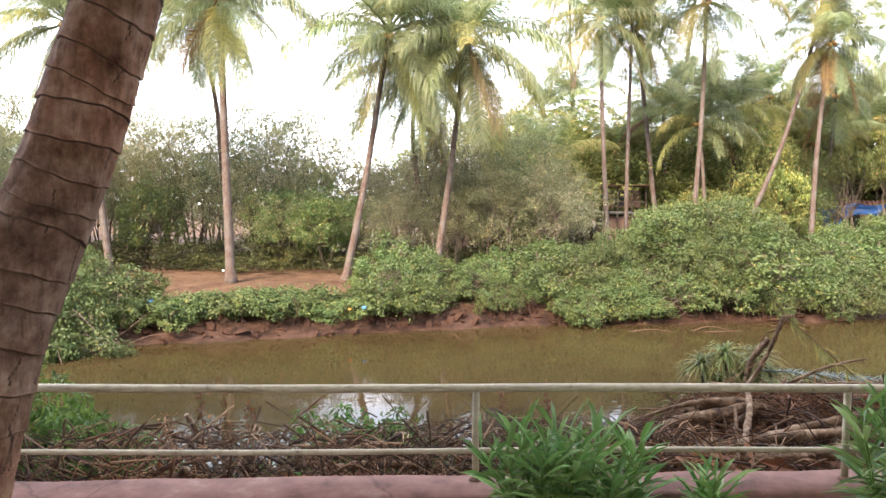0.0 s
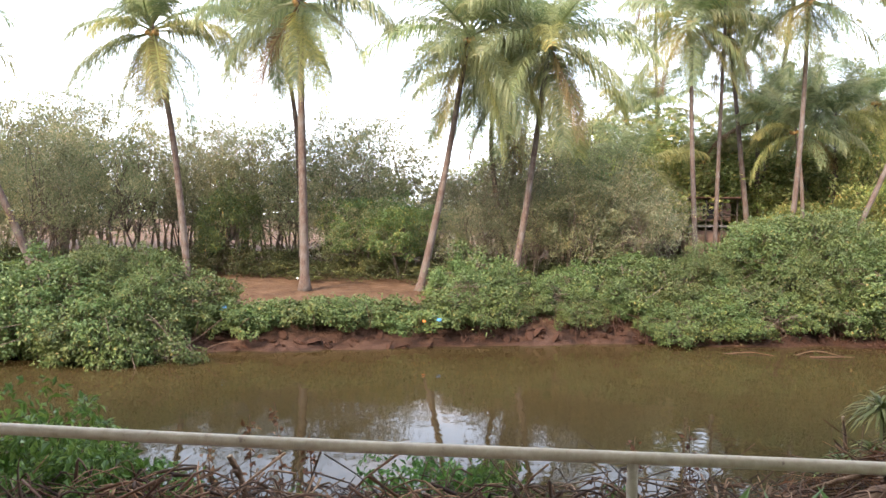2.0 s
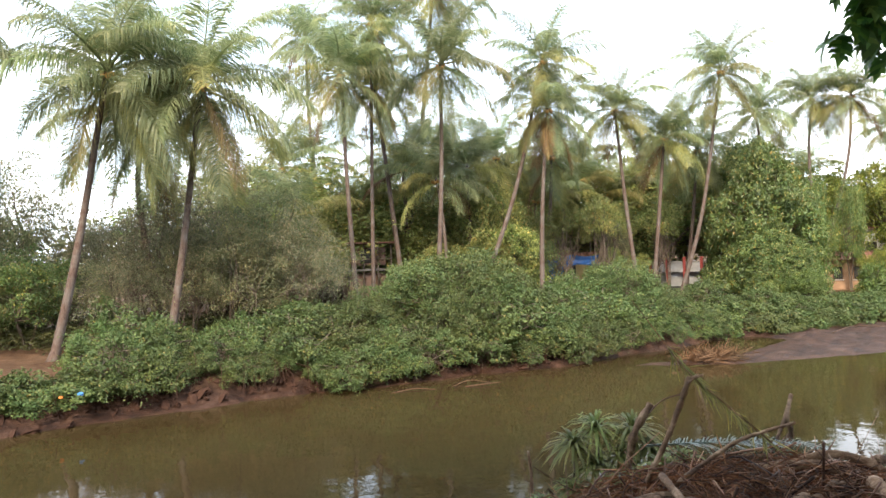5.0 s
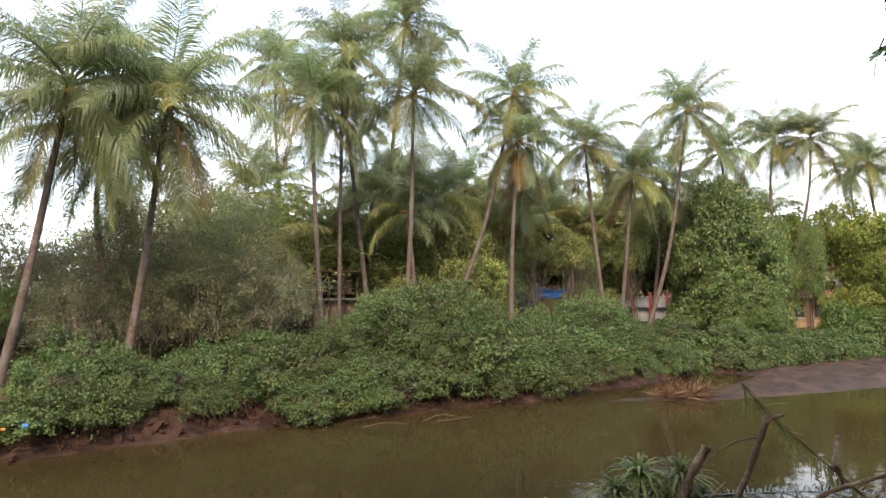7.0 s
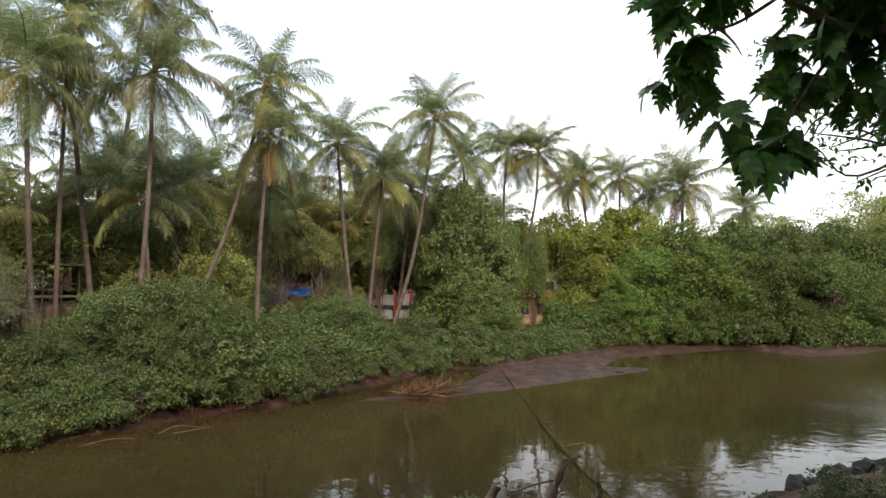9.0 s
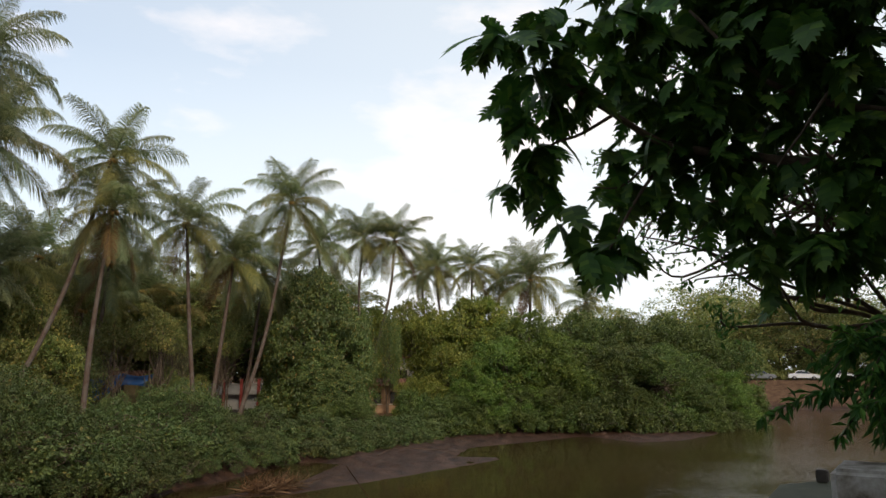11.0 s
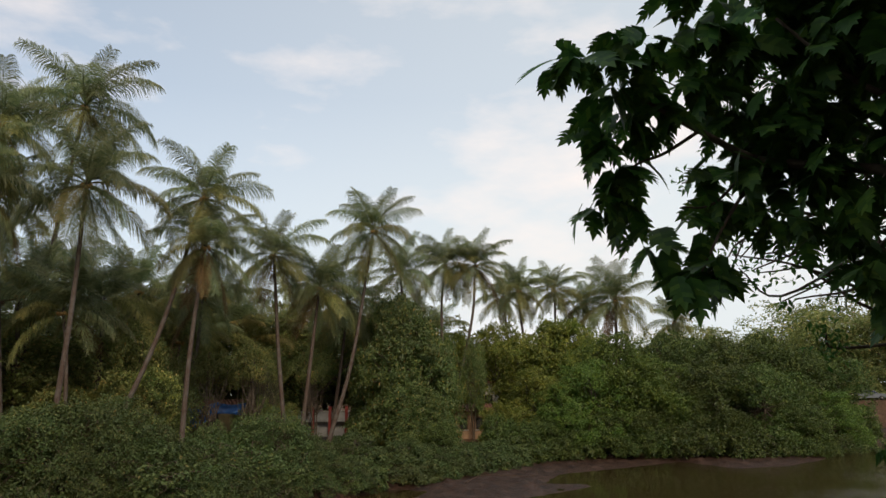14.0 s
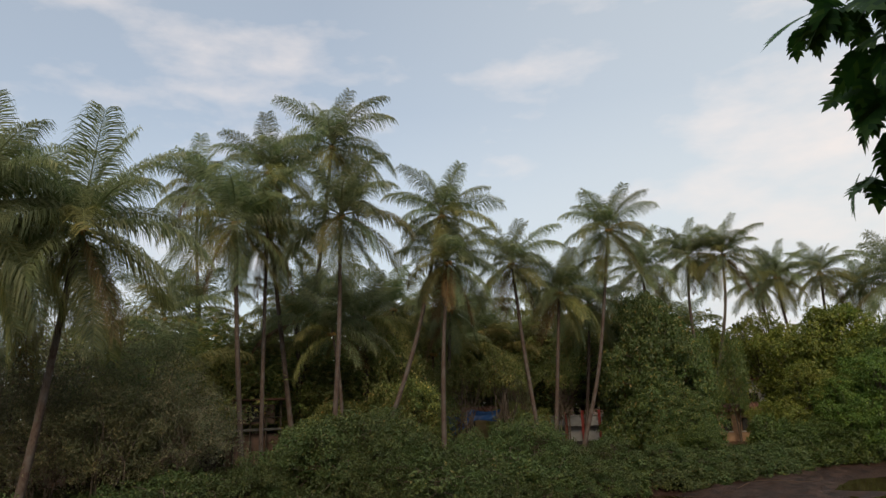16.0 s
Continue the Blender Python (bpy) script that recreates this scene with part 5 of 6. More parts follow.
def build_houses():
    hut = thing("hut", pose(10.4, 46.4, land_z(11, 46)), "weathered brown timber hut on posts with dark openings", "hut")
    b = land_z(11, 46)
    part("wall", box_mesh("wall", 0.2, 2.6, 0.6, 2.6, 1.35 - b, 2.5 - b, 0.02), M_BROWNWALL, hut)
    part("floor", box_mesh("floor", -0.1, 3.0, 0.1, 2.7, 0.98 - b, 1.12 - b, 0.02), M_CONCRETE, hut, "pale horizontal floor beam")
    for x in (0.0, 1.0, 1.95, 2.85):
        part("post", tube("post", [(x, 0.2, -0.1), (x, 0.2, 2.9 - b)], 0.06, 8), M_BARK, hut)
    part("base", box_mesh("base", 0.1, 2.8, 0.5, 2.5, -0.2, 0.8 - b), M_BROWNWALL, hut)
    # near-black block on the solid wall: an opening's shade put into colour
    part("opening", box_mesh("opening", 0.9, 1.7, 0.57, 0.64, 1.5 - b, 2.4 - b), M_DARK, hut)
    part("rail", tube("rail", [(-0.1, 0.16, 1.75 - b), (2.95, 0.16, 1.75 - b)], 0.04, 8), M_BARK, hut)
    part("roof", box_mesh("roof", -0.4, 3.3, -0.2, 3.0, 2.75 - b, 2.85 - b, 0.02), M_TILE, hut, "low clay roof")
    house("house", "cream plastered house with small windows behind the palms", 27.6, 50.3, land_z(29, 49) - 0.2, 5.4, 4.0, 3.0, -28, M_YELLOW, M_TILE, [(0.8, 1.4, 0.8, 1.0), (2.6, 1.4, 0.8, 1.0), (4.2, 0.2, 0.8, 2.0)], rise=0.35)
    house("house", "peach plastered house with dark windows by the creek", 45.6, 44.3, land_z(47, 42) - 0.3, 5.2, 4.0, 2.6, -48, M_PEACH, M_TILE, [(1.0, 1.1, 0.7, 1.0), (2.6, 1.1, 0.7, 1.0), (4.0, 1.1, 0.6, 1.0)], rise=0.6)
    house("house", "pale peach house half hidden by mangroves", 61.5, 44.5, land_z(63, 43), 5.0, 4.0, 3.4, -55, M_PEACH, M_TILE, [(1.2, 1.6, 0.8, 1.0), (3.0, 1.6, 0.8, 1.0)], rise=0.7)
    house("house", "whitewashed house among trees", 53.0, 47.5, land_z(55, 46), 4.5, 4.0, 4.2, -50, M_WHITE, M_TILE, [(1.2, 1.9, 0.8, 1.2), (2.8, 1.9, 0.8, 1.2)], rise=0.7)
    house("house", "cream house wall beyond the palms", 18.5, 55.0, land_z(20, 55), 6.0, 4.0, 3.4, -15, M_YELLOW, M_TILE, [(1.2, 1.4, 0.9, 1.1), (3.6, 1.4, 0.9, 1.1)])
    shed = thing("shed", pose(33.6, 48.9, land_z(36, 47), 0, 0, -39), "grey cement yard wall with pale coping and red painted posts", "shed")
    part("wall", box_mesh("wall", 0, 5.4, 0.0, 0.2, 1.55, 2.3, 0.01), M_GREYWALL, shed)
    part("back_wall", box_mesh("back_wall", 0, 5.4, 0.5, 0.7, -0.2, 1.5), M_GREYWALL, shed)
    part("cap", box_mesh("cap", -0.1, 5.5, -0.06, 0.26, 2.303, 2.38, 0.01), M_WHITE, shed, "pale coping on the wall")
    part("plinth", box_mesh("plinth", 0, 5.4, -0.3, 0.5, -0.3, 0.45), M_DARK, shed)
    for k in range(5):
        part("post", box_mesh("post", 0.05 + k * 1.26, 0.27 + k * 1.26, -0.08, -0.004, -0.3, 2.7, 0.01), M_RED, shed, "red painted post")
    tarp = thing("tarpaulin", (0, 0, 0), "crumpled blue tarpaulin hung between poles", "tarpaulin")
    verts, faces = [], []
    for i in range(26):
        for j in range(9):
            u, v = i / 25, j / 8
            verts.append((24.0 + 3.3 * u + 0.06 * math.sin(9 * v + 5 * u), 45.7 - 1.9 * u + 0.22 * math.sin(11 * u + 2 * v) + 0.09 * math.sin(31 * u + 7 * v), 1.42 + 0.25 * u - (0.95 + 0.35 * math.sin(5 * u + 1)) * v - 0.12 * math.sin(math.pi * u * 3)))
    faces = [(i * 9 + j, (i + 1) * 9 + j, (i + 1) * 9 + j + 1, i * 9 + j + 1) for i in range(25) for j in range(8)]
    part("sheet", as_mesh("sheet", verts, faces), M_TARP, tarp)
    for k, (x, y) in enumerate(((23.95, 45.75), (25.6, 44.8), (27.35, 43.8))):
        part("pole", tube("pole", [(x, y, land_z(x, y) - 0.1), (x + 0.05, y, 2.1)], 0.04, 6), M_BARK, tarp)
    crate = part("crate", box_mesh("crate", 23.9, 24.7, 45.0, 45.5, land_z(24.3, 45.2), land_z(24.3, 45.2) + 0.75, 0.02), M_YELLOW)
    tagged(crate, "pale yellow wooden crate below the tarpaulin", "crate")


build_houses()


# parked cars on the bare bank at the head of the creek
def car_paint(name, colour):
    mat, nodes, links, bsdf = material(name)
    n = noise_node(nodes, links, 3.0, 4.0, 0.5)
    ramp = ramp_node(nodes, links, n.outputs["Fac"], [(0.3, tuple(c * 0.85 for c in colour)), (0.7, colour)])
    links.new(ramp.outputs["Color"], bsdf.inputs["Base Color"])
    bsdf.inputs["Roughness"].default_value = 0.3
    return mat


M_GLASS, _gn, _gl, _gb = material("car_glass")
_gb.inputs["Base Color"].default_value, _gb.inputs["Roughness"].default_value = (0.02, 0.025, 0.03, 1), 0.08
M_TYRE = rough_material("tyre_rubber", [(0.3, (0.015, 0.015, 0.015)), (0.7, (0.03, 0.03, 0.03))], 8.0)


def car(x, y, turn, colour, label):
    ob = thing("car", pose(x, y, land_z(x, y) + 0.02, 0, 0, turn), label, "car", "cars parked on the bare bank")
    prof = [(-2.1, 0.35), (-2.15, 0.75), (-1.6, 0.9), (-1.0, 0.95), (-0.35, 1.42), (0.75, 1.45), (1.35, 1.0), (1.95, 0.95), (2.1, 0.8), (2.1, 0.35)]
    def loft(pr, w0, w1, zt):
        v = []
        for s in (-1, 1):
            for px_, pz in pr:
                v.append((px_, s * (w0 if pz < zt else w1), pz))
        n = len(pr)
        f = [tuple(range(n))[::-1], tuple(range(n, 2 * n))] + [(i, (i + 1) % n, n + (i + 1) % n, n + i) for i in range(n)]
        return v, f
    body = part("body", as_mesh("body", *loft(prof, 0.85, 0.66, 1.2), False), car_paint("car_paint", colour), ob)
    part("window", as_mesh("window", *loft([(-0.95, 0.97), (-0.36, 1.37), (0.72, 1.39), (1.22, 1.0)], 0.862, 0.70, 1.2), False), M_GLASS, body)
    for wx in (-1.35, 1.3):
        for wy in (-0.8, 0.8):
            wheel = part("wheel", tube("wheel", [(wx, wy - 0.1, 0.31), (wx, wy + 0.1, 0.31)], 0.31, 16), M_TYRE, ob)
            part("rim", tube("rim", [(wx, wy - 0.11, 0.31), (wx, wy + 0.11, 0.31)], 0.18, 10), M_CONCRETE, wheel)
    return ob


for x, y, turn, colour, label in ((118.5, 24.6, 98, (0.18, 0.19, 0.2), "dark grey sedan parked on the bare bank"), (117.5, 30.2, 60, (0.7, 0.7, 0.7), "white hatchback parked among others"),
                                  (119.5, 28.6, 80, (0.7, 0.7, 0.68), "white car parked nose to the creek"), (121.0, 19.0, 95, (0.65, 0.65, 0.65), "pale silver car parked by the road"),
                                  (120.0, 33.0, 75, (0.6, 0.6, 0.58), "pale car at the end of the row"), (122.0, 14.0, 100, (0.55, 0.55, 0.56), "silver car under the trees")):
    car(x, y, turn, colour, label)


# concrete works on the near bank, down the path
pillar = thing("pillar", (4.47, 3.47, 0), "stained whitewashed concrete end pillar of the railing", "pillar")
part("shaft", box_mesh("shaft", -0.22, 0.3, -0.24, 0.24, -0.6, 1.14, 0.03, 3), M_PILLAR, pillar)
part("plinth", box_mesh("plinth", -0.26, 0.34, -0.28, 0.28, -0.6, 0.12, 0.02, 2), M_CONCRETE, pillar)
slab = thing("landing", (0, 0, 0), "mossy concrete landing slab at the water's edge", "landing")
part("slab", as_mesh("slab", [(23.1, 7.75, -2.2), (26.5, 5.0, -2.2), (32.0, 5.9, -2.2), (28.3, 8.0, -2.2), (23.1, 7.75, -2.5), (26.5, 5.0, -2.5), (32.0, 5.9, -2.5), (28.3, 8.0, -2.5)],
                     [(0, 1, 2, 3), (4, 7, 6, 5), (0, 3, 7, 4), (1, 0, 4, 5), (2, 1, 5, 6), (3, 2, 6, 7)], False), M_MOSSY, slab)
part("bollard", box_mesh("bollard", 29.6, 30.1, 6.6, 7.0, -2.197, -1.75, 0.04, 2), M_ROCK, slab)


def rubble():
    rg = np.random.default_rng(31)
    rock = bmesh.new()
    bmesh.ops.create_icosphere(rock, subdivisions=2, radius=1.0)
    for v in rock.verts:
        v.co *= 0.8 + 0.35 * noise.noise(v.co * 1.4)
    me = bpy.data.meshes.new("stone")
    rock.to_mesh(me)
    rock.free()
    me.materials.append(M_ROCK)
    for k in range(150):
        x = 15 + 13 * rg.random()
        y = float(np.interp(x, NEAR_X, NEAR_Y)) - 0.2 - 2.6 * rg.random() ** 1.3
        s = 0.12 + 0.28 * rg.random()
        ob = part("stone", me, None, None, "", pose(x, y, land_z(x, y) + s * 0.1, rg.random() * 90, rg.random() * 90, rg.random() * 360) @ Matrix.Diagonal((s, s * (0.7 + 0.5 * rg.random()), s * 0.7, 1)))
        tagged(ob, "dark wet rubble stone on the near bank", "stone", "rubble stones by the landing")


rubble()


# clods and cracks on the far mud bank, litter in the hedge
def mud_details():
    rg = np.random.default_rng(32)
    bm = bmesh.new()
    bmesh.ops.create_icosphere(bm, subdivisions=2, radius=1.0)
    for v in bm.verts:
        v.co *= 0.75 + 0.5 * noise.noise(v.co * 1.8 + Vector((3, 1, 7)))
    me = bpy.data.meshes.new("mud_clod")
    bm.to_mesh(me)
    bm.free()
    me.materials.append(M_MUDLUMP)
    for k in range(260):
        x = -10 + 26 * rg.random()
        y = bank_y(x) + 0.15 + 1.0 * rg.random()
        s = 0.05 + 0.16 * rg.random() ** 2
        ob = part("mud_clod", me, None, None, "", pose(x, y, land_z(x, y) + s * 0.15, rg.random() * 60, rg.random() * 60, rg.random() * 360) @ Matrix.Diagonal((s * 1.7, s, s * 0.55, 1)))
        tagged(ob, "dark wet clod of mud on the bank", "mud clod", "mud clods on the bank")
    # bare roots hanging under the bushes
    lumps = []
    for k in range(190):
        x = -18 + 46 * rg.random()
        if -10 < x < -1 and rg.random() < 0.55:
            continue
        y = bank_y(x) + 0.5 + 0.9 * rg.random()
        z = land_z(x, y) + 0.5 + 0.4 * rg.random()
        e_ = (x + rg.normal() * 0.25, y - 0.5 - 0.4 * rg.random(), max(WATER_Z - 0.05, z - 0.9 - 0.4 * rg.random()))
        m_ = ((x + e_[0]) / 2 + rg.normal() * 0.1, y - 0.35, z - 0.25)
        lumps.append(tube_arrays(bend([(x, y, z), m_, e_], 4), list(np.linspace(0.014, 0.005, 9)), 5))
    tagged(part("bank_root", joined("bank_root", lumps), M_MUDLUMP), "tangle of bare roots hanging over the mud bank", "roots", kind="stuff")
    for (x, y, z, s, mat, label) in ((-2.66, 23.94, -1.88, 0.085, M_BLUEBAG, "crumpled blue plastic bag caught in the hedge"), (-3.14, 23.89, -1.93, 0.065, M_ORANGEBAG, "crumpled orange wrapper caught in the hedge"),
                                     (-9.6, 23.3, -1.6, 0.17, M_BLUEBAG, "torn blue bag hanging in the bush"), (-10.6, 21.75, -2.72, 0.13, M_WHITEBAG, "white bottle washed up at the waterline"),
                                     (-9.3, 30.1, -1.2, 0.06, M_WHITEBAG, "white rag tied to the palm's foot")):
        b2 = bmesh.new()
        bmesh.ops.create_icosphere(b2, subdivisions=3, radius=s)
        for v in b2.verts:
            v.co *= 0.8 + 0.7 * noise.noise(v.co * 9 / s * 0.2 + Vector((x, y, 0)))
            v.co.z *= 0.7
        tagged(part("litter", b2, mat, None, "", Matrix.Translation((x, y, z))), label, "litter")
    # drift sticks in and by the water
    for pts in ([(-10.9, 21.6, -2.75), (-10.0, 22.0, -2.4), (-9.3, 22.9, -1.7)], [(-9.8, 21.5, -2.78), (-9.2, 22.0, -2.5), (-8.6, 22.2, -2.45)], [(8.6, 24.6, -2.82), (9.4, 24.9, -2.7), (10.2, 24.6, -2.82)],
                [(9.0, 24.3, -2.79), (9.9, 24.2, -2.74), (10.4, 24.5, -2.79)], [(6.4, 24.5, -2.82), (7.3, 24.6, -2.75), (8.1, 24.3, -2.82)], [(30.5, 28.2, -2.66), (32.5, 28.4, -2.45), (35.0, 26.9, -2.6), (35.9, 27.3, -2.25)],
                [(-12.0, 20.2, -2.79), (-11.6, 20.2, -2.77), (-11.2, 20.25, -2.79)]):
        tagged(part("stick", tube("stick", bend(pts, 6), list(np.linspace(0.021, 0.008, (len(pts) - 1) * 6 + 1)), 7), M_CRACK), "bare grey driftwood stick stranded on the mud", "stick", "driftwood sticks")
    # heap of dead grass on the mud spit
    n = 900
    c = np.stack([19.6 + rg.normal(size=n) * 0.6, 24.5 + rg.normal(size=n) * 0.35, np.full(n, -2.75) + 0.22 * rg.random(n)], -1)
    w = unit(rg.normal(size=(n, 3)) * np.array([1.2, 0.8, 0.5]) + np.array([0.2, 0, 0.25]))
    tagged(part("dead_grass", leaves_mesh("dead_grass", leaf_arrays(rg, c, w, 0.4 + 0.5 * rg.random(n), 0.022, 0.03)), M_GRASS), "heap of washed-up dead brown grass on the mud spit", "grass", kind="stuff")


mud_details()


# near bank: brushwood, cut branches, palm fronds and young shrubs behind the railing
def near_bank():
    rg = np.random.default_rng(33)
    lumps = []
    for k in range(3600):
        x = -5.5 + 7.0 * rg.random() if k < 3200 else 1.0 + 3.4 * rg.random()
        y = 3.72 + 1.3 * rg.random() ** 1.2
        z = land_z(x, y) + 0.02 + 0.36 * rg.random()
        a_, up = rg.random() * 6.283, rg.normal() * 0.22
        ln = 0.12 + 0.42 * rg.random() ** 1.6
        up = rg.normal() * 0.45
        d = np.array([math.cos(a_), math.sin(a_) * 0.8, up]) * ln
        if y + d[1] < 3.66 or y - d[1] < 3.66:
            d[1] = abs(d[1]) * 0.2
        m_ = np.array([x, y, z + 0.03]) + rg.normal(size=3) * 0.03
        lumps.append(tube_arrays(bend([np.array([x, y, z]) - d / 2, m_, np.array([x, y, z]) + d / 2], 3), list(np.linspace(0.003 + 0.009 * rg.random() ** 3, 0.0022, 7)), 5))
    pile = thing("brushwood", (0, 0, 0), "grey-brown brushwood twigs heaped behind the kerb", "brushwood")
    for one in lumps[:260]:
        part("twig", joined("twig", [one]), M_TWIG, pile)
    tagged(part("twig_mass", joined("twig_mass", lumps[260:]), M_TWIG, pile), kind="stuff")
    lumps = []
    for k in range(230):
        x, y = -4.5 + 6.0 * rg.random(), 4.2 + 1.0 * rg.random()
        if rg.random() < 0.5:
            x, y = -0.3 + rg.normal() * 0.4, 5.1 + rg.normal() * 0.35
        z = land_z(x, y) - 0.05
        tip = (x + rg.normal() * 0.1, y + rg.normal() * 0.06, z + 0.12 + 0.3 * rg.random())
        lumps.append(tube_arrays([(x, y, z), ((x + tip[0]) / 2 + 0.01, y, (z + tip[2]) / 2), tip], [0.005, 0.0045, 0.003], 4))
    tagged(part("reed_stubble", joined("reed_stubble", lumps), M_TWIG), "dry upright reed stalks on the near bank", "reeds", kind="stuff")
    n = 2200
    x, y = -5.0 + 9.0 * rg.random(n), 3.75 + 1.6 * rg.random(n)
    c = np.stack([x, y, land(x, y) + 0.03 + 0.2 * rg.random(n) * (x > 1.0)], -1)
    w = unit(rg.normal(size=(n, 3)) * np.array([1, 1, 0.35]))
    tagged(part("leaf_litter", leaves_mesh("leaf_litter", leaf_arrays(rg, c, w, 0.06 + 0.16 * rg.random(n), 0.4, 0.12)), M_DRYLEAF), "dry curled brown leaves among the brushwood", "leaf litter", kind="stuff")


near_bank()


def log(pts, r0, r1, label, mat=M_SHEATH, cut=True, sides=12, name="log", group="cut logs and branches heaped on the near bank"):
    """A cut log or branch with rough bark and a pale sawn end."""
    r0, r1 = r0 * 0.68, r1 * 0.68
    line = bend(pts, 8)
    rg = np.random.default_rng(int(abs(pts[0][0]) * 1000) % 9973)
    n = len(line)
    radii = [float(r0 + (r1 - r0) * i / (n - 1)) * (1 + 0.13 * float(rg.normal())) for i in range(n)]
    ob = thing(name, tuple(line[0]), label, "log", group)
    part("bark", tube("bark", [p - line[0] for p in line], radii, sides), mat, ob)
    if cut:
        d = (line[-1] - line[-2]).normalized()
        e_ = line[-1] - line[0]
        part("cut_end", tube("cut_end", [e_ - d * 0.002, e_ + d * 0.004], [radii[-1] * 0.95, radii[-1] * 0.9], sides), M_WOOD, ob, "pale sawn end")
    return ob


def heap():
    log([(2.5, 6.0, -0.2), (2.57, 5.97, 0.08), (2.61, 5.94, 0.3), (2.74, 5.93, 0.47)], 0.034, 0.04, "short sawn branch stump sticking out of the heap", M_STICK)
    log([(2.24, 5.42, -0.02), (2.30, 5.42, 0.13), (2.46, 5.41, 0.39), (2.54, 5.35, 0.65), (2.57, 5.33, 0.76)], 0.024, 0.022, "upright forked branch with peeling bark", M_STICK)
    log([(2.555, 5.335, 0.72), (2.585, 5.31, 0.755), (2.63, 5.28, 0.77)], 0.02, 0.014, "sawn side stub of the upright branch", M_STICK)
    log([(2.55, 5.35, 0.66), (2.53, 5.55, 0.58), (2.6, 5.8, 0.42)], 0.008, 0.006, "thin dead twig between the branches", M_STICK, False, 6)
    log([(2.24, 5.30, -0.02), (2.33, 5.26, 0.13), (2.72, 5.19, 0.36), (2.85, 5.05, 0.46), (2.97, 4.94, 0.52)], 0.022, 0.012, "long bare crooked branch leaning out of the heap", M_STICK)
    log([(4.25, 6.4, -0.5), (4.42, 6.35, -0.05), (4.4, 6.36, 0.12), (4.55, 6.45, 0.28)], 0.036, 0.026, "forked stub with a pale cut top", M_STICK)
    log([(4.05, 6.2, -0.1), (4.25, 6.3, 0.02), (4.42, 6.38, 0.16)], 0.024, 0.02, "side fork of the stub", M_STICK, False)
    log([(2.66, 7.6, -1.0), (2.67, 7.58, -0.5), (2.63, 7.55, -0.22)], 0.028, 0.02, "thin upright broken stick", M_STICK)
    log([(1.15, 4.75, -0.08), (1.4, 4.82, 0.02), (1.7, 4.9, 0.10), (1.98, 4.95, 0.12)], 0.04, 0.075, "thick palm leaf base lying across the heap")
    log([(1.35, 5.0, 0.06), (1.65, 5.0, 0.16), (1.9, 5.0, 0.2), (2.08, 5.02, 0.18)], 0.012, 0.055, "curved dry flower sheath on the heap")
    log([(1.25, 4.35, -0.02), (1.7, 4.3, 0.03), (2.1, 4.25, 0.06), (2.6, 4.22, 0.08)], 0.05, 0.045, "long straight palm log at the front of the heap")
    log([(1.5, 4.5, -0.02), (2.0, 4.45, 0.1), (2.6, 4.5, 0.14)], 0.06, 0.05, "stout brown palm log in the heap")
    log([(1.95, 4.5, 0.06), (2.4, 4.6, 0.14), (2.85, 4.78, 0.16)], 0.05, 0.055, "sawn palm log tilted on the heap")
    log([(2.4, 4.3, -0.05), (2.9, 4.45, 0.12), (3.6, 4.7, 0.12)], 0.06, 0.05, "weathered palm log in the heap")
    log([(2.85, 5.35, 0.02), (3.11, 5.24, 0.09), (3.6, 5.2, 0.06), (4.5, 5.3, 0.0)], 0.035, 0.028, "long smooth grey branch lying towards the pillar", M_STICK)
    log([(2.2, 4.2, 0.1), (2.6, 4.22, 0.16), (3.0, 4.2, 0.1)], 0.03, 0.025, "peeled pale branch on the heap", M_STICK)
    log([(2.9, 4.2, -0.05), (3.1, 4.4, 0.15), (3.4, 4.8, 0.16)], 0.04, 0.05, "short dark log on the heap")
    log([(1.85, 4.3, 0.1), (2.1, 4.8, 0.2), (2.25, 5.2, 0.25)], 0.035, 0.03, "dead branch running back into the heap", M_STICK)
    log([(-1.62, 4.75, -0.2), (-1.66, 4.72, 0.05), (-1.71, 4.68, 0.2)], 0.03, 0.026, "dark dead stub standing in the brushwood", M_STICK)
    log([(-1.58, 3.80, 0.0), (-1.5, 3.83, 0.07), (-1.40, 3.86, 0.13)], 0.045, 0.05, "short pale sawn log behind the kerb")
    log([(-0.8, 4.1, 0.0), (-0.48, 4.15, 0.06), (-0.1, 4.2, 0.03)], 0.045, 0.03, "split palm leaf base behind the kerb")
    log([(-2.25, 4.6, 0.02), (-2.05, 4.55, 0.14), (-1.8, 4.5, 0.2)], 0.018, 0.01, "bent dead branch over the brushwood", M_STICK)
    rg = np.random.default_rng(54)
    def mass(x, y):
        return max(land_z(x, y) + 0.06, -0.95 + 1.09 * math.exp(-((x - 2.85) / 1.75) ** 4 - ((y - 5.15) / 1.15) ** 4))
    def leaf_base(c, way, length, w0, w1, lift):
        """A split palm leaf base: a curved, channelled stalk that widens to a ragged clasping end."""
        line = bend([Vector((0, 0, 0)), Vector((way[0], way[1], 0.0)) * length * 0.5 + Vector((0, 0, lift)), Vector((way[0], way[1], 0)) * length], 6)
        verts, faces = [], []
        sides = Vector((-way[1], way[0], 0))
        n = len(line)
        for q, p in enumerate(line):
            u = q / (n - 1)
            w = w0 + (w1 - w0) * u ** 2.2
            for a_ in range(10):
                ang = math.pi * a_ / 5
                x_ = math.cos(ang) * w
                z_ = math.sin(ang) * (0.022 + 0.12 * w) - 2.2 * w * (math.cos(ang) ** 2) * 0.25
                ragged = 0.05 * rg.normal() * (q == n - 1)
                verts.append(p + sides * x_ + Vector((way[0] * ragged, way[1] * ragged, z_)))
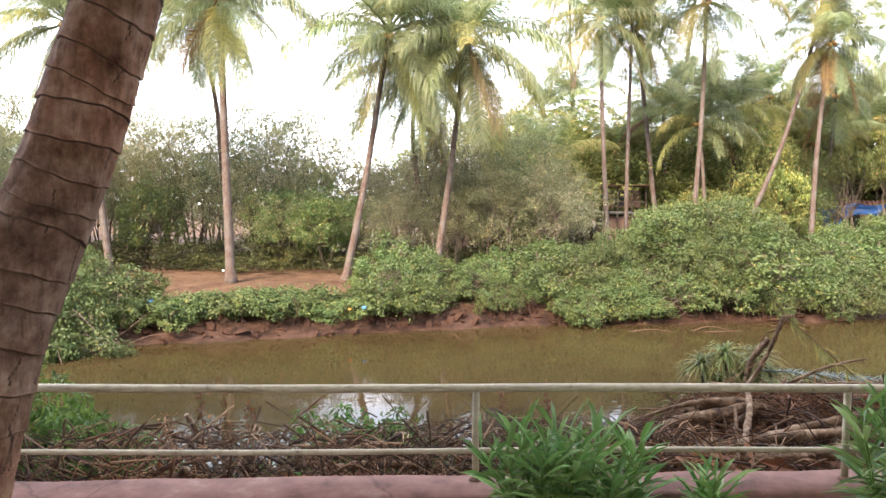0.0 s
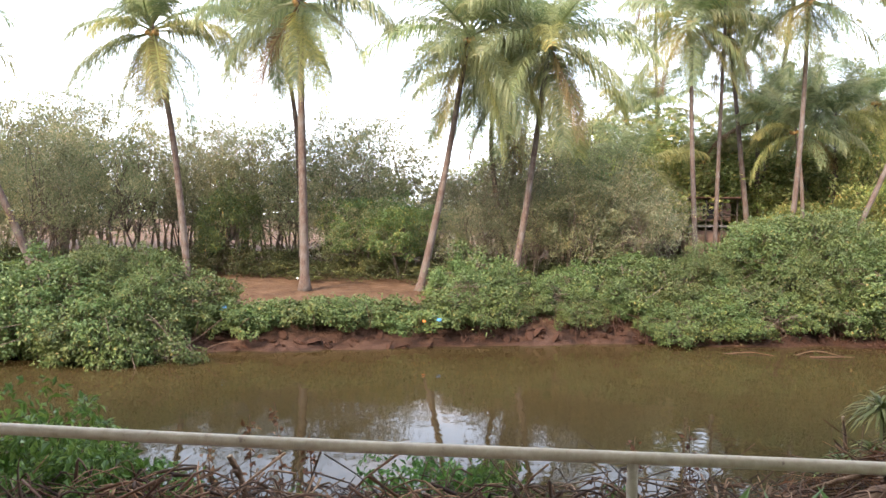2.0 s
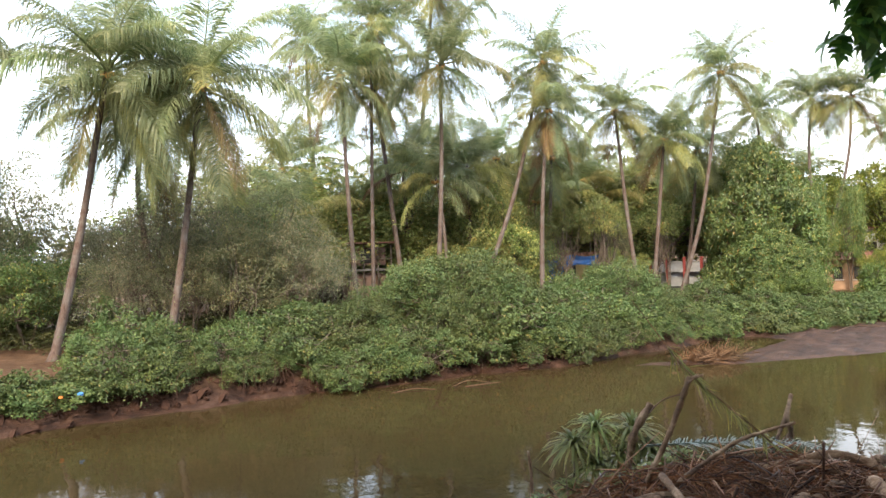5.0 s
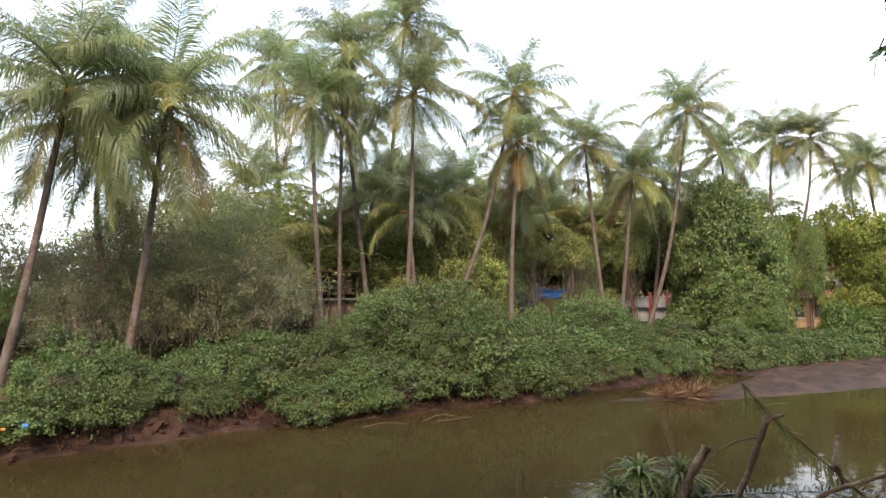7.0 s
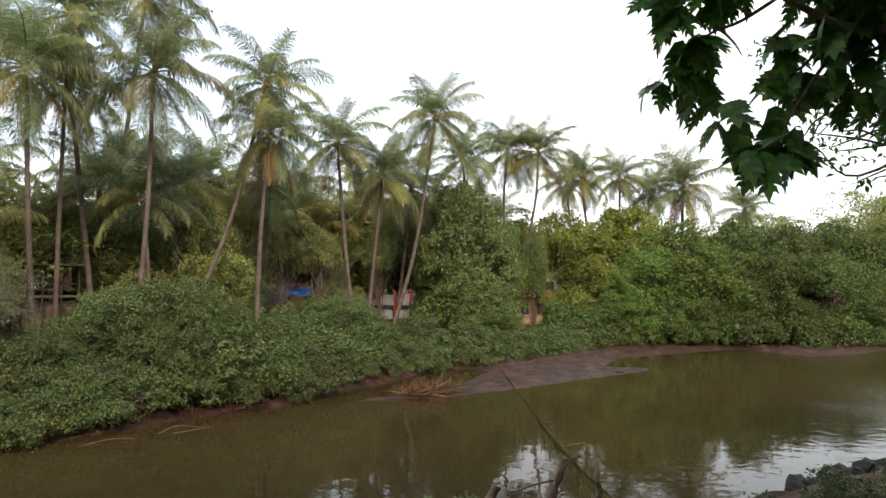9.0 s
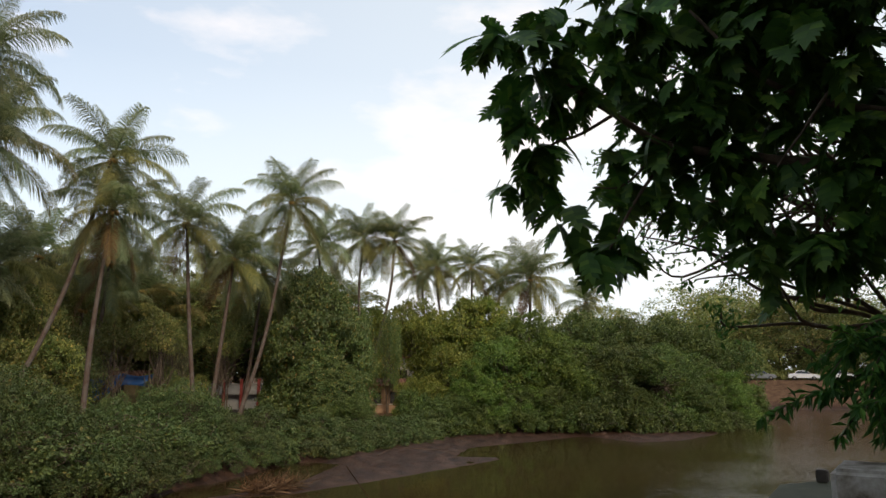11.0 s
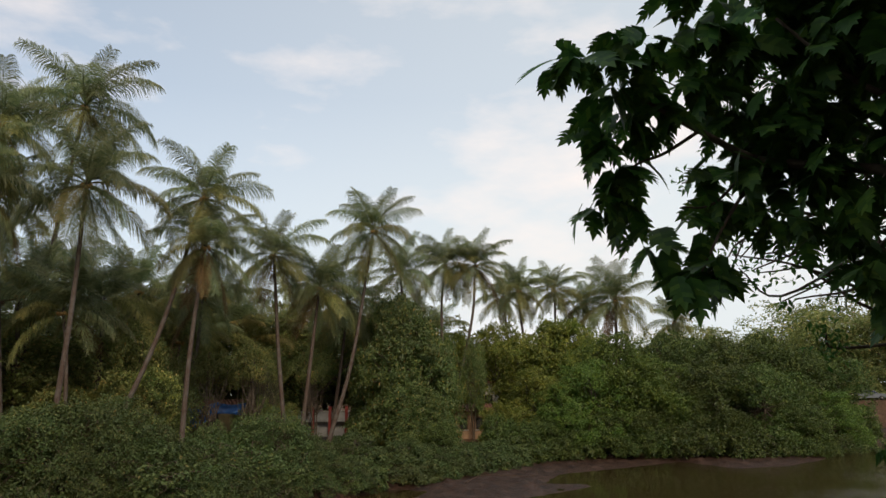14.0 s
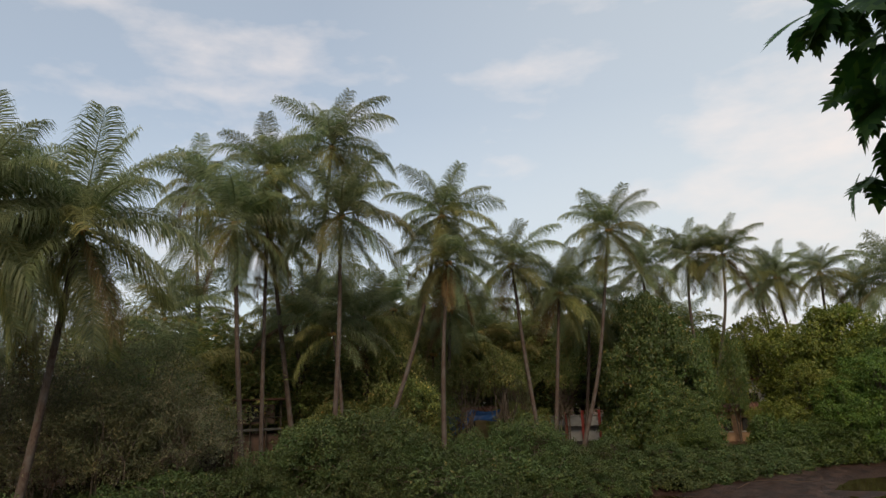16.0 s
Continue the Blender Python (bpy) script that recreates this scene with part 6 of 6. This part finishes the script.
        for q in range(n - 1):
            for a_ in range(10):
                b_ = (a_ + 1) % 10
                faces.append((q * 10 + a_, q * 10 + b_, (q + 1) * 10 + b_, (q + 1) * 10 + a_))
        faces += [tuple(range(10))[::-1], tuple((n - 1) * 10 + a_ for a_ in range(10))]
        ob = thing("leaf_base", c, "brown split palm leaf base thrown on the cut heap", "palm leaf base", "palm leaf bases in the heap")
        part("stalk", as_mesh("stalk", verts, faces), M_SHEATH if rg.random() < 0.7 else M_STICK, ob)
    for k in range(34):
        x, y = 1.4 + 2.5 * rg.random(), 4.15 + 1.25 * rg.random()
        a_ = rg.normal() * 0.6 + (math.pi if rg.random() < 0.5 else 0)
        leaf_base((x, y, mass(x, y) - 0.06 * rg.random()), (math.cos(a_), math.sin(a_) * 0.7), 0.35 + 0.4 * rg.random(), 0.015 + 0.012 * rg.random(), 0.045 + 0.05 * rg.random(), 0.03 + 0.05 * rg.random())
    lumps = []
    for k in range(2900):
        x, y = 2.8 + rg.normal() * 0.9, 5.2 + rg.normal() * 0.65
        if y < 4.0:
            continue
        z = land_z(x, y) + (mass(x, y) - land_z(x, y)) * (0.45 + 0.6 * rg.random() ** 0.5)
        a_, ln = rg.random() * 3.14, 0.12 + 0.28 * rg.random()
        d = np.array([math.cos(a_), 0.6 * math.sin(a_), 0.3 * rg.normal()]) * ln
        if y - abs(d[1]) < 3.8:
            d[1] *= 0.2
        m_ = np.array([x, y, z]) + rg.normal(size=3) * 0.035
        r_ = 0.0025 + 0.008 * rg.random() ** 3
        lumps.append(tube_arrays(bend([np.array([x, y, z]) - d, m_, np.array([x, y, z]) + d], 3), list(np.linspace(r_, r_ * 0.5, 7)), 5))
    pile = thing("brushwood", (0, 0, 0), "dense tangle of brown dead twigs in the heap", "brushwood")
    for one in lumps[:260]:
        part("twig", joined("twig", [one]), M_TWIG, pile)
    tagged(part("twig_mass", joined("twig_mass", lumps[260:]), M_TWIG, pile), kind="stuff")
    rg = np.random.default_rng(55)
    for k in range(60):
        x, y = 1.2 + 3.0 * rg.random(), 4.2 + 1.7 * rg.random()
        z = land_z(x, y) + 0.06 + 0.32 * rg.random() * max(0, 1 - abs(x - 2.4) / 1.6)
        a_ = rg.random() * 3.14
        d = Vector((math.cos(a_), 0.5 * math.sin(a_), 0.25 * rg.normal())) * (0.25 + 0.3 * rg.random())
        c = Vector((x, y, z))
        log([c - d, c + Vector((0, 0, 0.05)), c + d], 0.009 + 0.016 * rg.random(), 0.006 + 0.010 * rg.random(), "crooked bare branch in the cut heap", M_STICK if k % 3 else M_SHEATH, k % 2 == 0, 7)
    # fronds thrown on the heap
    ob = thing("cut_frond", (2.58, 5.8, 0.24), "fading blue-green cut palm frond lying on the heap", "palm frond")
    me = frond_mesh("blade", 2, 12, 71, 64, 0.5)
    tagged(part("blade", me, M_BLUEFROND, ob, "", pose(0, 0, 0, 0, 4, -4) @ Matrix.Diagonal((1.4, 0.8, 0.8, 1))), kind="stuff")
    ob = thing("dead_frond", (2.57, 5.33, 0.78), "thin dry palm frond hung over the fork of a branch", "palm frond")
    spine = bend([Vector(p) - Vector((2.57, 5.33, 0.78)) for p in ((2.38, 5.60, 1.21), (2.47, 5.47, 1.0), (2.56, 5.345, 0.80), (2.74, 5.25, 0.61), (3.0, 5.14, 0.36))], 10)
    part("rachis", tube("rachis", spine, list(np.linspace(0.0025, 0.006, len(spine))), 6), M_SHEATH, ob)
    at = rg.integers(12, len(spine) - 1, size=90)
    c = np.array([spine[int(q)] for q in at]) + rg.normal(size=(90, 3)) * 0.006
    w = unit(rg.normal(size=(90, 3)) * 0.3 + np.array([0.55, -0.2, -0.85]))
    tagged(part("foliage", leaves_mesh("foliage", leaf_arrays(rg, c, w, 0.07 + 0.13 * rg.random(90), 0.055, 0.03)), M_FROND_OLD, ob), kind="stuff")
    n = 3600
    c = np.stack([2.7 + rg.normal(size=n) * 0.65, 5.45 + rg.normal(size=n) * 0.5, np.zeros(n)], -1)
    c[:, 2] = [mass(x, y) - 0.08 + 0.16 * r for (x, y, z), r in zip(c, rg.random(n))]
    w = unit(rg.normal(size=(n, 3)) * np.array([1, 0.6, 0.35]) + np.array([0, -0.3, -0.45]))
    tagged(part("dry_leaves", leaves_mesh("dry_leaves", leaf_arrays(rg, c, w, 0.1 + 0.14 * rg.random(n), 0.05, 0.03)), M_DRYLEAF), "mass of dry red-brown strap leaves in the heap", "leaf litter", kind="stuff")


heap()


def strap_tuft(x, y, z, size, seed, label, n=64):
    """A screw-pine like tuft of long drooping strap leaves on a short stem."""
    rg = np.random.default_rng(seed)
    ob = thing("strap_plant", (x, y, z), label, "plant", "strap-leaved tufts on the heap")
    part("stem", tube("stem", [(0, 0, -0.35), (0.02, 0.01, -0.2), (0, 0, 0.02)], [0.014, 0.012, 0.010], 7), M_BARK, ob)
    lumps = []
    for k in range(n):
        az, lift = k * 2.4, 1.2 - 1.5 * k / n + rg.normal() * 0.1
        ln = size * (0.75 + 0.4 * rg.random())
        d = np.array([math.cos(az), math.sin(az)])
        s_ = np.array([-d[1], d[0], 0]) * 0.0105
        pts = []
        for t in (0, 0.35, 0.7, 1.0):
            h = math.cos(lift) * t * ln
            pts.append(np.array([d[0] * h, d[1] * h, math.sin(lift) * t * ln - 0.65 * ln * t * t]))
        v = [pts[0] - s_ * 0.7, pts[0] + s_ * 0.7, pts[1] - s_, pts[1] + s_, pts[2] - s_ * 0.8, pts[2] + s_ * 0.8, pts[3]]
        lumps.append((v, [(0, 1, 3, 2), (2, 3, 5, 4), (4, 5, 6)]))
    part("leaf_rosette", joined("leaf_rosette", lumps, False), M_STRAP, ob)


for k, (x, y, z, s) in enumerate(((2.28, 6.2, 0.2, 0.3), (2.5, 6.25, 0.28, 0.34), (2.74, 6.15, 0.26, 0.34), (2.4, 6.1, 0.06, 0.25), (2.6, 6.1, 0.1, 0.25), (2.15, 6.0, -0.05, 0.25), (2.35, 5.9, -0.02, 0.22), (2.85, 6.1, 0.12, 0.24), (2.3, 5.7, -0.08, 0.24), (2.5, 5.75, 0.04, 0.24), (2.15, 5.75, -0.2, 0.24), (2.72, 5.8, 0.08, 0.24), (2.42, 5.55, -0.1, 0.22), (2.95, 5.9, 0.08, 0.24), (2.05, 6.2, -0.2, 0.24))):
    strap_tuft(x, y, z, s, 200 + k, "green strap-leaved tuft growing through the cut heap")


def lance_plant(x, y, height, spread, seed, stems=8):
    """A clump of stems set all round with narrow pointed leaves."""
    rg = np.random.default_rng(seed)
    ob = thing("oleander", (x, y, land_z(x, y)), "fresh green narrow-leaved shrub growing in front of the kerb", "shrub", "narrow-leaved shrubs by the kerb")
    for k in range(stems):
        a_ = rg.random() * 6.283
        r = spread * rg.random() ** 0.6
        tip = np.array([r * math.cos(a_), r * 0.55 * math.sin(a_), height * (0.65 + 0.35 * rg.random())])
        line = bend([(tip[0] * 0.15, tip[1] * 0.15, -0.03), (tip[0] * 0.55, tip[1] * 0.6, tip[2] * 0.5), tip], 6)
        st = part("stem", tube("stem", line, list(np.linspace(0.007, 0.004, len(line))), 6), M_SHRUB, ob)
        lumps = []
        n = 38
        for j in range(n):
            u = 0.3 + 0.7 * j / (n - 1)
            p = np.array(tuple(line[min(int(u * (len(line) - 1)), len(line) - 1)]))
            az = j * 2.3 + k
            w = np.array([math.cos(az), math.sin(az), -0.05 + 1.5 * u ** 3])
            w /= np.linalg.norm(w)
            ln = (0.15 + 0.11 * rg.random()) * (0.75 + 0.35 * u)
            side = np.cross(w, np.array([0, 0, 1.0]) + 0.3 * rg.normal(size=3))
            side /= np.linalg.norm(side)
            up = np.cross(side, w)
            v = [p]
            for a_, hw, sag in ((0.3, 0.05, 0.03), (0.65, 0.055, -0.03)):
                q = p + w * ln * a_ + np.array([0, 0, -0.16 * ln * a_ * a_])
                v += [q + side * ln * hw + up * ln * 0.02, q - up * ln * 0.012, q - side * ln * hw + up * ln * 0.02]
            v.append(p + w * ln + np.array([0, 0, -0.22 * ln]))
            lumps.append((v, [(0, 1, 2), (0, 2, 3), (1, 4, 5, 2), (2, 5, 6, 3), (4, 7, 5), (5, 7, 6)]))
        part("leaf_whorl", joined("leaf_whorl", lumps, False), M_OLEANDER, st)


lance_plant(0.50, 2.98, 0.66, 0.36, 301, 19)
lance_plant(0.80, 3.05, 0.45, 0.2, 304, 6)
lance_plant(1.12, 2.95, 0.50, 0.16, 302, 4)
lance_plant(1.95, 2.95, 0.80, 0.2, 303, 8)
lance_plant(2.2, 3.0, 0.6, 0.3, 305, 7)

young = [bush_kind("shrub", "small fresh green shrub on the near bank behind the railing", "shrub", "small shrubs on the near bank", M_SHRUB, (0.42, 0.36, 0.45), 60, 42, 0.052, 310 + k, clump_r=0.13, width=0.45, stems=14, floor=-0.15, low=-0.3, shell=0.3, sprays=0.2) for k in range(3)]
plant_out(young, [(-2.5, 4.65, 1.0, 1.05), (-2.9, 5.0, 1.2, 1.4), (-2.25, 5.1, 0.8, 0.8), (-3.6, 4.8, 1.3, 1.4), (-3.1, 4.4, 0.8, 1.0), (-2.3, 4.3, 0.5, 0.5), (-4.0, 4.4, 1.1, 0.95), (-2.8, 4.2, 0.6, 0.55), (-3.4, 5.5, 1.1, 1.0), (-0.75, 5.3, 0.9, 1.05), (-0.42, 5.4, 0.85, 1.0), (-1.5, 5.4, 0.5, 0.6), (-0.1, 5.4, 0.6, 0.6), (1.1, 5.7, 0.55, 0.5), (-1.2, 5.6, 0.5, 0.6), (-2.9, 4.3, 0.7, 0.45),
                  (1.6, 6.0, 0.7, 0.6), (1.75, 5.8, 0.5, 0.8), (2.0, 5.95, 0.45, 0.9), (4.3, 5.9, 0.9, 1.2), (4.6, 5.6, 0.9, 1.0), (4.9, 5.7, 0.9, 1.0), (-4.6, 5.4, 1.5, 1.3), (0.55, 5.9, 0.6, 0.7)], rng)
dark = [bush_kind("bush", "dark leafy bush on the shaded near bank", "bush", "dark bushes below the lobed-leaf tree", M_BROAD, (0.9, 0.8, 0.8), 60, 46, 0.085, 320 + k, clump_r=0.2, width=0.5, floor=-0.3, low=-0.4) for k in range(2)]
plant_out(dark, [(6.4, 5.4, 0.7, 0.66), (7.2, 5.3, 0.75, 0.75), (8.0, 4.9, 0.7, 0.68), (7.6, 5.6, 0.6, 0.66), (6.7, 4.6, 0.6, 0.42), (5.8, 4.5, 0.45, 0.4), (9.6, 4.2, 0.6, 0.42), (11.2, 4.1, 0.7, 0.45), (13.0, 3.9, 0.7, 0.45), (8.8, 4.9, 0.55, 0.38)], rng, 0.0, 0.7, 0.56)


# the big lobed-leaf tree that overhangs the path, and the fine-leaved tree beyond it
def lobed_leaf_mesh(seed):
    """A large pinnately lobed leaf of unit length: pointed lobes that lean forward, a folded and drooping blade."""
    rg = np.random.default_rng(seed)
    lobes = 6
    def sag(t, side):
        return -0.22 * t * t + 0.10 * abs(side) - 0.05
    def breadth(t):
        return 0.35 * math.sin(math.pi * (0.16 + 0.70 * t)) ** 0.8
    def point(t, side):
        return np.array([t, side, sag(t, side)])
    verts, faces = [], []
    for s in (-1, 1):
        for i in range(lobes):
            t0, t1 = 0.06 + 0.86 * i / lobes, 0.06 + 0.86 * (i + 1) / lobes
            w = breadth((t0 + t1) / 2) * (0.9 + 0.2 * rg.random())
            n = len(verts)
            verts += [point(t0, 0), point(t0 + 0.04, s * breadth(t0) * 0.36), point(t0 + 0.10, s * w * 0.80), point(t1 + 0.15, s * w), point(t1 + 0.075, s * w * 0.62), point(t1 + 0.04, s * breadth(t1) * 0.36), point(t1, 0)]
            faces += [(n, n + 1, n + 5, n + 6), (n + 1, n + 2, n + 4, n + 5), (n + 2, n + 3, n + 4)]
    n = len(verts)
    verts += [point(0.92, 0), point(0.98, -0.12), point(1.22, 0), point(0.98, 0.12), point(0.0, -0.012), point(0.0, 0.012), point(0.07, 0.012), point(0.07, -0.012)]
    faces += [(n, n + 1, n + 2), (n, n + 2, n + 3), (n + 4, n + 5, n + 6, n + 7)]
    return as_mesh("leaf", verts, faces, False)


def breadfruit():
    rg = np.random.default_rng(61)
    foot = Vector((5.6, 0.4, -0.05))
    tree = thing("breadfruit_tree", foot + Vector((-0.1, 0.2, 0)), "dark breadfruit tree with large deeply lobed leaves over the path", "tree")
    part("trunk", tube("trunk", bend([(0, 0, -0.1), (0.05, 0.1, 1.0), (0.1, 0.5, 2.2), (0.3, 1.0, 3.4), (0.4, 1.2, 5.4)], 6), list(np.linspace(0.24, 0.1, 25)), 14), M_BARK, tree)
    fork1, fork2 = (5.75, 1.0, 2.3), (5.9, 1.3, 3.0)
    limbs = [([fork1, (6.2, 2.2, 3.0), (6.17, 3.28, 3.27), (5.87, 4.3, 3.5), (5.64, 4.69, 3.59), (5.25, 4.98, 3.79), (4.95, 5.1, 3.87), (4.71, 5.32, 4.06)], 0.06, 0.012),
             ([(5.25, 4.98, 3.79), (5.02, 5.19, 3.59), (4.86, 5.37, 3.49), (4.76, 5.52, 3.3)], 0.016, 0.007),
             ([fork2, (6.0, 2.3, 3.4), (5.95, 3.22, 3.69), (5.83, 3.73, 3.91), (5.69, 4.02, 4.17), (5.5, 4.38, 4.66)], 0.05, 0.012),
             ([(5.64, 4.69, 3.57), (5.34, 4.95, 3.2), (5.17, 5.15, 3.17)], 0.014, 0.007),
             ([(5.67, 4.66, 3.52), (5.31, 4.86, 3.03), (4.94, 4.98, 2.54)], 0.018, 0.008),
             ([(6.1, 3.3, 3.9), (5.59, 3.4, 3.77), (5.57, 3.62, 3.48), (5.51, 3.81, 3.21)], 0.018, 0.008)]
    for pts, r0, r1 in limbs:
        line = bend([Vector(p) - foot for p in pts], 6)
        part("limb", tube("limb", line, list(np.linspace(r0, r1, len(line))), 8), M_BARK, tree)
    leaves = [lobed_leaf_mesh(400 + k) for k in range(4)]
    for me in leaves:
        me.materials.append(M_BREADFRUIT)
    def rosette(c, n, size):
        """Poses of leaves that spread from a shoot's tip and droop."""
        turn = rg.random() * 6.283
        for k in range(n):
            drop = 8 + 60 * (k + rg.random()) / n
            yield (Matrix.Translation(Vector(c) - foot + Vector((rg.normal(), rg.normal(), rg.normal())) * 0.06) @ Matrix.Rotation(turn + k * 2.4, 4, "Z")
                   @ Matrix.Rotation(radians(drop), 4, "Y") @ Matrix.Rotation(rg.normal() * 0.35, 4, "X") @ Matrix.Scale(size * (0.8 + 0.45 * rg.random()), 4))
    shoots_near = [(4.38, 5.76, 4.13, 2), (4.45, 5.56, 4.2, 4), (4.59, 5.33, 4.28, 5), (4.74, 5.1, 4.3, 5), (4.57, 5.38, 3.91, 6), (4.74, 5.21, 3.97, 6), (4.78, 5.32, 3.77, 6), (4.94, 5.14, 3.83, 5), (4.55, 5.61, 3.67, 2), (4.66, 5.52, 3.51, 5), (4.82, 5.43, 3.35, 6), (4.71, 5.66, 3.13, 4), (4.86, 5.51, 3.11, 5)]
    shoots_low = [(4.81, 5.21, 2.72, 4), (4.85, 4.97, 2.42, 6), (4.97, 4.9, 2.53, 6), (5.38, 5.0, 3.41, 6), (5.27, 5.04, 2.95, 3), (5.35, 5.0, 4.08, 6), (5.33, 4.77, 4.55, 6), (5.17, 5.04, 4.9, 4)]
    for x, y, z, n in shoots_near + shoots_low:
        for m in rosette((x, y, z + 0.15), n + (3 if z > 2.2 else 0), 0.27 if z > 2.2 else 0.22):
            part("leaf", leaves[int(rg.integers(4))], None, tree, "", m)
    base = [([tuple(v.co) for v in me.vertices], [tuple(p.vertices) for p in me.polygons]) for me in leaves]
    lumps = []
    for x, y, z, r in ((6.0, 4.11, 4.42, 0.72), (5.95, 3.39, 4.25, 0.85), (6.1, 4.3, 3.5, 0.6), (6.2, 3.6, 3.2, 0.75), (5.9, 3.66, 2.6, 0.5), (6.0, 4.5, 4.0, 0.55), (5.9, 4.2, 5.3, 0.75), (5.7, 3.0, 4.9, 0.9), (5.7, 1.6, 4.6, 1.2), (6.4, 2.6, 3.6, 0.9), (5.6, 4.75, 4.3, 0.42), (5.55, 4.72, 3.4, 0.36), (5.5, 4.75, 4.9, 0.4)):
        for k in range(int(46 * r * r)):
            d = unit(rg.normal(size=(1, 3)))[0] * r * rg.random() ** 0.45
            for m in rosette((x + d[0], y + d[1], z + d[2]), 6, 0.27):
                v, f = base[int(rg.integers(4))]
                lumps.append(([m @ Vector(q) for q in v], f))
    tagged(part("inner_foliage", joined("inner_foliage", lumps, False), M_BREADFRUIT, tree), kind="stuff")


breadfruit()


def fine_tree():
    rg = np.random.default_rng(66)
    foot = Vector((10.2, 2.2, -0.05))
    tree = thing("fine_leaved_tree", foot, "small-leaved tree with crooked bare twigs beside the creek", "tree")
    part("trunk", tube("trunk", bend([(0, 0, -0.1), (-0.1, 0.3, 1.2), (-0.3, 0.8, 2.6), (-0.6, 1.4, 4.2), (-0.9, 2.0, 6.0)], 6), list(np.linspace(0.16, 0.05, 25)), 10), M_BARK, tree)
    tips = []
    for k in range(46):
        root = Vector((-0.3 - 0.4 * rg.random(), 0.9 + 0.9 * rg.random(), 2.2 + 2.6 * rg.random()))
        t = Vector((-1.9 + rg.normal() * 0.75, 2.75 + rg.normal() * 0.75, 3.9 + rg.normal() * 1.15))
        if k < 20:
            t = Vector((-2.35 + rg.normal() * 0.3, 2.85 + rg.normal() * 0.55, 2.95 + rg.normal() * 0.35))
        elif k < 32:
            t = Vector((-3.4 + rg.normal() * 0.2, 2.75 + rg.normal() * 0.2, 5.1 + rg.normal() * 0.4))
        m1 = root.lerp(t, 0.4) + Vector((rg.normal(), rg.normal(), rg.normal())) * 0.22
        m2 = root.lerp(t, 0.75) + Vector((rg.normal(), rg.normal(), rg.normal())) * 0.2
        line = bend([root, m1, m2, t], 5)
        part("twig", tube("twig", line, list(np.linspace(0.030, 0.008, len(line))), 5), M_BARK, tree)
        tips += [(t, k), (m2, k), (line[-4], k)]
    cs, ws = [], []
    for t, k in tips:
        n = 24 if k >= 20 else 8
        p = np.array(tuple(t)) + rg.normal(size=(n, 3)) * 0.10
        cs.append(p)
        ws.append(rg.normal(size=(n, 3)) + np.array([0, 0, -0.3]))
    c, w = np.concatenate(cs), np.concatenate(ws)
    part("foliage", leaves_mesh("foliage", leaf_arrays(rg, c, w, 0.07 + 0.05 * rg.random(len(c)), 0.45)), M_BREADFRUIT, tree)


fine_tree()


def sapling():
    """A thin stem with drooping sprays of narrow leaves beside the pillar."""
    rg = np.random.default_rng(68)
    foot = Vector((5.5, 2.9, -0.05))
    tree = thing("sapling", foot, "thin sapling with drooping sprays of narrow dark leaves beside the pillar", "tree")
    part("stem", tube("stem", bend([(0, 0, -0.1), (0.05, 0.1, 0.8), (-0.05, 0.2, 1.6), (-0.15, 0.3, 2.4)], 6), list(np.linspace(0.035, 0.012, 19)), 8), M_BARK, tree)
    c, w = [], []
    for k in range(22):
        root = Vector((-0.05 - 0.1 * rg.random(), 0.2 + 0.1 * rg.random(), 1.2 + 1.1 * rg.random()))
        tip = Vector((-0.62 + rg.normal() * 0.16, 0.62 + rg.normal() * 0.2, 1.55 + rg.normal() * 0.3))
        line = bend([root, root.lerp(tip, 0.55) + Vector((0, 0, 0.16)), tip], 6)
        part("twig", tube("twig", line, list(np.linspace(0.008, 0.003, len(line))), 5), M_BARK, tree)
        ahead = np.array(tuple((line[-1] - line[-3]).normalized()))
        for q in line[5:]:
            for j in range(7):
                c.append(np.array(tuple(q)) + rg.normal(size=3) * 0.012)
                w.append(ahead * 0.7 + rg.normal(size=3) * 0.55 + np.array([0, 0, -0.35]))
    c, w = np.array(c), np.array(w)
    part("foliage", leaves_mesh("foliage", leaf_arrays(rg, c, w, 0.08 + 0.06 * rg.random(len(c)), 0.26)), M_BREADFRUIT, tree)


sapling()


def seed_stalk(x, y, height, seed):
    """A dry weed stalk with clusters of brown seed heads."""
    rg = np.random.default_rng(seed)
    ob = thing("weed_stalk", (x, y, land_z(x, y) - 0.03), "dry upright weed stalk with brown seed clusters", "weed", "dry weeds on the near bank")
    top = Vector((rg.normal() * 0.06, rg.normal() * 0.05, height))
    line = bend([(0, 0, 0), top * 0.5 + Vector((0.02, 0, 0)), top], 5)
    part("stalk", tube("stalk", line, list(np.linspace(0.006, 0.003, len(line))), 5), M_STICK, ob)
    c, w = [], []
    for k in range(60):
        u = 0.35 + 0.65 * rg.random()
        p = line[min(int(u * (len(line) - 1)), len(line) - 1)]
        c.append(np.array(tuple(p)) + rg.normal(size=3) * 0.02)
        w.append(rg.normal(size=3))
    c, w = np.array(c), np.array(w)
    tagged(part("seed_head", leaves_mesh("seed_head", leaf_arrays(rg, c, w, 0.03 + 0.02 * rg.random(60), 0.6)), M_DRYLEAF, ob), kind="stuff")


for k, (x, y, h) in enumerate(((-1.75, 5.0, 0.85), (-1.55, 5.1, 0.95), (-1.35, 4.9, 0.75), (-1.9, 4.9, 0.6), (-2.05, 5.2, 0.7), (0.35, 5.0, 0.7), (0.75, 5.2, 0.8))):
    seed_stalk(x, y, h, 500 + k)
